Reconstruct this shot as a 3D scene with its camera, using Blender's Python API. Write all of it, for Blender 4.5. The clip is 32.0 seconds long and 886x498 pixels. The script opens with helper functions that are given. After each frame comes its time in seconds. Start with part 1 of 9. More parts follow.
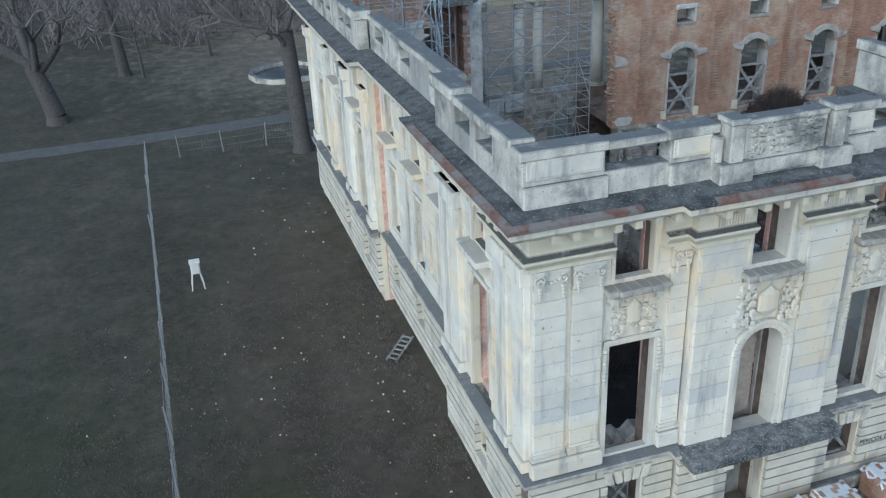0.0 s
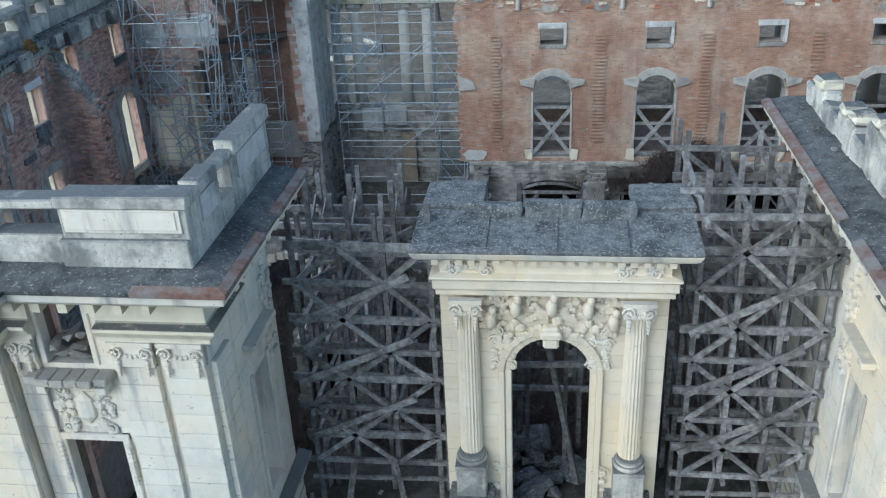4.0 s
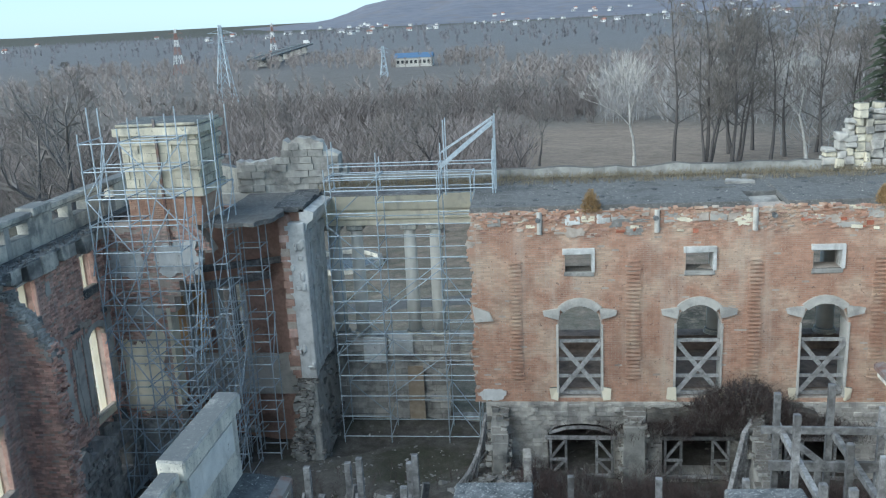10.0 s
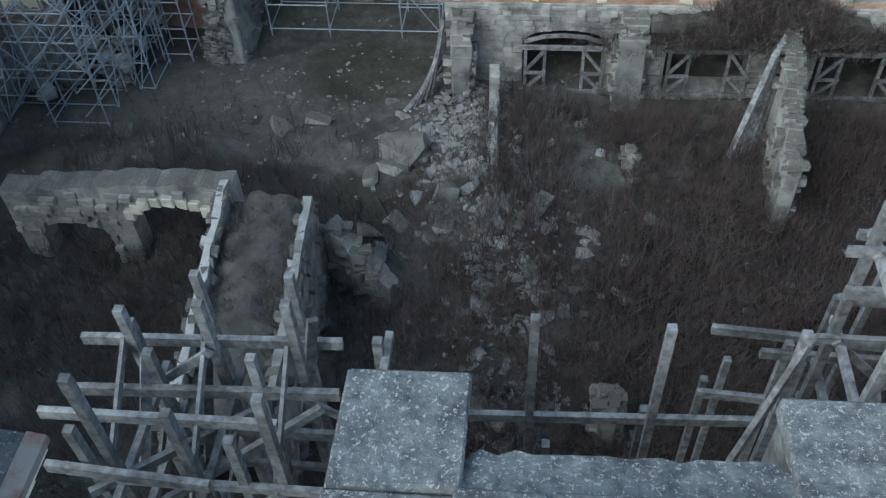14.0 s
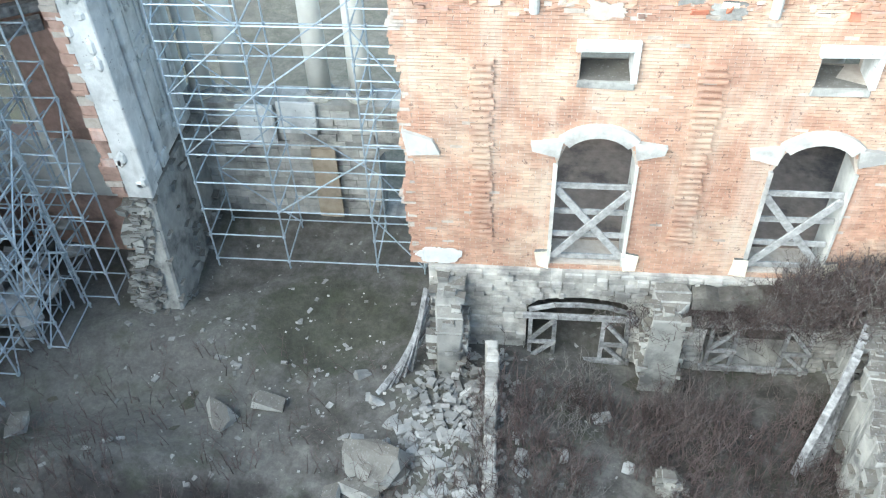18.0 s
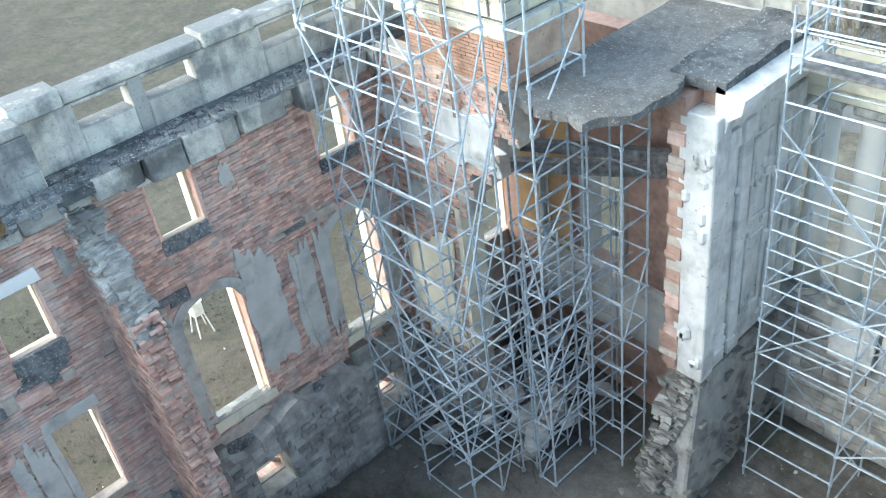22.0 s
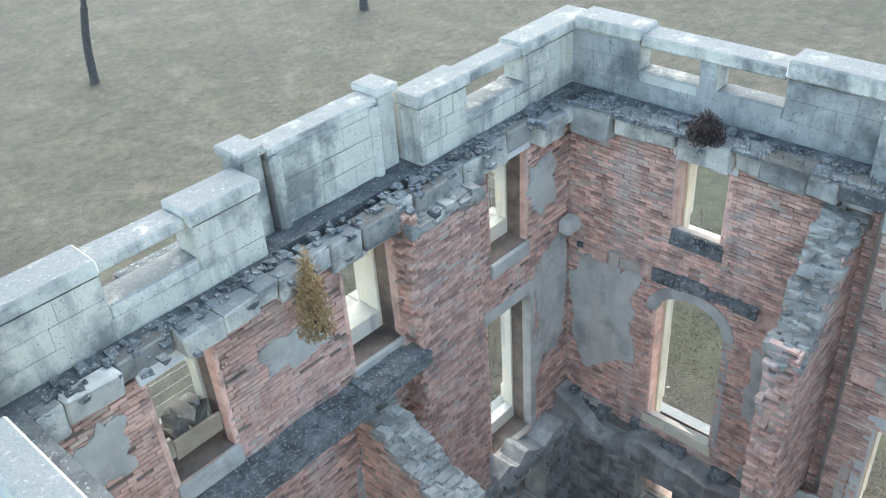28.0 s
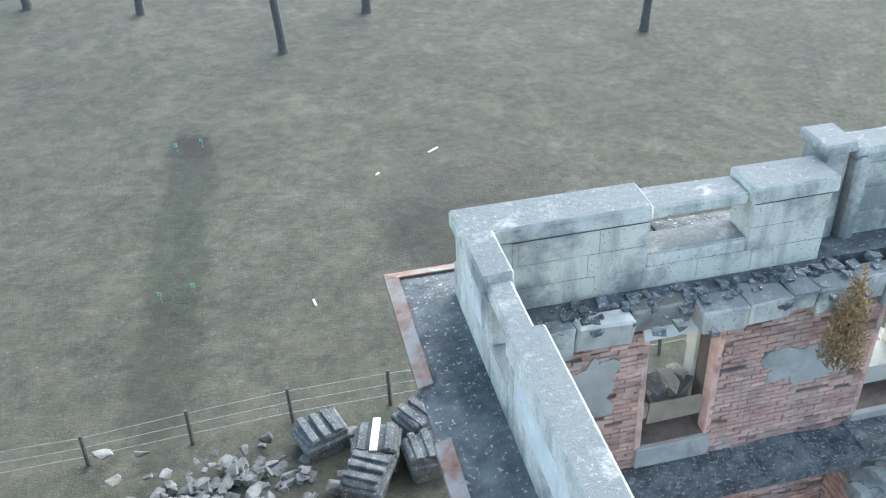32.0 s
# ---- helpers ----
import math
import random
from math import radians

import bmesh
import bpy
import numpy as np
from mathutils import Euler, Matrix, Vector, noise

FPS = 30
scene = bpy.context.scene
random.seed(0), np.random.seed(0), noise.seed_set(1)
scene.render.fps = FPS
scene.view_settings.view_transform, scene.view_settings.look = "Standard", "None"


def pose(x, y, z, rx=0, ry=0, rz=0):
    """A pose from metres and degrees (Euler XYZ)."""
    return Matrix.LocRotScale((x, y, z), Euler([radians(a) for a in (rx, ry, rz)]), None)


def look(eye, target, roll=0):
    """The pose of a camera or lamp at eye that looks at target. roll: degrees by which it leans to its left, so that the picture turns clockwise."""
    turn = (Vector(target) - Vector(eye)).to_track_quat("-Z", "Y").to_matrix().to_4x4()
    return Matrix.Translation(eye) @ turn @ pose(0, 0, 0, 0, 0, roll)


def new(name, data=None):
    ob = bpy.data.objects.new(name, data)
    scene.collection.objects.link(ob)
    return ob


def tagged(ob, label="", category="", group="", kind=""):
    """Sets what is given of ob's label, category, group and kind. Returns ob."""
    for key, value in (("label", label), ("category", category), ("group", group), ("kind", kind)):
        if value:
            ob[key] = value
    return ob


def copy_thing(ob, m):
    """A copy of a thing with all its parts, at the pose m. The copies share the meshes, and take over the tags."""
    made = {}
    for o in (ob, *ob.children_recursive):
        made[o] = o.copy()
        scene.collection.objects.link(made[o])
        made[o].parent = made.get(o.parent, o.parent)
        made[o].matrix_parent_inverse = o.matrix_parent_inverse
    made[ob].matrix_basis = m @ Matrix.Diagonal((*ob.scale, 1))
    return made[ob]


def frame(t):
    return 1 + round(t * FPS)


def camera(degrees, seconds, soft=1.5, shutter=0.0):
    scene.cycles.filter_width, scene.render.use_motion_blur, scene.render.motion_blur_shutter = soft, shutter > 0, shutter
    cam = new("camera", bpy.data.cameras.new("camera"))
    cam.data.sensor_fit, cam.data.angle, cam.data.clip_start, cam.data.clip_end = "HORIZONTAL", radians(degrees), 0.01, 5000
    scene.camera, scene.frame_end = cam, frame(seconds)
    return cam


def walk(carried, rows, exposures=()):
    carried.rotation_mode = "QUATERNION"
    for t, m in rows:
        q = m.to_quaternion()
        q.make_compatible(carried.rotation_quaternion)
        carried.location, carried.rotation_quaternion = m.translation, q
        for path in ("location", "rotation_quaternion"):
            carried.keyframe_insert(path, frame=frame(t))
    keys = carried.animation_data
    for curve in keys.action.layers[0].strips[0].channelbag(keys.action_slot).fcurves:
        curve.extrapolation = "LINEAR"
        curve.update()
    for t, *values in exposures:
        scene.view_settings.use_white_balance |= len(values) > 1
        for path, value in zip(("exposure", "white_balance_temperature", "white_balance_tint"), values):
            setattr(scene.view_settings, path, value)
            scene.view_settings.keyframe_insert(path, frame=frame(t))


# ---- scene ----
cam = camera(52.5, 32.0, soft=1.2)
# seconds; eye in metres; yaw, pitch, roll in degrees
PATH = [
    (0.0, 0.00, 0.00, 19.00, -17.83, -26.01, 2.33),
    (0.5, 4.24, -1.75, 19.05, -17.94, -26.05, 2.32),
    (1.0, 8.48, -3.01, 18.96, -8.97, -26.17, 2.62),
    (1.5, 12.63, -3.46, 19.01, -3.70, -26.41, 2.33),
    (2.0, 17.74, -3.81, 18.99, -3.74, -26.63, 2.46),
    (2.5, 22.44, -4.01, 18.83, -4.23, -26.71, 2.56),
    (3.0, 24.86, -1.37, 18.54, -2.09, -26.76, 2.89),
    (3.5, 25.85, 2.30, 18.43, 8.50, -26.98, 3.03),
    (4.0, 26.57, 3.53, 18.33, 6.63, -27.08, 2.45),
    (4.5, 26.47, 3.95, 18.30, 6.30, -27.11, 2.50),
    (6.5, 25.84, 4.89, 18.23, 5.87, -27.05, 2.56),
    (7.0, 25.66, 5.12, 18.16, 5.92, -26.27, 2.57),
    (7.5, 25.51, 5.43, 18.11, 5.98, -22.33, 2.60),
    (8.0, 25.38, 5.91, 18.12, 5.96, -17.45, 2.65),
    (8.5, 25.38, 6.41, 18.17, 6.09, -15.02, 2.75),
    (9.0, 25.37, 7.11, 18.21, 6.12, -14.65, 2.77),
    (9.5, 25.40, 7.85, 18.21, 6.31, -14.65, 2.81),
    (10.0, 25.38, 8.84, 18.19, 6.38, -14.74, 2.81),
    (10.5, 25.35, 9.82, 18.20, 6.46, -14.96, 2.82),
    (11.0, 25.37, 10.91, 18.08, 6.20, -15.21, 2.77),
    (11.5, 25.39, 11.89, 18.08, 6.06, -16.64, 2.74),
    (12.0, 25.51, 13.09, 18.06, 5.96, -22.32, 2.75),
    (12.5, 25.61, 14.24, 18.08, 5.78, -28.22, 2.67),
    (13.0, 25.66, 15.48, 18.16, 5.67, -34.84, 2.58),
    (13.5, 25.61, 16.56, 18.21, 5.63, -40.67, 2.43),
    (14.0, 25.53, 17.81, 18.22, 5.50, -47.45, 2.24),
    (14.5, 25.46, 18.98, 18.26, 5.34, -53.88, 2.06),
    (16.5, 25.17, 23.70, 18.52, 5.52, -65.03, 1.19),
    (17.0, 25.09, 24.91, 18.53, 5.47, -61.78, 1.23),
    (17.5, 25.02, 25.88, 18.57, 5.50, -54.97, 1.40),
    (18.0, 24.95, 26.81, 18.61, 5.43, -44.91, 1.82),
    (18.5, 24.84, 27.46, 18.64, 5.47, -36.59, 2.25),
    (19.0, 24.72, 27.95, 18.66, 5.69, -35.98, 2.56),
    (19.5, 24.55, 28.48, 18.64, 6.28, -36.15, 2.98),
    (20.0, 24.42, 28.97, 18.64, 13.49, -36.39, 5.94),
    (20.5, 24.20, 29.29, 18.62, 23.63, -36.15, 6.36),
    (21.0, 23.98, 29.59, 18.59, 31.29, -35.80, 6.72),
    (21.5, 23.75, 29.86, 18.54, 38.32, -35.62, 6.65),
    (22.0, 23.37, 29.99, 18.51, 46.52, -35.65, 6.75),
    (22.5, 23.05, 29.92, 18.44, 54.49, -35.56, 6.63),
    (23.0, 22.79, 29.71, 18.45, 62.52, -35.39, 6.43),
    (23.5, 22.59, 29.49, 18.48, 70.07, -35.13, 6.15),
    (24.0, 22.40, 29.17, 18.47, 77.81, -34.85, 5.89),
    (24.5, 22.23, 28.87, 18.48, 84.76, -34.59, 5.66),
    (25.0, 22.02, 28.51, 18.50, 92.87, -34.37, 5.36),
    (25.5, 21.88, 28.20, 18.52, 99.87, -34.19, 5.09),
    (26.0, 21.70, 28.01, 18.52, 107.13, -34.11, 4.81),
    (26.5, 21.52, 27.90, 18.55, 113.88, -34.01, 4.52),
    (28.5, 21.46, 27.19, 18.23, 137.37, -33.94, 2.94),
    (29.0, 21.58, 26.99, 18.12, 141.57, -34.01, 2.46),
    (29.5, 21.68, 26.78, 18.13, 145.26, -34.00, 2.18),
    (30.0, 21.79, 26.58, 18.10, 149.65, -34.02, 2.18),
    (30.5, 21.93, 26.47, 18.13, 153.40, -33.99, 2.17),
    (31.0, 22.11, 26.41, 18.10, 158.10, -34.03, 2.18),
    (31.5, 22.22, 26.39, 18.13, 162.42, -34.05, 2.14),
    (32.0, 22.25, 26.34, 18.09, 167.01, -34.06, 2.08),
]
# seconds, stops, white balance
EXPOSURES = [(0, 0.42, 5950, 9), (2, 0.5, 6000, 9), (3, 0.74, 6050, 9), (4, 0.79, 6100, 8), (9, 0.97, 6300, 6), (12, 1.1, 6350, 5), (14, 1.2, 6300, 5), (15.5, 1.65, 6350, 5), (17, 2.38, 6450, 5), (18, 2.5, 6550, 5), (19, 2.36, 6600, 5), (20, 2.25, 6650, 6), (22, 2.58, 6900, 8), (24, 2.67, 7250, 9), (26, 2.72, 7150, 9), (29, 2.55, 6900, 9), (32, 2.42, 6650, 9)]
walk(cam, [(t, pose(x, y, z, 90 + pitch, roll, yaw)) for t, x, y, z, yaw, pitch, roll in PATH], EXPOSURES)
# ---- light ----
SUN_AZ, SUN_EL = 228.0, 21.0          # compass degrees of the sun and its height
world = bpy.data.worlds.new("world")
scene.world = world
world.use_nodes = True
wn, wl = world.node_tree.nodes, world.node_tree.links
sky = wn.new("ShaderNodeTexSky")
sky.sky_type, sky.sun_disc = "NISHITA", False
sky.sun_elevation, sky.sun_rotation = radians(SUN_EL), radians(SUN_AZ)
sky.air_density, sky.dust_density, sky.ozone_density = 1.0, 0.3, 2.5
wn["Background"].inputs["Strength"].default_value = 0.1
veil = wn.new("ShaderNodeMix")              # thin even cloud over the blue
veil.data_type = "RGBA"
veil.inputs["Factor"].default_value = 0.72
wc = wn.new("ShaderNodeTexCoord")
wz = wn.new("ShaderNodeSeparateXYZ")
wl.new(wc.outputs["Generated"], wz.inputs[0])
grade = wn.new("ShaderNodeValToRGB")        # paler towards the horizon
grade.color_ramp.elements[0].position, grade.color_ramp.elements[1].position = 0.0, 0.4
grade.color_ramp.elements[0].color, grade.color_ramp.elements[1].color = (3.0, 4.9, 6.3, 1), (1.8, 2.7, 3.9, 1)
wl.new(wz.outputs["Z"], grade.inputs[0])
wl.new(grade.outputs[0], veil.inputs[7])
wl.new(sky.outputs[0], veil.inputs[6])
wl.new(veil.outputs[2], wn["Background"].inputs["Color"])
sun = new("sun", bpy.data.lights.new("sun", "SUN"))
sun.data.energy, sun.data.angle, sun.data.color = 2.75, radians(85), (0.95, 0.98, 0.965)
a_, e_ = radians(SUN_AZ), radians(SUN_EL)
sun.matrix_world = look((0, 0, 60), (-math.sin(a_) * math.cos(e_), -math.cos(a_) * math.cos(e_), 60 - math.sin(e_)))

# ---- materials ----
def surf(name, cols, scale=3.0, rough=0.9, bump=0.3, stain=None, lichen=None, rnd=0.0, metal=0.0, streak=None, fine=None, bsc=None, odd=()):
    """Two-tone noise base, blotchy stain (colour, scale, threshold), growth on upward faces (colour, amount), streaks run down walls."""
    m = bpy.data.materials.new(name)
    m.use_nodes = True
    n, l = m.node_tree.nodes, m.node_tree.links
    b = n["Principled BSDF"]
    b.inputs["Roughness"].default_value, b.inputs["Metallic"].default_value = rough, metal
    geo = n.new("ShaderNodeNewGeometry")
    def noise_(sc, det=6, ro=0.6, vec=None):
        t = n.new("ShaderNodeTexNoise")
        t.inputs["Scale"].default_value, t.inputs["Detail"].default_value, t.inputs["Roughness"].default_value = sc, det, ro
        l.new(vec or geo.outputs["Position"], t.inputs["Vector"])
        return t.outputs["Fac"]
    def ramp(fac, lo, hi):
        r = n.new("ShaderNodeMapRange")
        r.inputs["From Min"].default_value, r.inputs["From Max"].default_value = lo, hi
        l.new(fac, r.inputs["Value"])
        return r.outputs["Result"]
    def mixc(fac, a, c, mode="MIX"):
        x = n.new("ShaderNodeMix")
        x.data_type, x.blend_type = "RGBA", mode
        if isinstance(fac, float):
            x.inputs["Factor"].default_value = fac
        else:
            l.new(fac, x.inputs["Factor"])
        for k, v in (("A", a), ("B", c)):
            s = [i for i in x.inputs if i.name == k and i.type == "RGBA"][0]
            if isinstance(v, tuple):
                s.default_value = (*v, 1)
            else:
                l.new(v, s)
        return [o for o in x.outputs if o.type == "RGBA"][0]
    def mul(p, q):
        k = n.new("ShaderNodeMath")
        k.operation = "MULTIPLY"
        l.new(p, k.inputs[0])
        if isinstance(q, float):
            k.inputs[1].default_value = q
        else:
            l.new(q, k.inputs[1])
        return k.outputs[0]
    grain = noise_(scale, 8)
    col = mixc(ramp(grain, 0.3, 0.7), cols[0], cols[1])
    if len(cols) > 2:
        col = mixc(ramp(noise_(scale * 0.23, 5), 0.48, 0.62), col, cols[2])
    if rnd:
        h = n.new("ShaderNodeHueSaturation")
        v = n.new("ShaderNodeMapRange")
        v.inputs["To Min"].default_value, v.inputs["To Max"].default_value = 1 - rnd, 1 + rnd
        l.new(geo.outputs["Random Per Island"], v.inputs["Value"])
        l.new(v.outputs["Result"], h.inputs["Value"])
        l.new(col, h.inputs["Color"])
        oi = n.new("ShaderNodeObjectInfo")
        hv = n.new("ShaderNodeMapRange")
        hv.inputs["To Min"].default_value, hv.inputs["To Max"].default_value = 1 - rnd * 0.6, 1 + rnd * 0.6
        l.new(oi.outputs["Random"], hv.inputs["Value"])
        h2 = n.new("ShaderNodeHueSaturation")
        l.new(hv.outputs["Result"], h2.inputs["Value"])
        l.new(h.outputs["Color"], h2.inputs["Color"])
        col = h2.outputs["Color"]
    for k, (c, share) in enumerate(odd):       # single blocks of another stone
        w = n.new("ShaderNodeTexWhiteNoise")
        w.noise_dimensions = "1D"
        ad = n.new("ShaderNodeMath")
        ad.inputs[1].default_value = 3.7 * (k + 1)
        l.new(geo.outputs["Random Per Island"], ad.inputs[0])
        l.new(ad.outputs[0], w.inputs["W"])
        col = mixc(mul(ramp(w.outputs["Value"], 1 - share, 1 - share + 0.02), 0.6), col, c)
    if stain:
        col = mixc(mul(ramp(noise_(stain[1], 7, 0.65), stain[2], stain[2] + 0.14), float(stain[3])), col, stain[0])
    if streak:
        mp = n.new("ShaderNodeMapping")
        mp.inputs["Scale"].default_value = (1, 1, 0.12)
        l.new(geo.outputs["Position"], mp.inputs["Vector"])
        col = mixc(mul(ramp(noise_(streak[1], 6, 0.65, mp.outputs[0]), streak[2], streak[2] + 0.16), float(streak[3])), col, streak[0])
    if lichen:
        sx = n.new("ShaderNodeSeparateXYZ")
        l.new(geo.outputs["True Normal"], sx.inputs[0])
        up = ramp(sx.outputs["Z"], 0.45, 0.9)
        col = mixc(mul(up, mul(ramp(noise_(1.7, 9, 0.75), 0.22, 0.46), float(lichen[1]))), col, lichen[0])
        col = mixc(mul(up, mul(ramp(noise_(17.0, 4, 0.8), 0.58, 0.68), 0.7)), col, (0.36, 0.37, 0.35))
    if fine:
        col = mixc(mul(ramp(noise_(fine[1], 3, 0.8), fine[2], fine[2] + 0.05), 0.8), col, fine[0])
    l.new(col, b.inputs["Base Color"])
    if bump:
        bp = n.new("ShaderNodeBump")
        bp.inputs["Strength"].default_value, bp.inputs["Distance"].default_value = bump, 0.04
        l.new(noise_(bsc or scale * 3.1, 9, 0.7), bp.inputs["Height"])
        l.new(bp.outputs[0], b.inputs["Normal"])
    return m


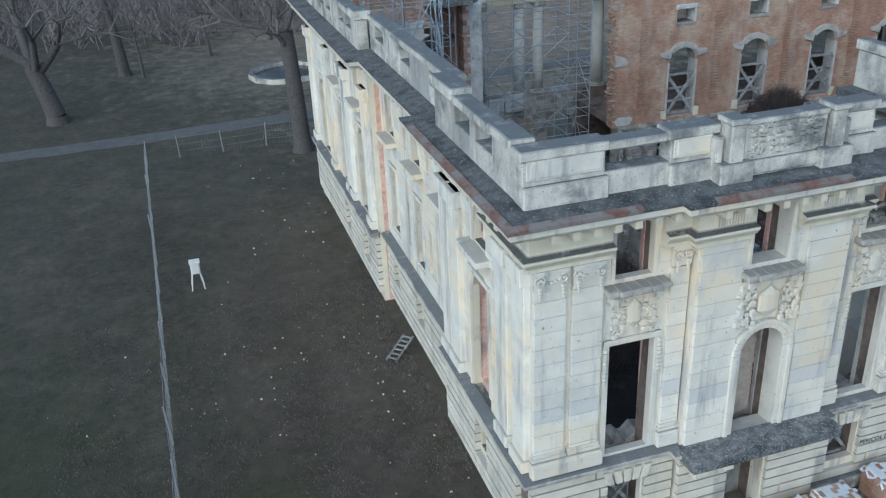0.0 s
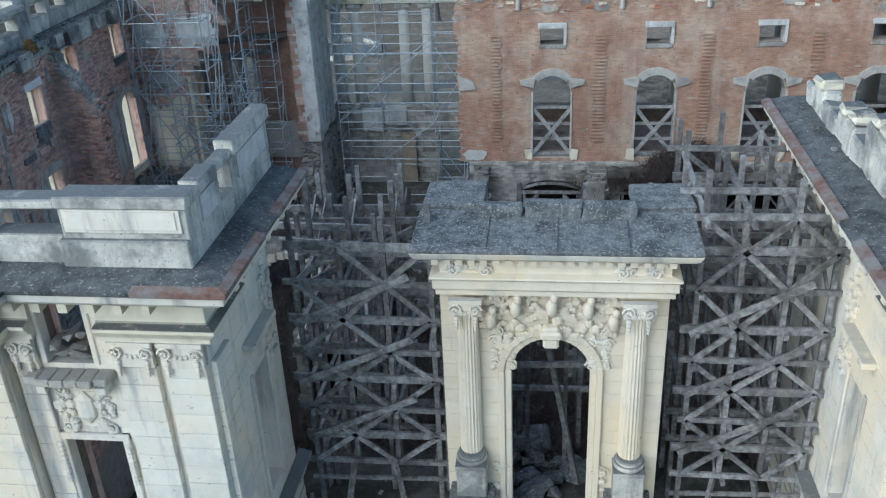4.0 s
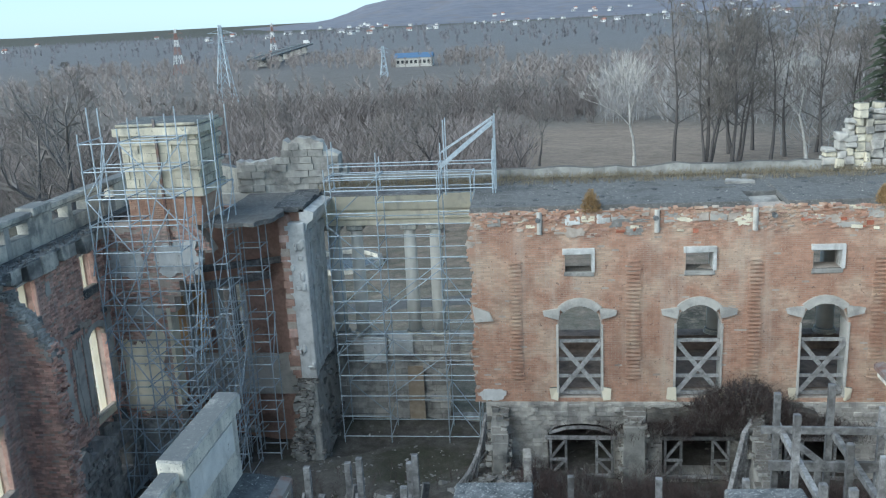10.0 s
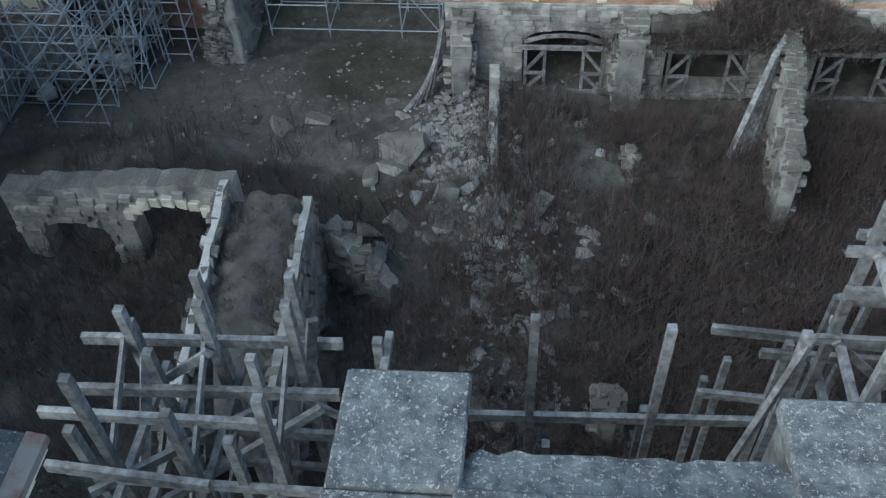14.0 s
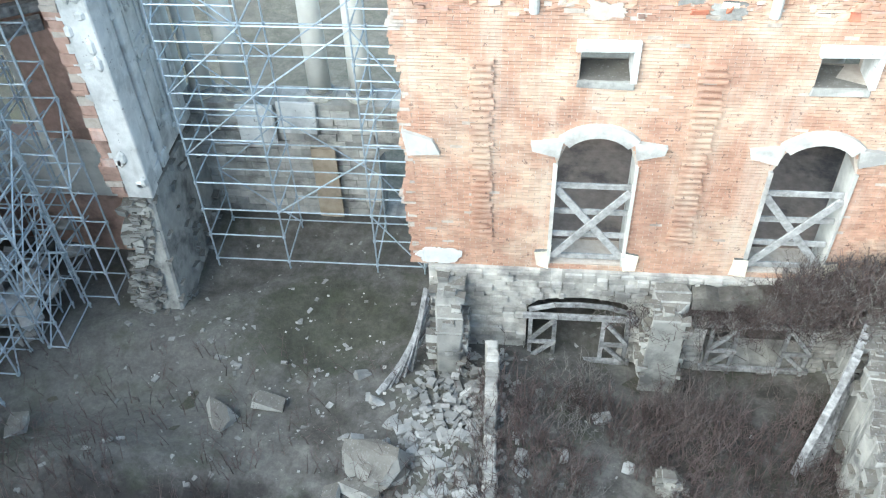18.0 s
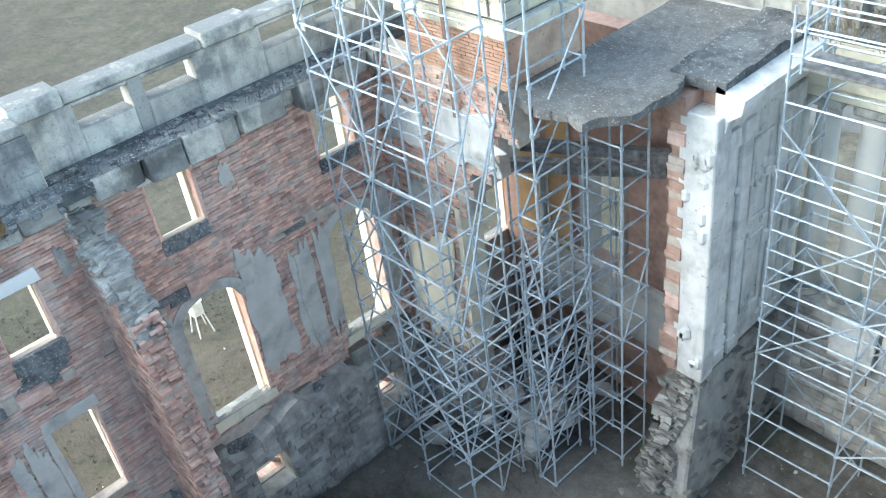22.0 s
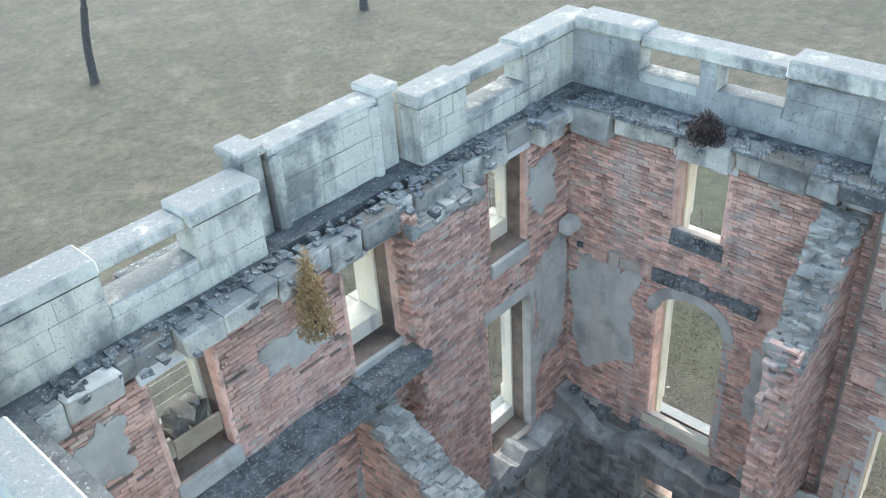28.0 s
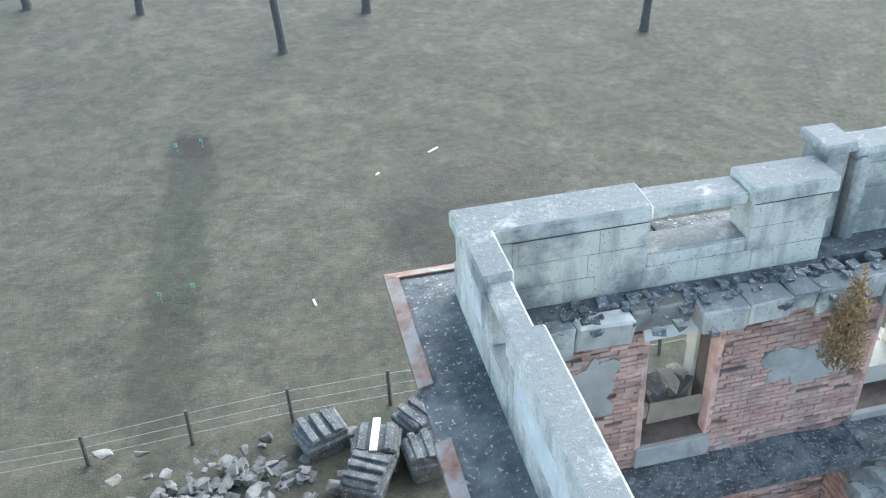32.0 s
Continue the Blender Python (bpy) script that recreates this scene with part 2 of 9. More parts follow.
LICH = ((0.075, 0.085, 0.09), 0.95)
LICHS = ((0.36, 0.355, 0.335), 0.75)      # thinner grey growth on the mouldings
M = dict(
    stone=surf("limestone", ((0.68, 0.63, 0.53), (0.80, 0.765, 0.68), (0.79, 0.69, 0.53)), 1.3, 0.88, 0.4, stain=((0.55, 0.55, 0.52), 0.55, 0.54, 0.7), lichen=LICHS, streak=((0.27, 0.275, 0.28), 1.9, 0.535, 0.8), fine=((0.20, 0.20, 0.195), 7.0, 0.655)),
    clean=surf("warm_limestone", ((0.66, 0.58, 0.455), (0.77, 0.70, 0.575), (0.76, 0.65, 0.48)), 1.3, 0.88, 0.4, stain=((0.56, 0.54, 0.49), 0.6, 0.57, 0.6), rnd=0.06, streak=((0.36, 0.36, 0.35), 1.7, 0.59, 0.6), fine=((0.25, 0.245, 0.235), 7.0, 0.67)),
    ashlar=surf("limestone_ashlar", ((0.71, 0.665, 0.565), (0.83, 0.80, 0.71), (0.82, 0.71, 0.54)), 1.3, 0.88, 0.4, stain=((0.54, 0.55, 0.53), 0.5, 0.52, 0.7), rnd=0.05, odd=(((0.80, 0.66, 0.46), 0.09), ((0.60, 0.605, 0.60), 0.1)), lichen=LICHS, streak=((0.31, 0.315, 0.32), 1.5, 0.53, 0.8), fine=((0.22, 0.22, 0.215), 7.0, 0.655)),
    plinth=surf("limestone_plinth", ((0.61, 0.565, 0.465), (0.77, 0.715, 0.60)), 1.5, 0.9, 0.6, stain=((0.30, 0.30, 0.285), 0.8, 0.55, 0.65), lichen=LICHS, rnd=0.08, streak=((0.34, 0.335, 0.315), 1.6, 0.57, 0.6), fine=((0.2, 0.2, 0.19), 6.0, 0.66)),
    parapet=surf("weathered_parapet_stone", ((0.43, 0.42, 0.38), (0.65, 0.62, 0.545)), 2.2, 0.92, 0.7, stain=((0.14, 0.15, 0.152), 0.9, 0.475, 0.78), lichen=((0.13, 0.14, 0.145), 0.95), streak=((0.16, 0.165, 0.17), 2.6, 0.52, 0.55), rnd=0.12, odd=(((0.68, 0.64, 0.54), 0.2), ((0.27, 0.275, 0.27), 0.12)), fine=((0.12, 0.125, 0.13), 22.0, 0.60)),
    parapetd=surf("grey_mossy_parapet_stone", ((0.26, 0.265, 0.255), (0.45, 0.445, 0.42)), 2.2, 0.93, 0.7, stain=((0.11, 0.117, 0.12), 0.9, 0.475, 0.75), rnd=0.12, odd=(((0.62, 0.6, 0.53), 0.08),), streak=((0.13, 0.135, 0.14), 2.4, 0.52, 0.6), fine=((0.1, 0.105, 0.11), 20.0, 0.6)),
    slab=surf("mossy_roof_slab", ((0.07, 0.08, 0.09), (0.25, 0.26, 0.26)), 5, 0.95, 1.0, stain=((0.04, 0.045, 0.05), 1.1, 0.5, 0.8), fine=((0.44, 0.45, 0.43), 17.0, 0.565)),
    roof=surf("grey_roof_screed", ((0.105, 0.106, 0.104), (0.185, 0.184, 0.178)), 4.5, 0.95, 0.9, stain=((0.085, 0.083, 0.078), 0.7, 0.5, 0.75), fine=((0.38, 0.375, 0.36), 17.0, 0.59)),
    rust=surf("rusty_drip_edge", ((0.13, 0.06, 0.045), (0.24, 0.15, 0.12)), 6, 0.8, 0.3, stain=((0.22, 0.21, 0.20), 2, 0.44, 0.9)),
    # dark mortar: the shade inside the openings is put into this colour
    sooted=surf("shade_toned_mortar", ((0.16, 0.125, 0.105), (0.27, 0.21, 0.175)), 4, 0.97, 0.6, stain=((0.05, 0.043, 0.04), 0.9, 0.5, 0.7)),
    mortar=surf("lime_mortar", ((0.37, 0.31, 0.265), (0.52, 0.46, 0.40)), 5, 0.95, 0.5, stain=((0.12, 0.10, 0.09), 1.0, 0.55, 0.6)),
    brick=surf("old_red_brick", ((0.30, 0.095, 0.06), (0.46, 0.17, 0.10)), 5, 0.93, 0.5, stain=((0.13, 0.085, 0.075), 0.8, 0.53, 0.75), rnd=0.28, streak=((0.16, 0.10, 0.085), 2.2, 0.57, 0.5)),
    brickd=surf("sooty_dark_red_brick", ((0.52, 0.285, 0.225), (0.72, 0.50, 0.415)), 5, 0.95, 0.6, stain=((0.25, 0.185, 0.17), 1.5, 0.51, 0.65), rnd=0.26, odd=(((0.60, 0.53, 0.47), 0.07), ((0.22, 0.13, 0.115), 0.1)), streak=((0.56, 0.53, 0.495), 1.0, 0.52, 0.6), fine=((0.11, 0.095, 0.09), 2.6, 0.67)),
    brickw=surf("orange_brick_wall", ((0.34, 0.19, 0.135), (0.48, 0.295, 0.21), (0.50, 0.365, 0.275)), 3, 0.93, 0.5, stain=((0.26, 0.15, 0.115), 0.7, 0.52, 0.5), rnd=0.13, streak=((0.56, 0.48, 0.40), 0.9, 0.54, 0.6), fine=((0.15, 0.10, 0.085), 6.0, 0.615)),
    plaster=surf("grey_plaster", ((0.41, 0.40, 0.37), (0.56, 0.545, 0.505)), 2.4, 0.9, 0.5, stain=((0.24, 0.235, 0.225), 1.1, 0.51, 0.7), streak=((0.30, 0.27, 0.25), 1.6, 0.56, 0.5)),
    white=surf("white_plaster", ((0.50, 0.505, 0.495), (0.70, 0.70, 0.68)), 2.4, 0.9, 0.7, stain=((0.30, 0.30, 0.285), 0.9, 0.51, 0.7), streak=((0.27, 0.265, 0.25), 2.0, 0.55, 0.65), fine=((0.2, 0.19, 0.18), 5.0, 0.64)),
    orange=surf("ochre_plaster", ((0.46, 0.28, 0.14), (0.58, 0.38, 0.20)), 2.0, 0.9, 0.3, stain=((0.3, 0.22, 0.16), 0.9, 0.54, 0.6)),
    hoodstone=surf("rough_ledge_stone", ((0.40, 0.38, 0.335), (0.56, 0.53, 0.46)), 5, 0.92, 0.9, stain=((0.2, 0.2, 0.19), 1.6, 0.53, 0.7), lichen=((0.27, 0.265, 0.25), 0.85), rnd=0.1),
    grit=surf("broken_lime_chips", ((0.125, 0.12, 0.114), (0.28, 0.272, 0.256)), 1.6, 0.96, 0.5, stain=((0.09, 0.085, 0.08), 0.9, 0.5, 0.7), rnd=0.35),
    tanboard=surf("weathered_tan_board", ((0.30, 0.235, 0.17), (0.42, 0.345, 0.265)), 4, 0.9, 0.4, stain=((0.2, 0.16, 0.13), 1.2, 0.54, 0.6)),
    redwall=surf("red_brown_plastered_brick", ((0.36, 0.225, 0.18), (0.49, 0.32, 0.255)), 6, 0.95, 0.5, stain=((0.13, 0.085, 0.07), 0.7, 0.52, 0.7)),
    rubble=surf("grey_rubble_masonry", ((0.22, 0.22, 0.21), (0.38, 0.37, 0.34)), 2.6, 0.95, 0.9, stain=((0.09, 0.09, 0.09), 0.9, 0.5, 0.8), rnd=0.2, lichen=((0.10, 0.085, 0.07), 0.8)),
    palerub=surf("pale_lime_rubble", ((0.26, 0.25, 0.235), (0.47, 0.45, 0.41)), 2.4, 0.96, 0.9, stain=((0.12, 0.115, 0.11), 0.9, 0.5, 0.7), rnd=0.22),
    darkslab=surf("dark_mossy_roof_edge", ((0.055, 0.06, 0.066), (0.15, 0.158, 0.16)), 3.5, 0.95, 0.9, stain=((0.03, 0.034, 0.038), 1.1, 0.5, 0.8), fine=((0.42, 0.43, 0.41), 15.0, 0.6)),
    fallen=surf("fallen_limestone_rubble", ((0.19, 0.188, 0.183), (0.37, 0.362, 0.345)), 2.6, 0.95, 0.9, stain=((0.12, 0.115, 0.11), 0.9, 0.53, 0.7), rnd=0.3),
    heapstone=surf("dirty_heaped_stone", ((0.085, 0.084, 0.08), (0.21, 0.207, 0.2)), 3.0, 0.96, 0.9, stain=((0.06, 0.056, 0.05), 0.9, 0.5, 0.7), rnd=0.35),
    burnt=surf("sooty_rubble", ((0.20, 0.195, 0.19), (0.45, 0.435, 0.41)), 2.6, 0.97, 1.0, stain=((0.065, 0.06, 0.058), 0.8, 0.54, 0.75), rnd=0.3, fine=((0.3, 0.3, 0.29), 3.0, 0.68)),
    wood=surf("weathered_grey_timber", ((0.09, 0.089, 0.09), (0.31, 0.308, 0.305)), 7, 0.9, 0.5, stain=((0.055, 0.051, 0.048), 1.1, 0.5, 0.75), rnd=0.55),
    greywood=surf("bleached_grey_timber", ((0.18, 0.178, 0.175), (0.40, 0.395, 0.385)), 7, 0.9, 0.5, stain=((0.12, 0.115, 0.11), 1.1, 0.54, 0.6), rnd=0.25),
    steel=surf("galvanised_steel", ((0.26, 0.32, 0.37), (0.47, 0.53, 0.575)), 8, 0.5, 0.05, metal=0.3, rnd=0.15, stain=((0.28, 0.2, 0.17), 2.5, 0.62, 0.5)),
    column=surf("column_limestone", ((0.56, 0.54, 0.49), (0.68, 0.66, 0.60)), 1.6, 0.88, 0.3, stain=((0.42, 0.41, 0.38), 0.8, 0.54, 0.6)),
    cream=surf("cream_stone", ((0.66, 0.60, 0.46), (0.78, 0.72, 0.58)), 1.6, 0.88, 0.3, stain=((0.44, 0.40, 0.32), 0.9, 0.54, 0.6), lichen=LICH, streak=((0.34, 0.33, 0.30), 1.8, 0.57, 0.5)),
    tuff=surf("stained_shaft_stone", ((0.44, 0.40, 0.315), (0.64, 0.59, 0.47)), 2.2, 0.9, 0.8, stain=((0.24, 0.23, 0.205), 0.9, 0.5, 0.75), rnd=0.15, lichen=LICH, streak=((0.25, 0.24, 0.215), 1.8, 0.53, 0.65), fine=((0.16, 0.155, 0.14), 6.0, 0.62)),
    soil=surf("rubble_soil", ((0.07, 0.064, 0.057), (0.15, 0.14, 0.126)), 1.8, 1.0, 1.0, stain=((0.05, 0.043, 0.037), 0.5, 0.5, 0.75), fine=((0.30, 0.30, 0.28), 7.0, 0.66)),
    tan=surf("tarpaulin", ((0.5, 0.55, 0.6), (0.68, 0.72, 0.76)), 3, 0.6, 0.3, rnd=0.1),
    bark=surf("dark_bark", ((0.06, 0.055, 0.055), (0.13, 0.12, 0.115)), 9, 0.95, 0.8),
    barkw=surf("pale_bark", ((0.34, 0.33, 0.31), (0.52, 0.50, 0.47)), 3, 0.9, 0.4, stain=((0.16, 0.15, 0.14), 1.4, 0.55, 0.7)),
    twig=surf("bare_twigs", ((0.12, 0.11, 0.105), (0.21, 0.19, 0.175)), 0.3, 0.95, 0, rnd=0.25),
    scrub=surf("dead_scrub", ((0.042, 0.027, 0.026), (0.125, 0.092, 0.085)), 0.7, 0.95, 0, rnd=0.4),
    dry=surf("dry_orange_bush", ((0.27, 0.165, 0.075), (0.37, 0.25, 0.125)), 3, 0.95, 0, rnd=0.3),
    conifer=surf("dark_conifer", ((0.03, 0.045, 0.03), (0.06, 0.075, 0.045)), 3, 0.9, 0, rnd=0.3),
    black=surf("painted_black", ((0.03, 0.03, 0.03), (0.05, 0.05, 0.05)), 9, 0.8, 0),
    wire=surf("fence_wire", ((0.25, 0.27, 0.28), (0.34, 0.36, 0.37)), 9, 0.6, 0, metal=0.3),
    whitep=surf("white_paint", ((0.64, 0.64, 0.62), (0.74, 0.73, 0.71)), 4, 0.7, 0.1, stain=((0.5, 0.5, 0.48), 2, 0.56, 0.5)),
    asph=surf("worn_path", ((0.085, 0.085, 0.085), (0.13, 0.13, 0.125)), 2, 0.95, 0.4),
    redp=surf("red_roof", ((0.24, 0.12, 0.10), (0.33, 0.18, 0.14)), 1, 0.8, 0),
    greyp=surf("grey_roof", ((0.18, 0.18, 0.19), (0.28, 0.28, 0.3)), 1, 0.8, 0),
    bluep=surf("blue_roof", ((0.07, 0.14, 0.24), (0.1, 0.18, 0.3)), 1, 0.6, 0),
    glass=surf("dark_window", ((0.03, 0.035, 0.04), (0.05, 0.055, 0.06)), 1, 0.15, 0),
    blue=surf("blue_plastic", ((0.16, 0.28, 0.42), (0.22, 0.36, 0.5)), 3, 0.5, 0.2),
)

# ---- builders ----
class Build:
    """Collects faces; obj() makes one mesh object of them."""
    def __init__(self):
        self.v, self.f = [], []

    def hexa(self, p):
        i = len(self.v)
        self.v += p
        self.f += [(i, i + 3, i + 2, i + 1), (i + 4, i + 5, i + 6, i + 7), (i, i + 1, i + 5, i + 4), (i + 1, i + 2, i + 6, i + 5), (i + 2, i + 3, i + 7, i + 6), (i + 3, i, i + 4, i + 7)]
        return self

    def box(self, x0, x1, y0, y1, z0, z1, jit=0.0):
        p = [(x0, y0, z0), (x1, y0, z0), (x1, y1, z0), (x0, y1, z0), (x0, y0, z1), (x1, y0, z1), (x1, y1, z1), (x0, y1, z1)]
        if jit:
            p = [tuple(c + random.uniform(-jit, jit) for c in q) for q in p]
        return self.hexa(p)

    def beam(self, p, q, w, h):
        p, q = Vector(p), Vector(q)
        d = (q - p).normalized()
        s = d.cross(Vector((0, 0, 1))) if abs(d.z) < 0.99 else Vector((1, 0, 0))
        s.normalize()
        u = s.cross(d).normalized()
        s, u = s * w / 2, u * h / 2
        return self.hexa([tuple(c) for c in (p - s - u, p + s - u, q + s - u, q - s - u, p - s + u, p + s + u, q + s + u, q - s + u)])

    def tube(self, p, q, r, r2=None, n=6, caps=True):
        p, q = Vector(p), Vector(q)
        d = (q - p).normalized()
        s = d.orthogonal().normalized()
        u = d.cross(s)
        i = len(self.v)
        for c, rr in ((p, r), (q, r if r2 is None else r2)):
            self.v += [tuple(c + (s * math.cos(2 * math.pi * k / n) + u * math.sin(2 * math.pi * k / n)) * rr) for k in range(n)]
        self.f += [(i + k, i + (k + 1) % n, i + n + (k + 1) % n, i + n + k) for k in range(n)]
        if caps:
            self.f += [tuple(i + n - 1 - k for k in range(n)), tuple(i + n + k for k in range(n))]
        return self

    def lathe(self, cx, cy, prof, n=20, flutes=0.0):
        i = len(self.v)
        for r, z in prof:
            for k in range(n):
                rr = r * (1 - flutes * (k % 2))
                self.v.append((cx + rr * math.cos(2 * math.pi * k / n), cy + rr * math.sin(2 * math.pi * k / n), z))
        for j in range(len(prof) - 1):
            self.f += [(i + j * n + k, i + j * n + (k + 1) % n, i + (j + 1) * n + (k + 1) % n, i + (j + 1) * n + k) for k in range(n)]
        j = len(prof) - 1
        self.f += [tuple(i + n - 1 - k for k in range(n)), tuple(i + j * n + k for k in range(n))]
        return self

    def run(self, prof, path, closed=False):
        """Sweeps a (out, z) profile along a plan polyline of (x, y); out is to the right of travel."""
        n, m = len(prof), len(path)
        i = len(self.v)
        for k in range(m):
            a, b, c = path[k - 1] if k or closed else path[k], path[k], path[(k + 1) % m] if k < m - 1 or closed else path[k]
            d1, d2 = Vector((b[0] - a[0], b[1] - a[1])), Vector((c[0] - b[0], c[1] - b[1]))
            d1 = d1.normalized() if d1.length else d2.normalized()
            d2 = d2.normalized() if d2.length else d1
            n1, n2 = Vector((d1.y, -d1.x)), Vector((d2.y, -d2.x))
            nn = n1 + n2
            nn = nn / max(nn.dot(n1), 0.2)
            self.v += [(b[0] + nn.x * o, b[1] + nn.y * o, z) for o, z in prof]
        for k in range(m if closed else m - 1):
            p, q = i + k * n, i + ((k + 1) % m) * n
            self.f += [(p + j, p + (j + 1) % n, q + (j + 1) % n, q + j) for j in range(n)]
        if not closed:
            self.f += [tuple(i + j for j in range(n - 1, -1, -1)), tuple(i + (m - 1) * n + j for j in range(n))]
        return self

    def mirrored(self, cx):
        o = Build()
        o.v = [(2 * cx - x, y, z) for x, y, z in self.v]
        o.f = [tuple(reversed(f)) for f in self.f]
        return o

    def obj(self, name, mat, parent=None, label="", bevel=0.0, smooth=False, category="", group="", kind=""):
        me = bpy.data.meshes.new(name)
        me.from_pydata(self.v, [], self.f)
        me.update()
        me.materials.append(M[mat])
        if smooth:
            me.polygons.foreach_set("use_smooth", [True] * len(me.polygons))
        ob = new(name, me)
        ob.parent = parent
        if bevel:
            md = ob.modifiers.new("bevel", "BEVEL")
            md.width, md.segments, md.limit_method = bevel, 1, "ANGLE"
        return tagged(ob, label, category, group, kind)


def part(name, b, mat, parent, label="", bevel=0.0, smooth=False, kind=""):
    return b.obj(name, mat, parent, label, bevel, smooth, kind=kind)


def thing(name, label, category, group="", kind="", at=(0, 0, 0)):
    e = new(name)
    e.location = at
    e.empty_display_size = 0.2
    return tagged(e, label, category, group, kind)


# holes of walls: (centre, width, bottom, top, rise) with rise 0 for a flat head
def head(h, u):
    c, w, zb, zt, rise = h
    if rise <= 0:
        return zt
    k = min(1.0, abs(u - c) / (w / 2))
    return zt - rise + rise * math.sqrt(max(0.0, 1 - k * k))


def wall(axis, f0, f1, u0, u1, z0, z1, holes=(), top=None, step=0.6):
    """A wall slab between the faces f0 and f1, along x or y, with openings through it and, if top(u) is given, a ragged upper edge."""
    cuts = {u0, u1}
    for h in holes:
        a, b = h[0] - h[1] / 2, h[0] + h[1] / 2
        cuts |= {a + (b - a) * k / 10 for k in range(11)} if h[4] > 0 else {a, b}
    if top:
        cuts |= set(np.arange(u0, u1, step).tolist())
    cuts = sorted(c for c in cuts if u0 - 1e-6 <= c <= u1 + 1e-6)
    b = Build()
    for a, c in zip(cuts, cuts[1:]):
        if c - a < 1e-4:
            continue
        mid = (a + c) / 2
        over = sorted((h for h in holes if abs(mid - h[0]) < h[1] / 2), key=lambda h: h[2])
        lo = (z0, z0)
        tp = (top(a), top(c)) if top else (z1, z1)
        for h in over:
            b_ = (min(h[2], tp[0]), min(h[2], tp[1]))
            if b_[0] - lo[0] > 1e-3 or b_[1] - lo[1] > 1e-3:
                wall_piece(b, axis, f0, f1, a, c, lo, b_)
            lo = (head(h, a), head(h, c))
        if tp[0] - lo[0] > 1e-3 or tp[1] - lo[1] > 1e-3:
            wall_piece(b, axis, f0, f1, a, c, lo, (max(tp[0], lo[0]), max(tp[1], lo[1])))
    return b


def wall_piece(b, axis, f0, f1, a, c, lo, hi):
    q = [(a, f0, lo[0]), (c, f0, lo[1]), (c, f1, lo[1]), (a, f1, lo[0]), (a, f0, hi[0]), (c, f0, hi[1]), (c, f1, hi[1]), (a, f1, hi[0])]
    if axis == "y":
        q = [(f, u, z) for u, f, z in q]
        q = [q[i] for i in (3, 2, 1, 0, 7, 6, 5, 4)]
    b.hexa(q)


def masonry(axis, face, out, u0, u1, z0, z1, ch, ln, gap, depth, mat, parent, name, holes=(), top=None, miss=0.02, ragged=0.006, near=None, count=300, flip=None):
    """Courses of bricks or blocks laid proud of a wall's face. Whole ones inside the stretch near become parts of their own."""
    b = Build()
    rng = random.Random(int(abs(face * 100) + u0 * 7 + z0 * 13))
    me, made = None, 0
    row = 0
    z = z0
    while z < z1 - ch * 0.5:
        zt = min(z + ch, z1)
        zm = (z + zt) / 2
        u = u0 - (ln / 2 if row % 2 else 0) - rng.uniform(0, ln * 0.1)
        spans = []
        for h in holes:
            for zz in (z + 0.01, zt - 0.01):
                if h[2] < zz < h[3]:
                    k = 1.0
                    if h[4] > 0 and zz > h[3] - h[4]:
                        k = math.sqrt(max(0.0, 1 - ((zz - h[3] + h[4]) / h[4]) ** 2))
                    spans.append((h[0] - h[1] / 2 * k - 0.01, h[0] + h[1] / 2 * k + 0.01))
        while u < u1:
            L = ln * (1.0 if ch < 0.1 else rng.uniform(0.75, 1.3))
            a, c = max(u, u0), min(u + L, u1)
            u += L
            if c - a < 0.04 or rng.random() < miss:
                continue
            if top and zt > top((a + c) / 2) - 0.01:
                continue
            cut = [(a, c)]
            for s, e in spans:
                nxt = []
                for p, q in cut:
                    if e <= p or s >= q:
                        nxt.append((p, q))
                    else:
                        if s - p > 0.04:
                            nxt.append((p, s))
                        if q - e > 0.04:
                            nxt.append((e, q))
                cut = nxt
            for p, q in cut:
                o = face + out * (depth + rng.uniform(-ragged, ragged))
                i_ = face - out * 0.005
                p_, q_, zl, zh = p + gap / 2, q - gap / 2, z + gap / 2, zt - gap / 2
                whole = abs((q - p) - ln) < 0.002
                if near and whole and made < count and near[0] < p < near[1] and near[2] < z < near[3]:
                    if me is None:
                        w2, h2, d2 = (ln - gap) / 2, (zt - z - gap) / 2, depth
                        t = Build().box(-w2, w2, -0.005, d2, -h2, h2)
                        me = bpy.data.meshes.new(name)
                        me.from_pydata(t.v, [], t.f)
                        me.materials.append(M[mat])
                    ob = new(name, me)
                    r = {("x", -1): 180, ("x", 1): 0, ("y", 1): -90, ("y", -1): 90}[(axis, out)]
                    pos = ((p + q) / 2, face + out * rng.uniform(0, ragged)) if axis == "x" else (face + out * rng.uniform(0, ragged), (p + q) / 2)
                    if flip is not None:
                        pos, r = (2 * flip - pos[0], pos[1]), r if axis == "x" else r + 180
                    ob.matrix_basis = pose(pos[0], pos[1], zm, 0, 0, r)
                    ob.parent = parent
                    made += 1
                    continue
                lo, hi = min(i_, o), max(i_, o)
                if near and ch > 0.3 and made < count and near[0] < p < near[1] and near[2] < z < near[3]:
                    t = Build().box(*((p_, q_, lo, hi) if axis == "x" else (lo, hi, p_, q_)), zl, zh)
                    part(name, t if flip is None else t.mirrored(flip), mat, parent)
                    made += 1
                    continue
                if axis == "x":
                    b.box(p_, q_, lo, hi, zl, zh)
                else:
                    b.box(lo, hi, p_, q_, zl, zh)
        z = zt
        row += 1
    if flip is not None:
        b = b.mirrored(flip)
    return part(name + "_courses", b, mat, parent, kind="stuff")


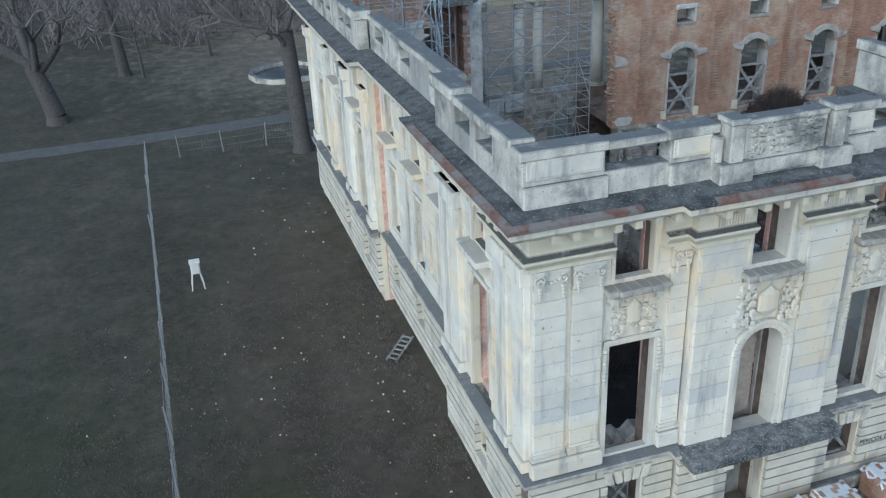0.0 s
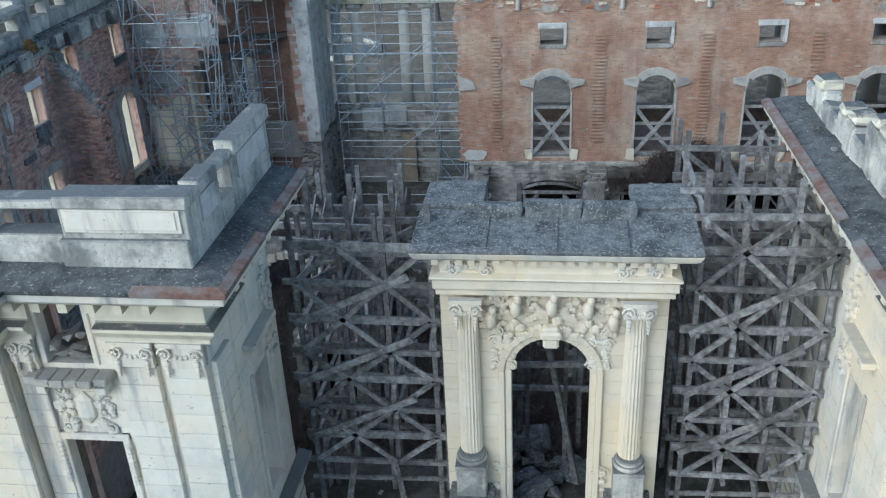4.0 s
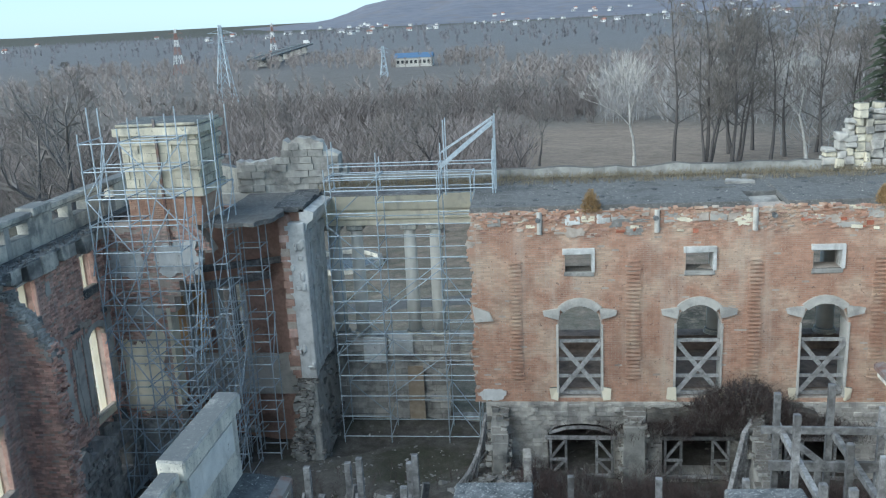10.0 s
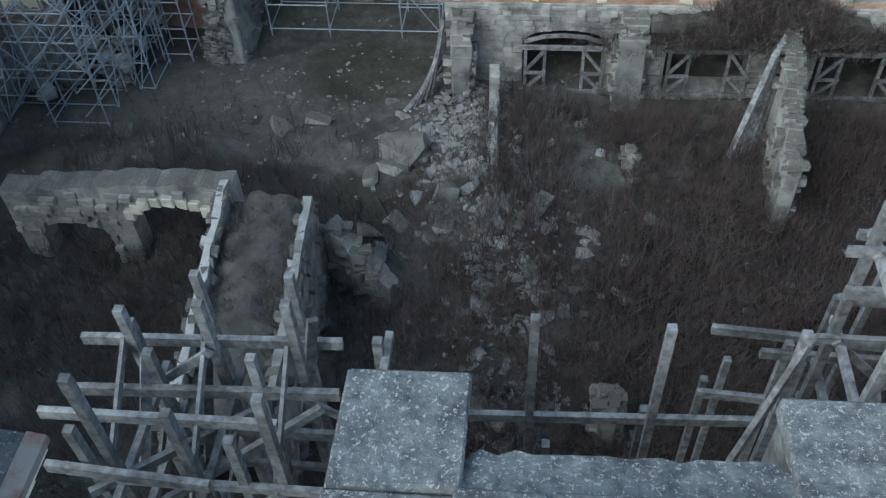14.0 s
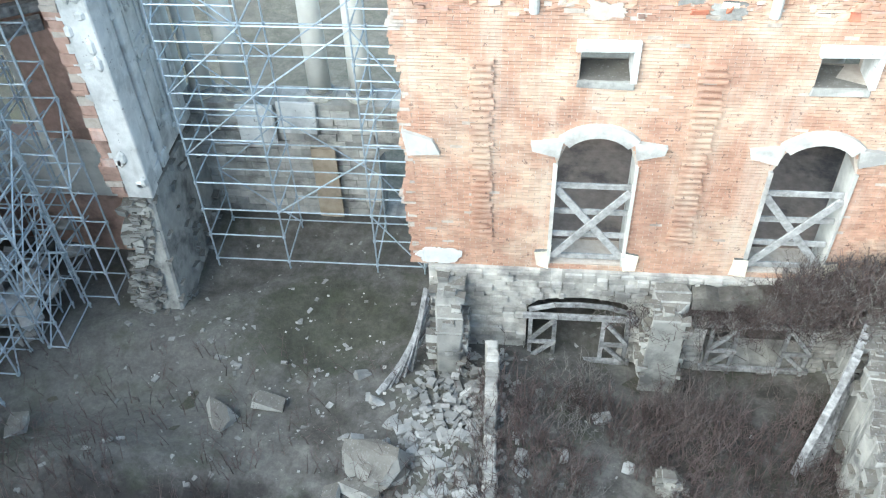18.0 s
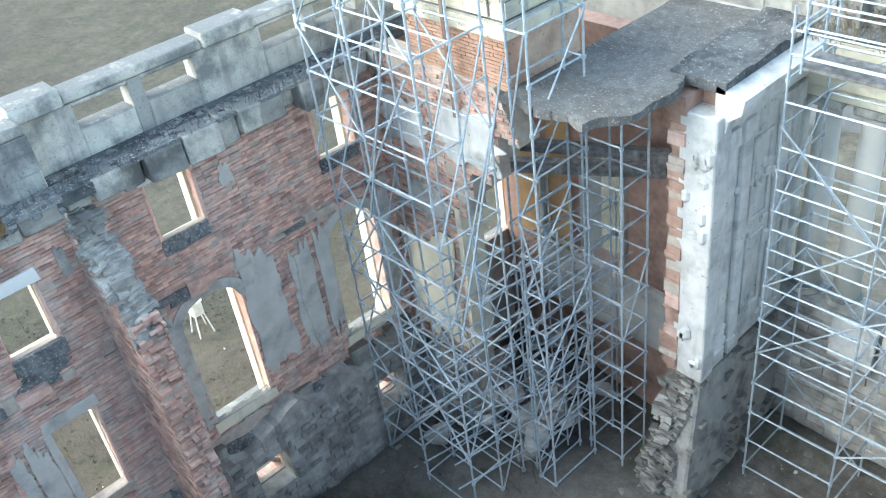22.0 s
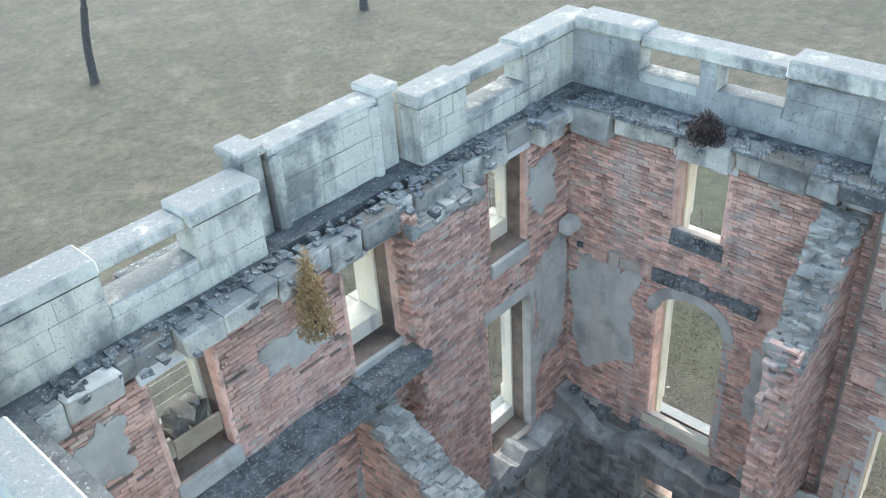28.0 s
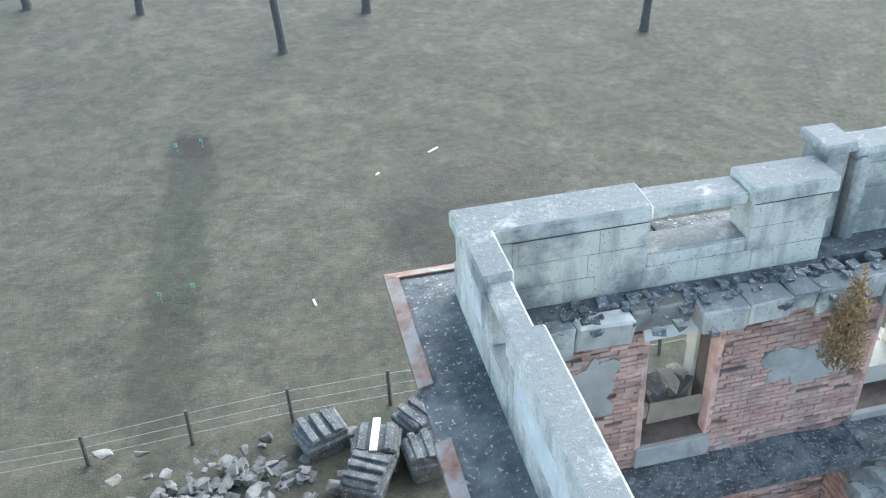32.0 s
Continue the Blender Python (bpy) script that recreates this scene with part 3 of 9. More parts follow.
def rag(base, amp, scale, seed):
    """A ragged upper edge."""
    return lambda u: base + amp * (noise.fractal(Vector((u * scale, seed, 0)), 1.0, 2.0, 4)) * 1.3

# ---- ground ----
CX = 26.45                             # the palace's axis


def gz(x, y):
    r = math.hypot(x - CX, y - 32)
    z = 0.12 * noise.noise(Vector((x * 0.11, y * 0.11, 0))) + 0.25 * noise.noise(Vector((x * 0.02, y * 0.02, 3)))
    if 20.4 < x < 32.7 and 6 < y < 25:
        z += 0.45 * min(1, (y - 6) / 10)
    if 8.4 < x < 45 and 18.5 < y < 46.5:
        z += 0.35 * noise.noise(Vector((x * 0.35, y * 0.35, 1))) + 0.12 * noise.noise(Vector((x * 1.3, y * 1.3, 5)))
        z += 0.9 * math.exp(-((x - 24.3) / 2.6) ** 2 - ((y - 38) / 4.5) ** 2)
        z += 1.5 * math.exp(-((x - 14.5) / 4.2) ** 2 - ((y - 36.3) / 2.0) ** 2)
        z += 0.5 * math.exp(-((x - 26.5) / 3.0) ** 2 - ((y - 33) / 3.0) ** 2)
    else:
        z -= 0.25
    if y > 95:
        z -= min(9, (y - 95) * 0.06)
    if r > 1500:
        z += 0.000002 * (r - 1500) ** 2 * max(0.0, noise.noise(Vector((x * 0.0006, y * 0.0006, 7))) + 0.2)
    return z


gs = sorted(set([-4600, -3600, -2800, -2200, -1700, -1300, -1000, -800, -620, -480, -380, -300, -240, -190, -150, -120, -95, -75, -60, -48, -38, -30, -23, -17, -12, -8, -4] + list(np.arange(-2, 58, 0.8).round(2).tolist()) + [60, 64, 68, 74, 82, 92, 104, 120, 145, 175, 210, 260, 320, 390, 480, 600, 760, 960, 1200, 1500, 1900, 2400, 3000, 3800, 4700]))
g = Build()
nx = len(gs)
g.v = [(x, y, gz(x, y)) for y in gs for x in gs]
g.f = [(j * nx + i, j * nx + i + 1, (j + 1) * nx + i + 1, (j + 1) * nx + i) for j in range(nx - 1) for i in range(nx - 1)]
M["grass"] = surf("winter_lawn", ((0.047, 0.045, 0.034), (0.079, 0.072, 0.054), (0.084, 0.074, 0.055)), 2.8, 1.0, 1.0, stain=((0.054, 0.055, 0.039), 0.16, 0.5, 0.35), fine=((0.155, 0.14, 0.105), 9.0, 0.62), bsc=14.0)
def worn(m, spots):
    """Bare or mossy patches of ground, some with haze, shade or light painted in: (x, y, half widths, colour,
    strength), with ragged rims.
    """
    n, l = m.node_tree.nodes, m.node_tree.links
    b = n["Principled BSDF"]
    col = b.inputs["Base Color"].links[0].from_socket
    geo = n.new("ShaderNodeNewGeometry")
    for x, y, rx, ry, c, k in spots:
        mp = n.new("ShaderNodeMapping")
        mp.vector_type = "TEXTURE"
        mp.inputs["Location"].default_value, mp.inputs["Scale"].default_value = (x, y, 0), (rx, ry, 40)
        l.new(geo.outputs["Position"], mp.inputs["Vector"])
        ln = n.new("ShaderNodeVectorMath")
        ln.operation = "LENGTH"
        l.new(mp.outputs[0], ln.inputs[0])
        t = n.new("ShaderNodeTexNoise")
        t.inputs["Scale"].default_value, t.inputs["Detail"].default_value, t.inputs["Roughness"].default_value = 0.9, 8, 0.7
        l.new(geo.outputs["Position"], t.inputs["Vector"])
        ad = n.new("ShaderNodeMath")
        ad.operation = "MULTIPLY_ADD"
        ad.inputs[1].default_value = 1.6
        l.new(t.outputs["Fac"], ad.inputs[0])
        l.new(ln.outputs["Value"], ad.inputs[2])
        r = n.new("ShaderNodeMapRange")
        r.inputs["From Min"].default_value, r.inputs["From Max"].default_value, r.inputs["To Min"].default_value, r.inputs["To Max"].default_value = 1.45, 1.85, k, 0.0
        l.new(ad.outputs[0], r.inputs["Value"])
        x_ = n.new("ShaderNodeMix")
        x_.data_type = "RGBA"
        l.new(r.outputs["Result"], x_.inputs["Factor"])
        l.new(col, x_.inputs[6])
        x_.inputs[7].default_value = (*c, 1)
        col = x_.outputs[2]
    pos = geo.outputs["Position"]
    for sc, lo, hi in ((0.13, 0.8, 1.16), (0.55, 0.76, 1.18), (2.6, 0.72, 1.25), (11.0, 0.8, 1.18)):       # mottled turf at two scales
        t = n.new("ShaderNodeTexNoise")
        t.inputs["Scale"].default_value, t.inputs["Detail"].default_value, t.inputs["Roughness"].default_value = sc, 8, 0.75
        l.new(pos, t.inputs["Vector"])
        r = n.new("ShaderNodeMapRange")
        r.inputs["From Min"].default_value, r.inputs["From Max"].default_value, r.inputs["To Min"].default_value, r.inputs["To Max"].default_value = 0.32, 0.68, lo, hi
        l.new(t.outputs["Fac"], r.inputs["Value"])
        h = n.new("ShaderNodeHueSaturation")
        l.new(r.outputs["Result"], h.inputs["Value"])
        l.new(col, h.inputs["Color"])
        col = h.outputs["Color"]
    t = n.new("ShaderNodeTexNoise")                                  # green shoots in loose clumps
    t.inputs["Scale"].default_value, t.inputs["Detail"].default_value, t.inputs["Roughness"].default_value = 0.8, 9, 0.72
    l.new(pos, t.inputs["Vector"])
    r = n.new("ShaderNodeMapRange")
    r.inputs["From Min"].default_value, r.inputs["From Max"].default_value, r.inputs["To Min"].default_value, r.inputs["To Max"].default_value = 0.5, 0.62, 0.0, 0.28
    l.new(t.outputs["Fac"], r.inputs["Value"])
    x_ = n.new("ShaderNodeMix")
    x_.data_type = "RGBA"
    l.new(r.outputs["Result"], x_.inputs["Factor"])
    l.new(col, x_.inputs[6])
    x_.inputs[7].default_value = (0.050, 0.062, 0.026, 1)
    col = x_.outputs[2]
    l.new(col, b.inputs["Base Color"])


EARTH, MOSS = (0.027, 0.024, 0.020), (0.028, 0.033, 0.016)
# far spots at y 560 and 1300: horizon haze painted into the fields
# spots at y 58 and 82: tan grass, lightened further against the palace's shade
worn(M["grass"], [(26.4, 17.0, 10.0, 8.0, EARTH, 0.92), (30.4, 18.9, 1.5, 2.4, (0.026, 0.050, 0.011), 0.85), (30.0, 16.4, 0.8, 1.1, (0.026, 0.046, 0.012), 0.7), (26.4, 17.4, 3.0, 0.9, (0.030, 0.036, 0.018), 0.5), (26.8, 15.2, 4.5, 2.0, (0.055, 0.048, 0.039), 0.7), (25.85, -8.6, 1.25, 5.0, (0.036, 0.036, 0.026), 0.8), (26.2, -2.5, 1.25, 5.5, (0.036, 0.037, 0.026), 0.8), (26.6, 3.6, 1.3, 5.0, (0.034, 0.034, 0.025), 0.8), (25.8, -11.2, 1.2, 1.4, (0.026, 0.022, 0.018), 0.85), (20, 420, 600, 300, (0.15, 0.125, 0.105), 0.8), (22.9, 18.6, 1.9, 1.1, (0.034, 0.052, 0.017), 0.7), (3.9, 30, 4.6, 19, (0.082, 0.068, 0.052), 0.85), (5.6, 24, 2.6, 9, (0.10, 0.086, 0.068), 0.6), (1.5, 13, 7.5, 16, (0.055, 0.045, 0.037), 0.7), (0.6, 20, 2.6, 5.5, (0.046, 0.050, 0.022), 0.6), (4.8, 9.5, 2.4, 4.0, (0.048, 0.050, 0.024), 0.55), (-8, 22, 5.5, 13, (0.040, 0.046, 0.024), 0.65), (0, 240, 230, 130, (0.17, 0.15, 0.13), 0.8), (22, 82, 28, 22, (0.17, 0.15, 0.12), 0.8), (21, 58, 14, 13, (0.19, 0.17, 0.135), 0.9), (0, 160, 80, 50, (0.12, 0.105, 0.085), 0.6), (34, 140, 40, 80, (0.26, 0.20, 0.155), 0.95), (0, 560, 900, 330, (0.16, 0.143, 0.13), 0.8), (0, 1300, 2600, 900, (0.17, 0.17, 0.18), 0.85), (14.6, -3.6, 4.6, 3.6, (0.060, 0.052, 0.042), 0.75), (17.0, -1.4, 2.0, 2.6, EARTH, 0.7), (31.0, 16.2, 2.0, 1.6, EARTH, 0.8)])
# first two spots: shade inside the front pavilions, painted as near-black soil
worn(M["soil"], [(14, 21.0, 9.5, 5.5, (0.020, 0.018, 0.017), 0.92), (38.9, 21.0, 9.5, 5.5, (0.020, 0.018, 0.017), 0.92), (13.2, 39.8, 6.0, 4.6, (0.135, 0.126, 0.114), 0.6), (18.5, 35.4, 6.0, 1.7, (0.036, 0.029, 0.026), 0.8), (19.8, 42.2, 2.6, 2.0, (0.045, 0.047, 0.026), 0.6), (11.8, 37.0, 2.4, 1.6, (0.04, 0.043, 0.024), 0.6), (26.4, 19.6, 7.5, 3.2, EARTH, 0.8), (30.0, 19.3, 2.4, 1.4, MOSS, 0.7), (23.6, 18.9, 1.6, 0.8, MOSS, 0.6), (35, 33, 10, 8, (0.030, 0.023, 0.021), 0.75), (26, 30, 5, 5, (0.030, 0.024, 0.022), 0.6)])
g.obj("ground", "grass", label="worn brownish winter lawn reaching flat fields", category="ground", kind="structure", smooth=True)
sl = Build()
xs, ys = np.arange(8.0, 45.2, 0.4), np.arange(18.0, 47.0, 0.4)
def fade(x, y):
    return -0.35 if 20.4 < x < 32.5 and y < 21.0 + 0.9 * noise.noise(Vector((x * 0.8, 4, 0))) else 0.03
sl.v = [(float(x), float(y), gz(float(x), float(y)) + fade(float(x), float(y)) + 0.09 * random.random()) for y in ys for x in xs]
k_ = len(xs)
sl.f = [(j * k_ + i, j * k_ + i + 1, (j + 1) * k_ + i + 1, (j + 1) * k_ + i) for j in range(len(ys) - 1) for i in range(k_ - 1)]
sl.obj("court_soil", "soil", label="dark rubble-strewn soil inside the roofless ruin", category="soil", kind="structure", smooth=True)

# ---- palace walls ----
# openings: centre, width, sill, head, rise of the arch
S_BASE = [(10.05, 1.05, 0.9, 2.4, 0.1), (17.3, 1.05, 0.9, 2.4, 0.1), (13.72, 1.25, 0.0, 2.05, 0)]
S_MAIN = [(10.03, 1.28, 3.3, 6.75, 0), (13.72, 1.3, 3.2, 6.5, 0.65), (17.3, 1.22, 3.35, 6.8, 0)]
S_ATTIC = [(9.98, 1.03, 8.6, 10.2, 0), (13.64, 1.07, 8.45, 10.1, 0), (17.25, 0.95, 8.65, 10.2, 0)]
XE = 20.05                             # east face of the west front pavilion
S_HOLES = S_BASE + S_MAIN + S_ATTIC
def embrasure(hs, low=0.35, wide=0.1):
    """The openings as they widen and drop inside the wall."""
    return [(c, w + wide, z0 - (low if z0 > 3 else 0.0), z1 + 0.12, r) if w > 0.5 else (c, w, z0, z1, r) for c, w, z0, z1, r in hs]
W1_HOLES = [(20.95, 1.5, 3.7, 7.2, 0.55), (20.9, 1.0, 8.75, 10.3, 0), (20.8, 0.95, 1.2, 2.3, 0)]
W2_HOLES = [h for y in (25.3, 28.7, 32.15) for h in ((y, 0.9, 4.3, 6.5, 0), (y, 0.9, 8.35, 9.65, 0), (y, 0.85, 1.3, 2.2, 0))] + [h for y in (27.3, 30.1) for h in ((y, 0.26, 4.9, 5.75, 0), (y, 0.26, 8.6, 9.3, 0))]
W3_HOLES = [(35.7, 1.5, 3.8, 7.2, 0.55), (35.7, 1.0, 8.85, 10.2, 0), (35.7, 0.95, 1.2, 2.3, 0), (39.6, 1.4, 3.8, 7.2, 0.5), (39.7, 1.0, 8.8, 10.1, 0), (39.5, 0.95, 1.2, 2.3, 0), (44.4, 1.4, 3.8, 7.2, 0.5)]
E_HOLES = [(19.6, 0.95, 3.7, 7.0, 0.0)]


def put(b, flip, *a, **k):
    return part(*((a[0], b.mirrored(CX) if flip else b) + a[1:]), **k)


def blob(b, c, r, n=6):
    i = len(b.v)
    b.v.append((c[0], c[1], c[2] - r[2]))
    for j in (-0.5, 0.5):
        for k in range(n):
            a = 2 * math.pi * k / n
            b.v.append((c[0] + r[0] * math.cos(a) * 0.86, c[1] + r[1] * math.sin(a) * 0.86, c[2] + j * r[2]))
    b.v.append((c[0], c[1], c[2] + r[2]))
    b.f += [(i, i + 1 + (k + 1) % n, i + 1 + k) for k in range(n)] + [(i + 1 + k, i + 1 + (k + 1) % n, i + 1 + n + (k + 1) % n, i + 1 + n + k) for k in range(n)] + [(i + 1 + n + k, i + 1 + n + (k + 1) % n, i + 1 + 2 * n) for k in range(n)]
    return b


def volute(b, x, y, z, r, d, turns=1.6):
    """A carved scroll on a face that looks towards -y."""
    pts = []
    for k in range(13):
        a = turns * 2 * math.pi * k / 12
        rr = r * (1 - 0.07 * k)
        pts.append((x + d * rr * math.cos(a), y - 0.02 - 0.004 * k, z + rr * math.sin(a)))
    for p, q in zip(pts, pts[1:]):
        b.tube(p, q, r * 0.2, n=5)
    blob(b, (x, y - 0.03, z), (r * 0.28, 0.05, r * 0.28))


def carving(xc, z0, z1, w, y, seed, shield=True):
    """A carved panel: a shield among mirrored scrolls, leaves and fruit, on a face that looks towards -y."""
    b, rng = Build(), random.Random(seed)
    if shield:
        blob(b, (xc, y, (z0 + z1) / 2), (w * 0.2, 0.09, (z1 - z0) * 0.32), 10)
    for _ in range(int(26 * w * (z1 - z0))):
        dx, z = rng.uniform(0.22 if shield else 0.03, 0.48) * w, rng.uniform(z0 + 0.06, z1 - 0.06)
        r = rng.uniform(0.05, 0.11)
        for s in (-1, 1):
            blob(b, (xc + s * dx, y - 0.01, z), (r * rng.uniform(0.7, 1.5), r * 0.7, r * rng.uniform(0.6, 1.4)))
    for z, rr in ((z1 - 0.2, 0.15), (z0 + 0.18, 0.13)):
        for s in (-1, 1):
            volute(b, xc + s * w * 0.36, y, z, rr, s)
    return b


def capital(x0, x1, y, z0, z1):
    b = Build()
    w = x1 - x0
    b.box(x0 - 0.03, x1 + 0.03, y - 0.1, y + 0.05, z1 - 0.1, z1)
    b.box(x0, x1, y - 0.05, y + 0.05, z0, z1 - 0.1)
    for s, x in ((-1, x0 + 0.12), (1, x1 - 0.12)):
        volute(b, x, y - 0.06, z1 - 0.24, 0.15, s)
        for k in range(4):
            blob(b, (x, y - 0.07, z1 - 0.45 - 0.09 * k), (0.075 - 0.011 * k, 0.05, 0.07))
    for k in range(5):
        t = (k - 2) / 2
        blob(b, (x0 + w / 2 + t * w * 0.25, y - 0.07, z1 - 0.33 + 0.07 * t * t), (0.06, 0.05, 0.06))
    return b


def courses(b, x0, x1, y0, y1, z0, z1, ch=0.43, gap=0.004):
    """One stone to a course, each set a hair differently."""
    z = z0
    while z < z1 - 0.1:
        zt = min(z + ch * random.uniform(0.85, 1.15), z1)
        o = random.uniform(-0.006, 0.006)
        b.box(x0 + o * 0.5, x1 + o * 0.5, y0 + (o if y0 < 19 else 0), y1, z, zt - gap)
        z = zt
    return b


def pilaster(wall_, flip, x0, x1, y, z0, z1, cap=True, proud=0.14):
    put(courses(Build(), x0, x1, y - proud, y + 0.01, z0, z1), flip, "pilaster", "ashlar", wall_, bevel=0.012)
    b = Build()
    for zz, o in ((z0 - 0.02, 0.09), (z0 + 0.12, 0.06), (z0 + 0.22, 0.03)):
        b.box(x0 - o, x1 + o, y - proud - o, y + 0.005, zz, zz + 0.11)
    put(b, flip, "pilaster_base", "stone", wall_, bevel=0.015)
    if cap:
        put(capital(x0, x1, y - proud, z1 - 0.02, z1 + 0.56), flip, "capital", "stone", wall_, "carved scroll capital with hanging fruit")


def frame_(b, c, w, z0, z1, y, o=0.07, t=0.16, sill=True):
    b.box(c - w / 2 - t, c - w / 2, y - o, y + 0.01, z0, z1 + t)
    b.box(c + w / 2, c + w / 2 + t, y - o, y + 0.01, z0, z1 + t)
    b.box(c - w / 2 - t, c + w / 2 + t, y - o - 0.02, y + 0.01, z1, z1 + t)
    if sill:
        b.box(c - w / 2 - t - 0.05, c + w / 2 + t + 0.05, y - o - 0.08, y + 0.01, z0 - 0.1, z0)
    return b


def arch_ring(c, r, zs, z0, y, o, t, n=14):
    """A moulded band round an arched opening on a face towards -y."""
    b = Build()
    for s in (-1, 1):
        x0, x1 = sorted((c + s * r, c + s * (r + t)))
        b.box(x0, x1, y - o, y + 0.01, z0, zs)
    for k in range(n):
        a0, a1 = math.pi * k / n, math.pi * (k + 1) / n
        p = [(c + rr * math.cos(a), zs + rr * math.sin(a)) for rr, a in ((r, a0), (r + t, a0), (r + t, a1), (r, a1))]
        b.hexa([(x, y - o, z) for x, z in p] + [(x, y + 0.01, z) for x, z in p])
    return b


def cross_brace(c, w, z0, z1, y, parent, flip=False):
    for z in (z0 + 0.05, z1 - 0.05):
        put(Build().beam((c - w / 2, y, z), (c + w / 2, y, z), 0.05, 0.1), flip, "rail", "wood", parent)
    put(Build().beam((c - w / 2, y - 0.03, z0 + 0.05), (c + w / 2, y - 0.03, z1 - 0.05), 0.05, 0.1), flip, "brace", "wood", parent)
    put(Build().beam((c + w / 2, y + 0.03, z0 + 0.05), (c - w / 2, y + 0.03, z1 - 0.05), 0.05, 0.1), flip, "brace", "wood", parent)


def front_pavilion(flip):
    side = "east" if flip else "west"
    F, PJ = 17.2, 16.9                 # wall face and the middle bay's face
    wl_ = thing("wall_south_" + side, "pale limestone palace front with gaping empty window openings", "wall", kind="structure")
    put(wall("x", F, 17.42, 7.3, XE, -0.4, 10.45, S_HOLES), flip, "wall_core", "stone", wl_)
    # backing coloured dark to imitate shade in the window reveals
    put(wall("x", 17.42, 17.9, 7.3, XE, -0.4, 10.45, embrasure(S_HOLES)), flip, "backing", "sooted", wl_, "sooty brick backing of the stone front")
    mid = [h for h in S_HOLES if 12 < h[0] < 15]
    put(wall("x", PJ, F - 0.002, 11.55, 16.0, -0.4, 10.3, mid), flip, "middle_bay", "stone", wl_)
    kw = dict(flip=CX) if flip else {}
    for x0, x1, f, hs, nr in ((7.3, 11.55, F, S_HOLES, (7.3, 11.4, 3.3, 8)), (11.55, 16.0, PJ, mid, (11.6, 15.9, 3.3, 10)), (16.0, XE, F, S_HOLES, None)):
        masonry("x", f, -1, x0 + 0.01, x1 - 0.01, 3.25, 10.3, 0.43, 0.95, 0.004, 0.006, "ashlar", wl_, "stone_block", hs, miss=0, ragged=0.004, near=(7, 21, 3, 10.4), **kw)
    # plinth with banded rustication
    for x0, x1, f, hs in ((7.2, 11.5, F, S_BASE), (11.45, 16.1, PJ, S_BASE), (16.05, XE + 0.1, F, S_BASE)):
        masonry("x", f, -1, x0, x1, 0.32, 2.96, 0.33, 5.0, 0.055, 0.14, "plinth", wl_, "rusticated_block", hs, miss=0, ragged=0.012, near=(7, 21, 0, 3), **kw)
    put(Build().box(7.1, XE + 0.2, F - 0.3, F, -0.5, 0.32), flip, "base_course", "parapet", wl_, bevel=0.03)
    for c in (10.05, 17.3):
        for k in (-2, -1, 0, 1, 2):
            v = Build()
            x0, t = c + k * 0.24, k * 0.07
            v.hexa([(x0 - 0.1, F - 0.22, 2.36), (x0 + 0.1, F - 0.22, 2.36), (x0 + 0.1, F, 2.36), (x0 - 0.1, F, 2.36), (x0 - 0.115 + t, F - 0.22, 2.8), (x0 + 0.115 + t, F - 0.22, 2.8), (x0 + 0.115 + t, F, 2.8), (x0 - 0.115 + t, F, 2.8)])
            put(v, flip, "voussoir", "plinth", wl_, bevel=0.015)
        br = thing("window_brace", "grey timber cross brace wedged in a basement window", "brace", "window braces")
        cross_brace(c, 1.05, 0.9, 2.36, F + 0.3, br, flip)
    # pilasters, pedestals and entablature pieces
    for s in (1, -1):
        m = lambda a, b: (a, b) if s == 1 else (27.33 - b, 27.33 - a)
        for a, b in ((7.3, 8.14), (8.3, 9.12)):
            pilaster(wl_, flip, *m(a, b), F, 3.62, 8.75)
        put(Build().box(m(7.22, 9.24)[0], m(7.22, 9.24)[1], F - 0.27, F, 3.22, 3.62), flip, "pedestal", "stone", wl_, bevel=0.03)
        m2 = lambda a, b: (a, b) if s == 1 else (27.58 - b, 27.58 - a)
        pilaster(wl_, flip, *m2(10.98, 11.5), F, 3.62, 8.75, proud=0.1)
        put(Build().box(m2(10.9, 11.55)[0], m2(10.9, 11.55)[1], F - 0.2, F, 3.22, 3.62), flip, "pedestal", "stone", wl_, bevel=0.03)
        put(courses(Build(), m2(11.6, 12.85)[0], m2(11.6, 12.85)[1], PJ - 0.1, PJ, 3.22, 9.3), flip, "pilaster", "ashlar", wl_, bevel=0.012)
        # architrave, frieze and bed moulding over each group
        prof = ((0, 9.3), (0.2, 9.3), (0.2, 9.42), (0.27, 9.46), (0.33, 9.56), (0.38, 9.6), (0.38, 9.68), (0.2, 9.72), (0.16, 9.76), (0.16, 10.12), (0.24, 10.2), (0, 10.2))
        if s == 1:
            paths = [((7.3, 20.0), (7.3, 17.2), (9.3, 17.2)), ((10.68, 17.2), (11.55, 17.2), (11.55, 16.9), (12.98, 16.9))]
        else:
            paths = [((18.05, 17.2), (XE, 17.2), (XE, 18.7)), ((14.3, 16.9), (16.0, 16.9), (16.0, 17.2), (16.7, 17.2))]
        for p in paths:
            put(Build().run(prof, p), flip, "entablature", "cream", wl_, bevel=0.01)
        x0, x1 = m2(11.75, 12.75)
        b = Build()
        for k in range(11):
            b.box(x0 + 0.12 + k * (x1 - x0 - 0.24) / 10 - 0.025, x0 + 0.12 + k * (x1 - x0 - 0.24) / 10 + 0.025, PJ - 0.22, PJ - 0.14, 9.78, 10.08)
        put(b, flip, "fluted_block", "stone", wl_)
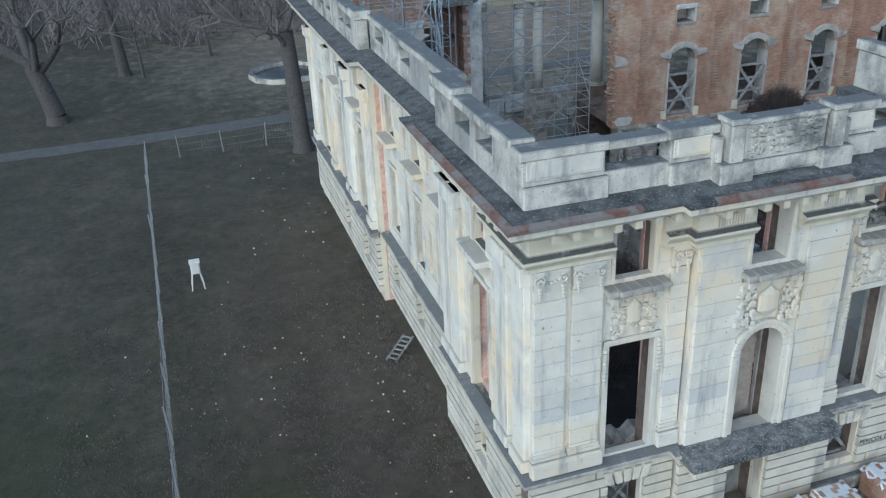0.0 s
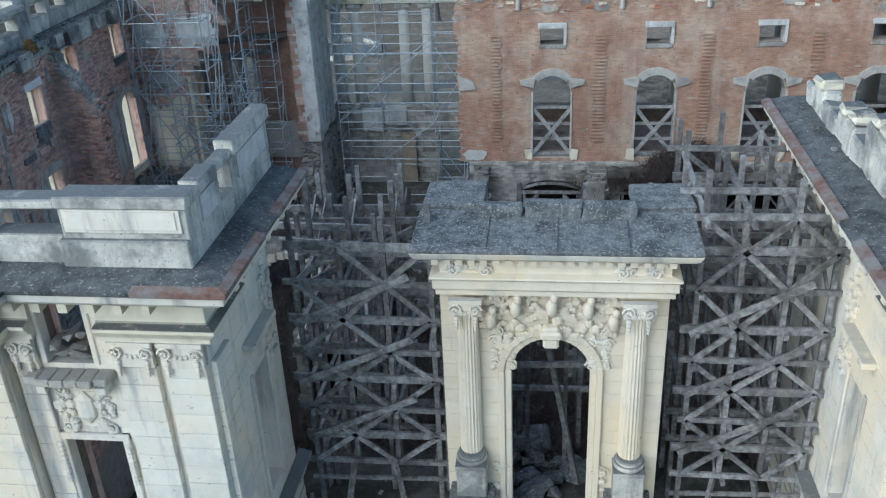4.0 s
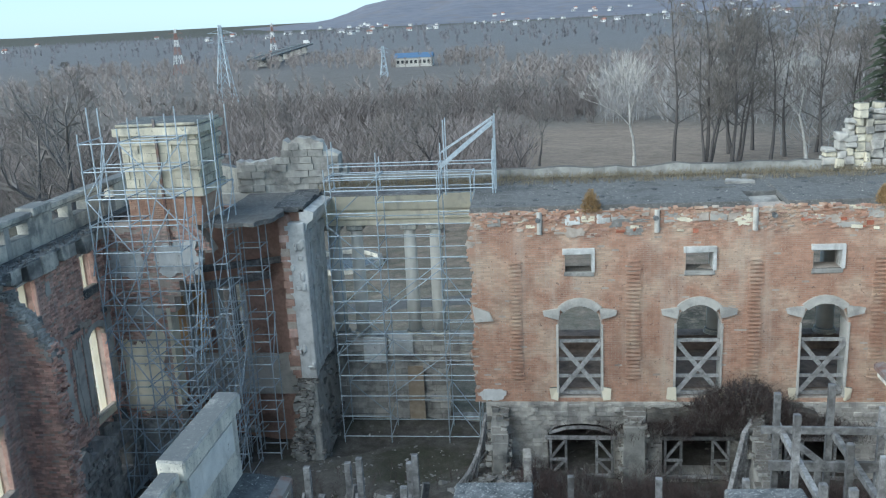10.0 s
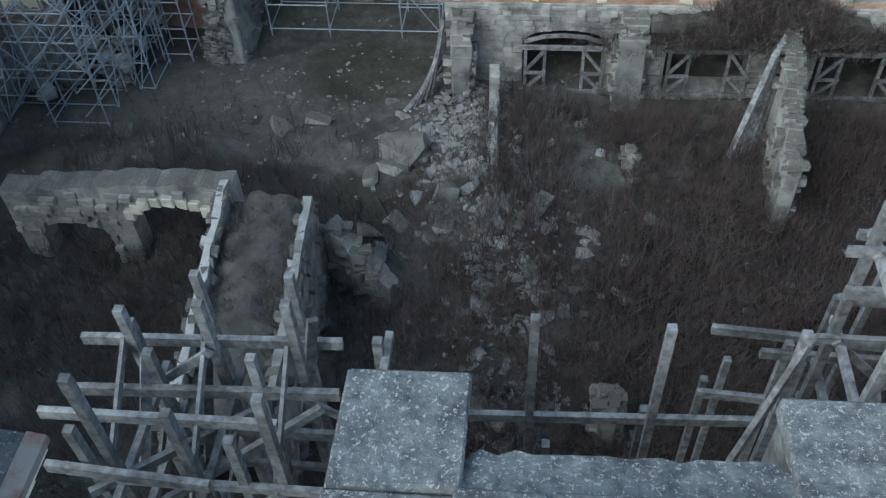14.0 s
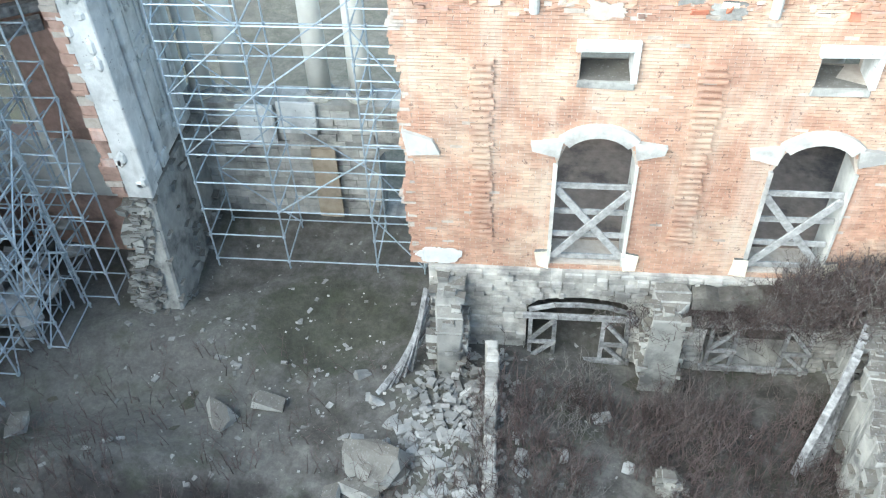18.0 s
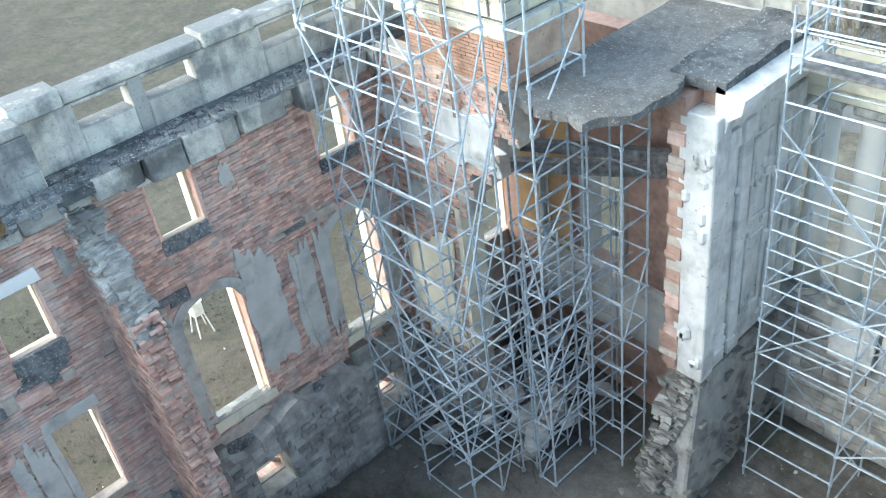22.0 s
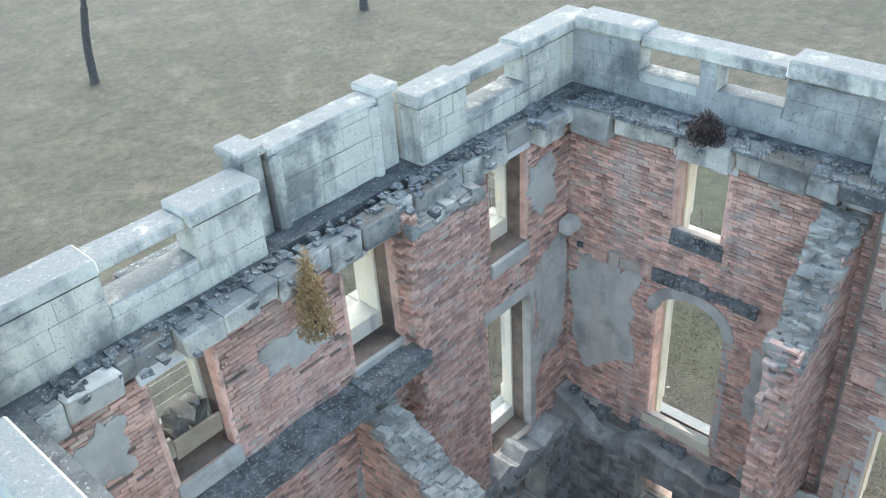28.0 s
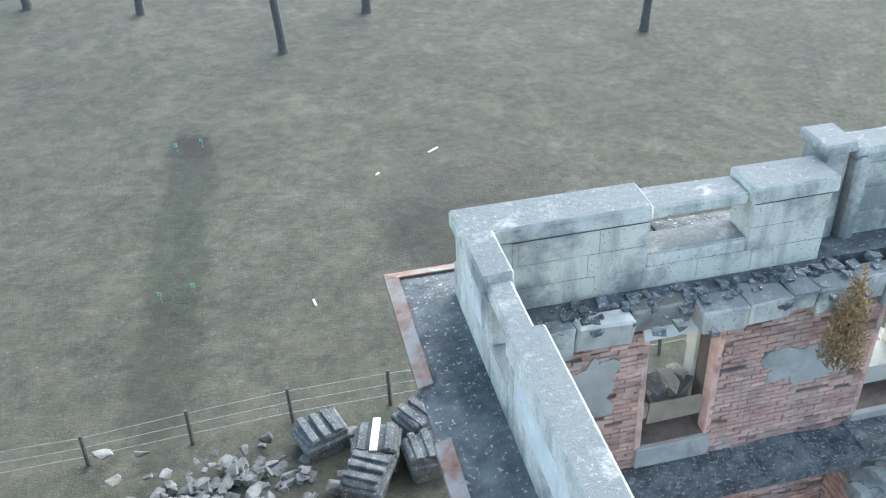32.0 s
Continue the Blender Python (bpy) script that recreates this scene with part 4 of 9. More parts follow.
    # window surrounds, hoods and carved panels
    for (c, w, z0, z1, r), (c2, w2, za, zb, _) in zip(S_MAIN, S_ATTIC):
        y = PJ if r else F
        if not r:
            put(frame_(Build(), c, w, z0, z1, y, 0.07, 0.17, False), flip, "window_frame", "stone", wl_, "moulded stone window surround", bevel=0.02)
            put(carving(c, z1 + 0.15, 8.25, w * 0.98, y - 0.03, int(c * 7)), flip, "relief_carving", "stone", wl_, "carved shield and scroll panel over a window")
            b = Build()
            for k in range(9):
                for s in (-1, 1):
                    blob(b, (c + s * (w / 2 + 0.13), y - 0.09, z1 - 0.1 - 0.12 * k), (0.08, 0.06, 0.08))
            put(b, flip, "garland", "stone", wl_)
        else:
            put(arch_ring(c, w / 2, z1 - r, 3.2, y, 0.1, 0.16), flip, "arch_surround", "stone", wl_, "moulded arch surround", bevel=0.015)
            put(arch_ring(c, w / 2 + 0.16, z1 - r, 3.2, y, 0.16, 0.13), flip, "arch_surround", "stone", wl_, bevel=0.015)
            put(carving(c, z1 + 0.1, 8.05, w * 1.45, y - 0.1, 77), flip, "relief_carving", "stone", wl_, "carved shield and scrolls over an arch")
        put(frame_(Build(), c2, w2, za, zb, y, 0.05, 0.12, False), flip, "window_frame", "stone", wl_, bevel=0.015)
        hood = Build()
        for q in range(6):
            hood.box(c2 - 0.86 + 0.285 * q, c2 - 0.57 + 0.285 * q, y - 0.5 + random.uniform(0.0, 0.03) + (0.06 if q in (0, 5) else 0), y, za - 0.27, za - 0.1, 0.006)
        hood.box(c2 - 0.7, c2 + 0.7, y - 0.36, y, za - 0.36, za - 0.27)
        put(hood, flip, "hood_ledge", "hoodstone", wl_, "mossy projecting ledge under an attic window", bevel=0.03)
        b = Build()
        for s in (-1, 1):
            b.box(c2 + s * 0.62 - 0.1, c2 + s * 0.62 + 0.1, y - 0.3, y, za - 0.55, za - 0.36)
        put(b, flip, "bracket", "stone", wl_, bevel=0.02)
    # ledge over the plinth and the balcony slab
    led = ((0, 2.96), (0.2, 2.96), (0.34, 3.04), (0.36, 3.16), (0, 3.235))
    put(Build().run(led, ((7.3, 24.2), (7.3, 17.2), (11.55, 17.2), (11.55, 16.9), (16.0, 16.9), (16.0, 17.2), (XE, 17.2), (XE, 21.4))), flip, "ledge", "parapet", wl_, "mossy stone ledge above the plinth", bevel=0.02)
    put(Build().box(11.4, 16.1, 16.0, 16.92, 2.93, 3.26, 0.02), flip, "balcony_slab", "slab", wl_, "dark mossy balcony slab", bevel=0.03)
    for x in (11.95, 12.75, 14.7, 15.5):
        put(Build().box(x - 0.16, x + 0.16, 16.25, 16.9, 2.5, 2.93).box(x - 0.12, x + 0.12, 16.5, 16.9, 2.2, 2.5), flip, "console", "plinth", wl_, "carved console under the balcony", bevel=0.05)
    return wl_


front_pavilion(False)
front_pavilion(True)

# sides of the front pavilions that face the court
CY = {False: 21.1, True: 26.0}          # how far they stand
for flip in (False, True):
    w_ = thing("wall_court_" + ("east" if flip else "west"), "pale limestone side of the front pavilion", "wall", kind="structure")
    tp = rag(10.45, 0.0, 1, 1)
    put(wall("y", XE - 0.7, XE, 17.9, CY[flip], -0.4, 10.45, E_HOLES), flip, "wall_core", "stone", w_)
    masonry("y", XE, 1, 17.21, CY[flip], 3.25, 10.3, 0.43, 0.95, 0.004, 0.006, "ashlar", w_, "stone_block", E_HOLES, miss=0, ragged=0.004, near=(17, 27, 3, 11), **(dict(flip=CX) if flip else {}))
    masonry("y", XE, 1, 17.1, CY[flip], 0.32, 2.96, 0.33, 5.0, 0.055, 0.14, "plinth", w_, "rusticated_block", (), miss=0, ragged=0.012, near=(17, 27, 0, 3), **(dict(flip=CX) if flip else {}))
    put(courses(Build(), XE, XE + 0.13, 17.25, 18.05, 3.6, 8.75), flip, "pilaster", "ashlar", w_, bevel=0.012)
    b = Build()
    for s in (-1, 1):
        b.box(XE, XE + 0.07, 19.6 + s * 0.55 - 0.08, 19.6 + s * 0.55 + 0.08, 3.6, 7.15)
    b.box(XE, XE + 0.3, 18.85, 20.4, 7.9, 8.05)
    put(b, flip, "window_frame", "stone", w_, bevel=0.02)
    b, rng = Build(), random.Random(5)
    for _ in range(60):
        blob(b, (XE + 0.03, rng.uniform(20.3, 20.95), rng.uniform(6.6, 9.9)), (0.07, rng.uniform(0.06, 0.14), rng.uniform(0.06, 0.14)))
    put(b, flip, "relief_carving", "stone", w_, "tall carved trophy panel")
    # cornice, roof edge and parapet of the whole pavilion
    cor = thing("cornice_" + ("east" if flip else "west"), "heavy limestone cornice with a mossy lead-grey top", "cornice", kind="structure")
    path = [(7.3, 47.4), (7.3, 33.6), (7.75, 33.6), (7.75, 24.2), (7.3, 24.2), (7.3, 17.2), (11.55, 17.2), (11.55, 16.9), (16.0, 16.9), (16.0, 17.2), (XE, 17.2), (XE, CY[flip] + 0.8)]
    put(Build().run(((-0.02, 10.2), (0.22, 10.24), (0.28, 10.36), (0.72, 10.42), (0.8, 10.5), (0.9, 10.56), (0.92, 10.72), (-0.02, 10.74)), path), flip, "cornice_moulding", "stone", cor, bevel=0.012)
    put(Build().run(((-0.75, 10.73), (0.95, 10.73), (0.96, 10.81), (0.4, 10.92), (-0.75, 10.96)), path), flip, "roof_edge", "darkslab", cor, "dark mossy roof edge")
    me = None
    for (x0, y0), (x1, y1) in zip(path, path[1:]):
        L = math.hypot(x1 - x0, y1 - y0)
        dx, dy = (x1 - x0) / L, (y1 - y0) / L
        for k in range(int(L / 0.52)):
            if me is None:
                t = Build().box(-0.09, 0.09, -0.42, 0.02, 10.24, 10.44)
                me = bpy.data.meshes.new("bracket")
                me.from_pydata(t.v, [], t.f)
                me.materials.append(M["cream"])
            ox, oy = x0 + dx * (k + 0.5) * 0.52 + dy * 0.3, y0 + dy * (k + 0.5) * 0.52 - dx * 0.3
            ob = new("bracket", me)
            ob.parent = cor
            rz = math.degrees(math.atan2(dy, dx))
            ob.matrix_basis = pose(2 * CX - ox, oy, 0, 0, 0, 180 - rz + 180) if flip else pose(ox, oy, 0, 0, 0, rz)
    for p in (((7.3, 24.2), (7.3, 17.2), (9.6, 17.2)), ((11.3, 16.9), (15.0, 16.9)), ((19.3, 17.2), (XE, 17.2), (XE, 18.6)), ((XE, 19.5), (XE, CY[flip] + 0.8))):
        put(Build().run(((0.94, 10.74), (0.985, 10.74), (0.985, 10.84), (0.8, 10.89), (0.8, 10.86), (0.94, 10.82)), p), flip, "drip_edge", "rust", cor, "rusted sheet-metal drip edge")
    par = thing("parapet_" + ("east" if flip else "west"), "weathered stone attic parapet stained black with open slots", "parapet", kind="structure")
    def pw(axis, f0, f1, u0, u1, z0, z1, holes=(), mat="parapet", nm="parapet_wall", label=""):
        put(wall(axis, f0, f1, u0, u1, z0, z1, holes), flip, nm, mat, par, label, bevel=0.025)
    def cope(x0, x1, y0, y1, z0, z1):
        put(Build().box(x0, x1, y0, y1, z0, z1, 0.012), flip, "coping", "parapet", par, bevel=0.03)
    pw("x", 17.12, 17.62, 7.02, 11.9, 10.9, 12.02, [(9.88, 1.66, 11.5, 12.02, 0)])
    pw("x", 17.12, 17.62, 15.28, 20.2, 10.9, 12.02, [(17.1, 1.4, 11.5, 12.02, 0)])
    cope(6.94, 9.12, 17.05, 17.68, 12.02, 12.26); cope(9.12, 10.62, 17.1, 17.6, 12.0, 12.2); cope(10.62, 11.95, 17.05, 17.68, 12.02, 12.26)
    cope(15.22, 16.45, 17.05, 17.68, 12.02, 12.26); cope(16.45, 17.78, 17.1, 17.6, 12.0, 12.18); cope(17.78, 20.26, 17.05, 17.68, 12.02, 12.26)
    for x0, x1 in ((7.0, 9.1), (10.66, 11.9), (15.3, 16.42), (17.76, 20.2)):
        put(Build().box(x0, x1, 16.98, 17.12, 10.9, 11.45), flip, "plinth_block", "parapet", par, bevel=0.03)
        put(Build().box(x0 + 0.12, x1 - 0.12, 17.08, 17.13, 11.56, 12.04).box(x0 + 0.2, x1 - 0.2, 17.06, 17.12, 11.62, 11.98), flip, "panel", "stone", par, "pale recessed panel", bevel=0.01)
    for x0 in (11.92, 14.7):
        put(Build().box(x0 + 0.08, x0 + 0.46, 16.66, 17.18, 10.9, 12.34).box(x0 + 0.02, x0 + 0.52, 16.6, 17.24, 12.3, 12.45), flip, "pier", "parapet", par, bevel=0.03)
        put(Build().box(x0 - 0.2, x0 + 0.7, 16.55, 16.9, 10.9, 11.4), flip, "plinth_block", "parapet", par, bevel=0.03)
        for s in (-1, 1):
            xx = x0 + 0.27 + s * 0.36
            put(Build().box(xx - 0.1, xx + 0.1, 16.8, 17.3, 10.9, 12.2 - 0.2 * (s == (1 if x0 > 13 else -1)), 0.02), flip, "scroll_buttress", "parapet", par, bevel=0.05)
    put(Build().box(12.46, 14.7, 16.8, 17.2, 10.9, 12.24).box(12.46, 14.7, 16.72, 16.85, 11.0, 11.35).box(12.44, 14.72, 16.75, 17.22, 12.22, 12.35), flip, "relief_panel", "parapet", par, bevel=0.02)
    put(carving(13.58, 11.38, 12.24, 2.1, 16.8, 31, False), flip, "relief_carving", "parapet", par, "crusted trophy relief, half eaten away")
    kf, kn = (dict(flip=CX) if flip else {}), dict(near=(7.0, 34.0, 10.9, 12.3))
    masonry("x", 17.62, 1, 7.5, 11.9, 10.95, 12.0, 0.35, 0.85, 0.007, 0.014, "parapet", par, "parapet_block", [(9.88, 1.66, 11.5, 12.02, 0)], miss=0, ragged=0.01, **kf, **kn)
    masonry("x", 17.62, 1, 15.28, 19.6, 10.95, 12.0, 0.35, 0.85, 0.007, 0.014, "parapet", par, "parapet_block", [(17.1, 1.4, 11.5, 12.02, 0)], miss=0, ragged=0.01, **kf, **kn)
    masonry("x", 17.2, 1, 12.46, 14.7, 10.95, 12.15, 0.38, 0.8, 0.007, 0.014, "parapet", par, "parapet_block", (), miss=0, ragged=0.01, **kf, **kn)
    masonry("y", 7.5, 1, 17.62, 23.7, 10.95, 12.05, 0.38, 0.85, 0.007, 0.014, "parapetd", par, "parapet_block", [(19.73, 1.25, 11.52, 12.1, 0), (21.33, 1.25, 11.52, 12.1, 0)], miss=0, ragged=0.01, **kf, **kn)
    masonry("y", 8.0, 1, 23.7, 33.6, 10.95, 12.0, 0.38, 0.85, 0.007, 0.014, "parapetd", par, "parapet_block", [(25.25, 1.3, 11.5, 11.95, 0), (28.68, 1.3, 11.5, 11.95, 0), (32.2, 1.35, 11.5, 11.95, 0)], miss=0, ragged=0.01, **kf, **kn)
    # side parapets
    pw("y", 7.05, 7.5, 17.62, 23.7, 10.9, 12.1, [(19.73, 1.25, 11.52, 12.1, 0), (21.33, 1.25, 11.52, 12.1, 0)])
    cope(6.95, 7.6, 17.7, 19.15, 12.1, 12.36); cope(7.0, 7.55, 19.15, 21.95, 12.02, 12.26); cope(6.95, 7.62, 21.95, 23.75, 12.1, 12.42)
    pw("y", 7.55, 8.0, 23.7, 33.6, 10.9, 12.05, [(25.25, 1.3, 11.5, 11.95, 0), (28.68, 1.3, 11.5, 11.95, 0), (32.2, 1.35, 11.5, 11.95, 0)])
    cope(7.48, 8.06, 23.75, 33.55, 12.05, 12.26)
    pw("y", 7.05, 7.5, 33.6, 46.8, 10.9, 12.05, [(35.2, 1.1, 11.5, 11.95, 0), (36.6, 1.1, 11.5, 11.95, 0), (39.3, 1.1, 11.5, 11.95, 0), (40.7, 1.1, 11.5, 11.95, 0), (43.0, 1.1, 11.5, 11.95, 0)])
    cope(6.95, 7.62, 33.5, 34.5, 12.05, 12.4); cope(7.0, 7.55, 34.5, 37.4, 12.05, 12.26); cope(6.95, 7.62, 37.4, 38.6, 12.05, 12.36); cope(7.0, 7.55, 38.6, 46.8, 12.05, 12.24)
    if flip:
        rg_ = random.Random(14)
        y = 17.7
        while y < 26.4:
            L = rg_.uniform(0.45, 1.1)
            h = rg_.choice((11.45, 11.95, 11.6, 12.0, 11.4))
            put(Build().box(19.6, 20.05, y, y + L - 0.03, 10.9, h, 0.05), flip, "parapet_stone", "parapet", par, bevel=0.06)
            if h > 11.5:
                put(Build().box(19.55, 20.1, y + 0.05, y + L - 0.1, h, h + 0.22, 0.06), flip, "parapet_stone", "cream", par, bevel=0.07)
            y += L
    else:
        pw("y", 19.9, 20.2, 17.62, CY[flip] + 0.8, 10.9, 12.05, [(19.1, 0.7, 11.45, 12.05, 0)])
        cope(19.86, 20.26, 17.7, 18.6, 12.05, 12.3); cope(19.9, 20.2, 18.6, 19.6, 12.02, 12.22); cope(19.86, 20.27, 19.6, CY[flip] + 0.9, 12.05, 12.36)
        put(Build().box(20.19, 20.23, 19.8, 21.6, 11.5, 12.0).box(20.19, 20.23, 17.75, 18.5, 11.5, 12.0), flip, "panel", "white", par, "clean white panel")

# west wing wall, its three stretches
ww = thing("wall_west", "long limestone and brick west wall with empty windows", "wall", kind="structure")
for (x0, x1, y0, y1, hs) in ((7.3, 7.95, 17.9, 24.2, W1_HOLES), (7.75, 8.4, 24.2, 33.6, W2_HOLES), (7.3, 7.95, 33.6, 47.4, W3_HOLES)):
    part("wall_core", wall("y", x1 - 0.14, x1, y0, y1, -0.4, 10.75, hs), "mortar", ww)
    part("outer_leaf", wall("y", x0 + 0.05, x0 + 0.26, y0, y1, -0.4, 10.75, [(c, w, z - (0.5 if z > 3 else 0.0), zt, r) for c, w, z, zt, r in hs]), "cream", ww, "stone leaf with splayed sills")
    part("backing", wall("y", x0 + 0.26, x1 - 0.142, y0, y1, -0.4, 10.75, embrasure(hs, 0.3, 0.1)), "brickd", ww, "brick backing")
    low = [(c, w, z - (0.5 if z > 3 else 0.0), zt, r) for c, w, z, zt, r in hs]
    masonry("y", x0 + 0.05, -1, y0, y1, 3.25, 10.3, 0.43, 0.95, 0.008, 0.05, "ashlar", ww, "stone_block", low, miss=0, ragged=0.004)
    masonry("y", x0 + 0.05, -1, y0, y1, 0.32, 2.96, 0.33, 5.0, 0.055, 0.2, "plinth", ww, "rusticated_block", [h for h in hs if h[3] < 3], miss=0, ragged=0.012)
    part("ledge", Build().run(((0, 2.96), (0.34, 3.0), (0.36, 3.16), (0, 3.24)), ((x0, y1), (x0, y0))), "parapet", ww)
    b = Build()
    for c, w, z0, z1, r in hs:
        if z0 > 3 and w > 0.5:
            b.box(x0 - 0.06, x0 + 0.05, c - w / 2 - 0.15, c - w / 2, z0, z1).box(x0 - 0.06, x0 + 0.05, c + w / 2, c + w / 2 + 0.15, z0 - 0.5, z1).box(x0 - 0.06, x0 + 0.05, c - w / 2 - 0.15, c + w / 2 + 0.15, z1, z1 + 0.15)
            if z0 > 8:
                b.box(x0 - 0.42, x0 + 0.05, c - w / 2 - 0.35, c + w / 2 + 0.35, z0 - 0.75, z0 - 0.55)
    part("window_frame", b, "stone", ww, bevel=0.015)
for c, w, z0, z1, r in W1_HOLES + W2_HOLES + W3_HOLES:
    if z1 < 3 and w > 0.5:
        br = thing("window_brace", "grey timber cross brace wedged in a basement window", "brace", "window braces")
        xb = 8.05 if 24.2 < c < 33.6 else 7.6
        for a_, e_ in ((z0, z1), (z1, z0)):
            part("brace", Build().beam((xb + (0.06 if a_ > e_ else 0.0), c - w / 2, a_), (xb + (0.06 if a_ > e_ else 0.0), c + w / 2, e_), 0.05, 0.12), "greywood", br)
for y in (17.45, 18.6, 22.5, 23.4, 34.0, 37.4, 38.1, 41.6, 46.5):
    part("pilaster", Build().box(7.14, 7.36, y - 0.1, y + 0.7, 3.6, 9.3).box(7.05, 7.36, y - 0.17, y + 0.77, 3.24, 3.6).box(7.02, 7.36, y - 0.15, y + 0.75, 8.8, 9.3), "ashlar", ww, bevel=0.02)

# ---- inner brick faces ----
IN_S = thing("inner_wall_south", "crumbling red brick inside of the front wall", "brick wall", kind="structure")
IN_W = thing("inner_wall_west", "sooty dark red brick inside of the west wall with plaster scraps", "brick wall", kind="structure")
BR = (0.078, 0.26, 0.012)              # course, length, joint
masonry("x", 17.9, 1, 7.95, 19.35, 2.6, 10.5, BR[0], BR[1], BR[2], 0.03, "brickd", IN_S, "brick", embrasure(S_HOLES), miss=0.05, ragged=0.018, near=(13.6, 19.4, 8.2, 10.4))
for x, y0, y1, hs, nr in ((7.95, 17.95, 24.0, W1_HOLES, None), (8.4, 24.2, 33.6, W2_HOLES, (25.9, 31.5, 6.6, 8.4)), (7.95, 33.6, 41.0, W3_HOLES, None)):
    masonry("y", x, 1, y0, y1, 2.6, 10.5, BR[0], BR[1], BR[2], 0.03, "brickd", IN_W, "brick", hs, miss=0.06, ragged=0.02, near=nr)
# grey stone belts inside: basement wall and the cornice's tail
for nm, b in (("basement_face", wall("y", 8.0, 8.5, 18.0, 41.0, -0.4, 2.9, [(20.8, 0.95, 1.2, 2.3, 0), (25.3, 0.85, 1.3, 2.2, 0), (28.7, 0.85, 1.3, 2.2, 0), (32.15, 0.85, 1.3, 2.2, 0), (35.7, 0.95, 1.2, 2.3, 0), (39.5, 0.95, 1.2, 2.3, 0)], top=rag(3.1, 0.5, 0.7, 2), step=0.4)),
              ("basement_face", wall("x", 17.9, 18.5, 8.0, 19.35, -0.4, 2.9, [S_BASE[0], S_BASE[1]], top=rag(3.0, 0.5, 0.7, 9), step=0.4))):
    part(nm, b, "burnt", IN_W if b.v[0][0] < 8.6 and b.v[-1][1] > 30 else IN_S, "sooty rubble basement wall")
B_W = [(20.8, 0.95, 1.2, 2.3, 0), (25.3, 0.85, 1.3, 2.2, 0), (28.7, 0.85, 1.3, 2.2, 0), (32.15, 0.85, 1.3, 2.2, 0), (35.7, 0.95, 1.2, 2.3, 0), (39.5, 0.95, 1.2, 2.3, 0)]
masonry("y", 8.5, 1, 18.5, 40.9, 0.0, 2.9, 0.19, 0.33, 0.035, 0.05, "burnt", IN_W, "rubble_stone", B_W, miss=0.3, ragged=0.05)
masonry("x", 18.5, 1, 8.5, 19.3, 0.0, 2.8, 0.19, 0.33, 0.035, 0.05, "burnt", IN_S, "rubble_stone", [S_BASE[0], S_BASE[1]], miss=0.18, ragged=0.05)


def coping_stones(parent, axis, face, out, u0, u1, z0, z1, depth, seed):
    """Uneven grey stone ends of the cornice that show inside."""
    rng = random.Random(seed)
    u = u0
    while u < u1:
        L = rng.uniform(0.35, 0.9)
        e = min(u + L, u1)
        d = depth * rng.uniform(0.55, 1.3)
        lo, hi = sorted((face, face + out * d))
        zl = z0 + rng.uniform(-0.1, 0.15)
        b = Build()
        b.box(*((u + 0.01, e - 0.01, lo, hi) if axis == "x" else (lo, hi, u + 0.01, e - 0.01)), zl, z1 + rng.uniform(-0.04, 0.05), 0.03)
        part("cornice_stone", b, "plaster" if rng.random() < 0.1 else "parapet" if rng.random() < 0.6 else "rubble", parent, bevel=0.03)
        u = e


coping_stones(IN_S, "x", 17.85, 1, 8.2, 19.3, 10.5, 10.95, 0.38, 1)
coping_stones(IN_W, "y", 7.9, 1, 18.2, 24.0, 10.45, 10.95, 0.42, 2)
coping_stones(IN_W, "y", 8.3, 1, 24.2, 33.6, 10.45, 10.95, 0.3, 3)
coping_stones(IN_W, "y", 7.9, 1, 33.7, 40.8, 10.4, 10.95, 0.5, 4)
part("roof_edge", Build().box(8.0, 8.35, 18.2, 24.0, 10.9, 10.97, 0.02).box(8.0, 8.6, 24.2, 33.6, 10.9, 10.98, 0.02).box(8.0, 8.4, 33.6, 40.5, 10.9, 10.97, 0.02), "slab", IN_W)
# white lintels, pale reveals and sills
for par_, axis, f, out, hs in ((IN_S, "x", 17.9, 1, embrasure(S_HOLES)), (IN_W, "y", 7.95, 1, W1_HOLES + W3_HOLES[:5]), (IN_W, "y", 8.4, 1, W2_HOLES)):
    for c, w, z0, z1, r in hs:
        if z1 < 3:
            continue
        rng = random.Random(int(c * 100 + z0))
        lo, hi = sorted((f + out * 0.02, f + out * 0.05))
        def slab_(u0, u1, za, zb, mat, nm, d=0.02):
            l2, h2 = sorted((f - out * 0.16, f + out * (0.035 + d)))
            part(nm, Build().box(*((u0, u1, l2, h2) if axis == "x" else (l2, h2, u0, u1)), za, zb, 0.03), mat, par_, bevel=0.015)
        if w > 0.5:
            if z0 > 8:
                slab_(c - w / 2 - 0.12, c + w / 2 + 0.12, z1, z1 + 0.26, "whitep", "lintel")
                slab_(c - w / 2 - 0.05, c + w / 2 + 0.05, z0 - 0.35, z0 - 0.02, "plaster" if axis == "x" else "slab", "sill", 0.05)
            elif r == 0:
                slab_(c - w / 2 - 0.15, c + w / 2 + 0.15, z1, z1 + 0.28, "plaster", "lintel")
                slab_(c - w / 2 - 0.1, c + w / 2 + 0.1, z0 - 0.25, z0, "mortar", "sill", 0.04)
            else:
                slab_(c - w / 2 - 0.1, c + w / 2 + 0.1, z0 - 0.3, z0, "cream", "sill", 0.04)
            lit = rng.choice((-1, 1))
            for s in (-1, 1):
                slab_(*sorted((c + s * (w / 2 - 0.015), c + s * (w / 2 + (0.05 if z0 > 8 or s == lit else 0.16) + 0.04 * rng.random()))), z0, z1 - r, "brickd" if z0 > 8 or s == lit else "plaster", "reveal", 0.006)


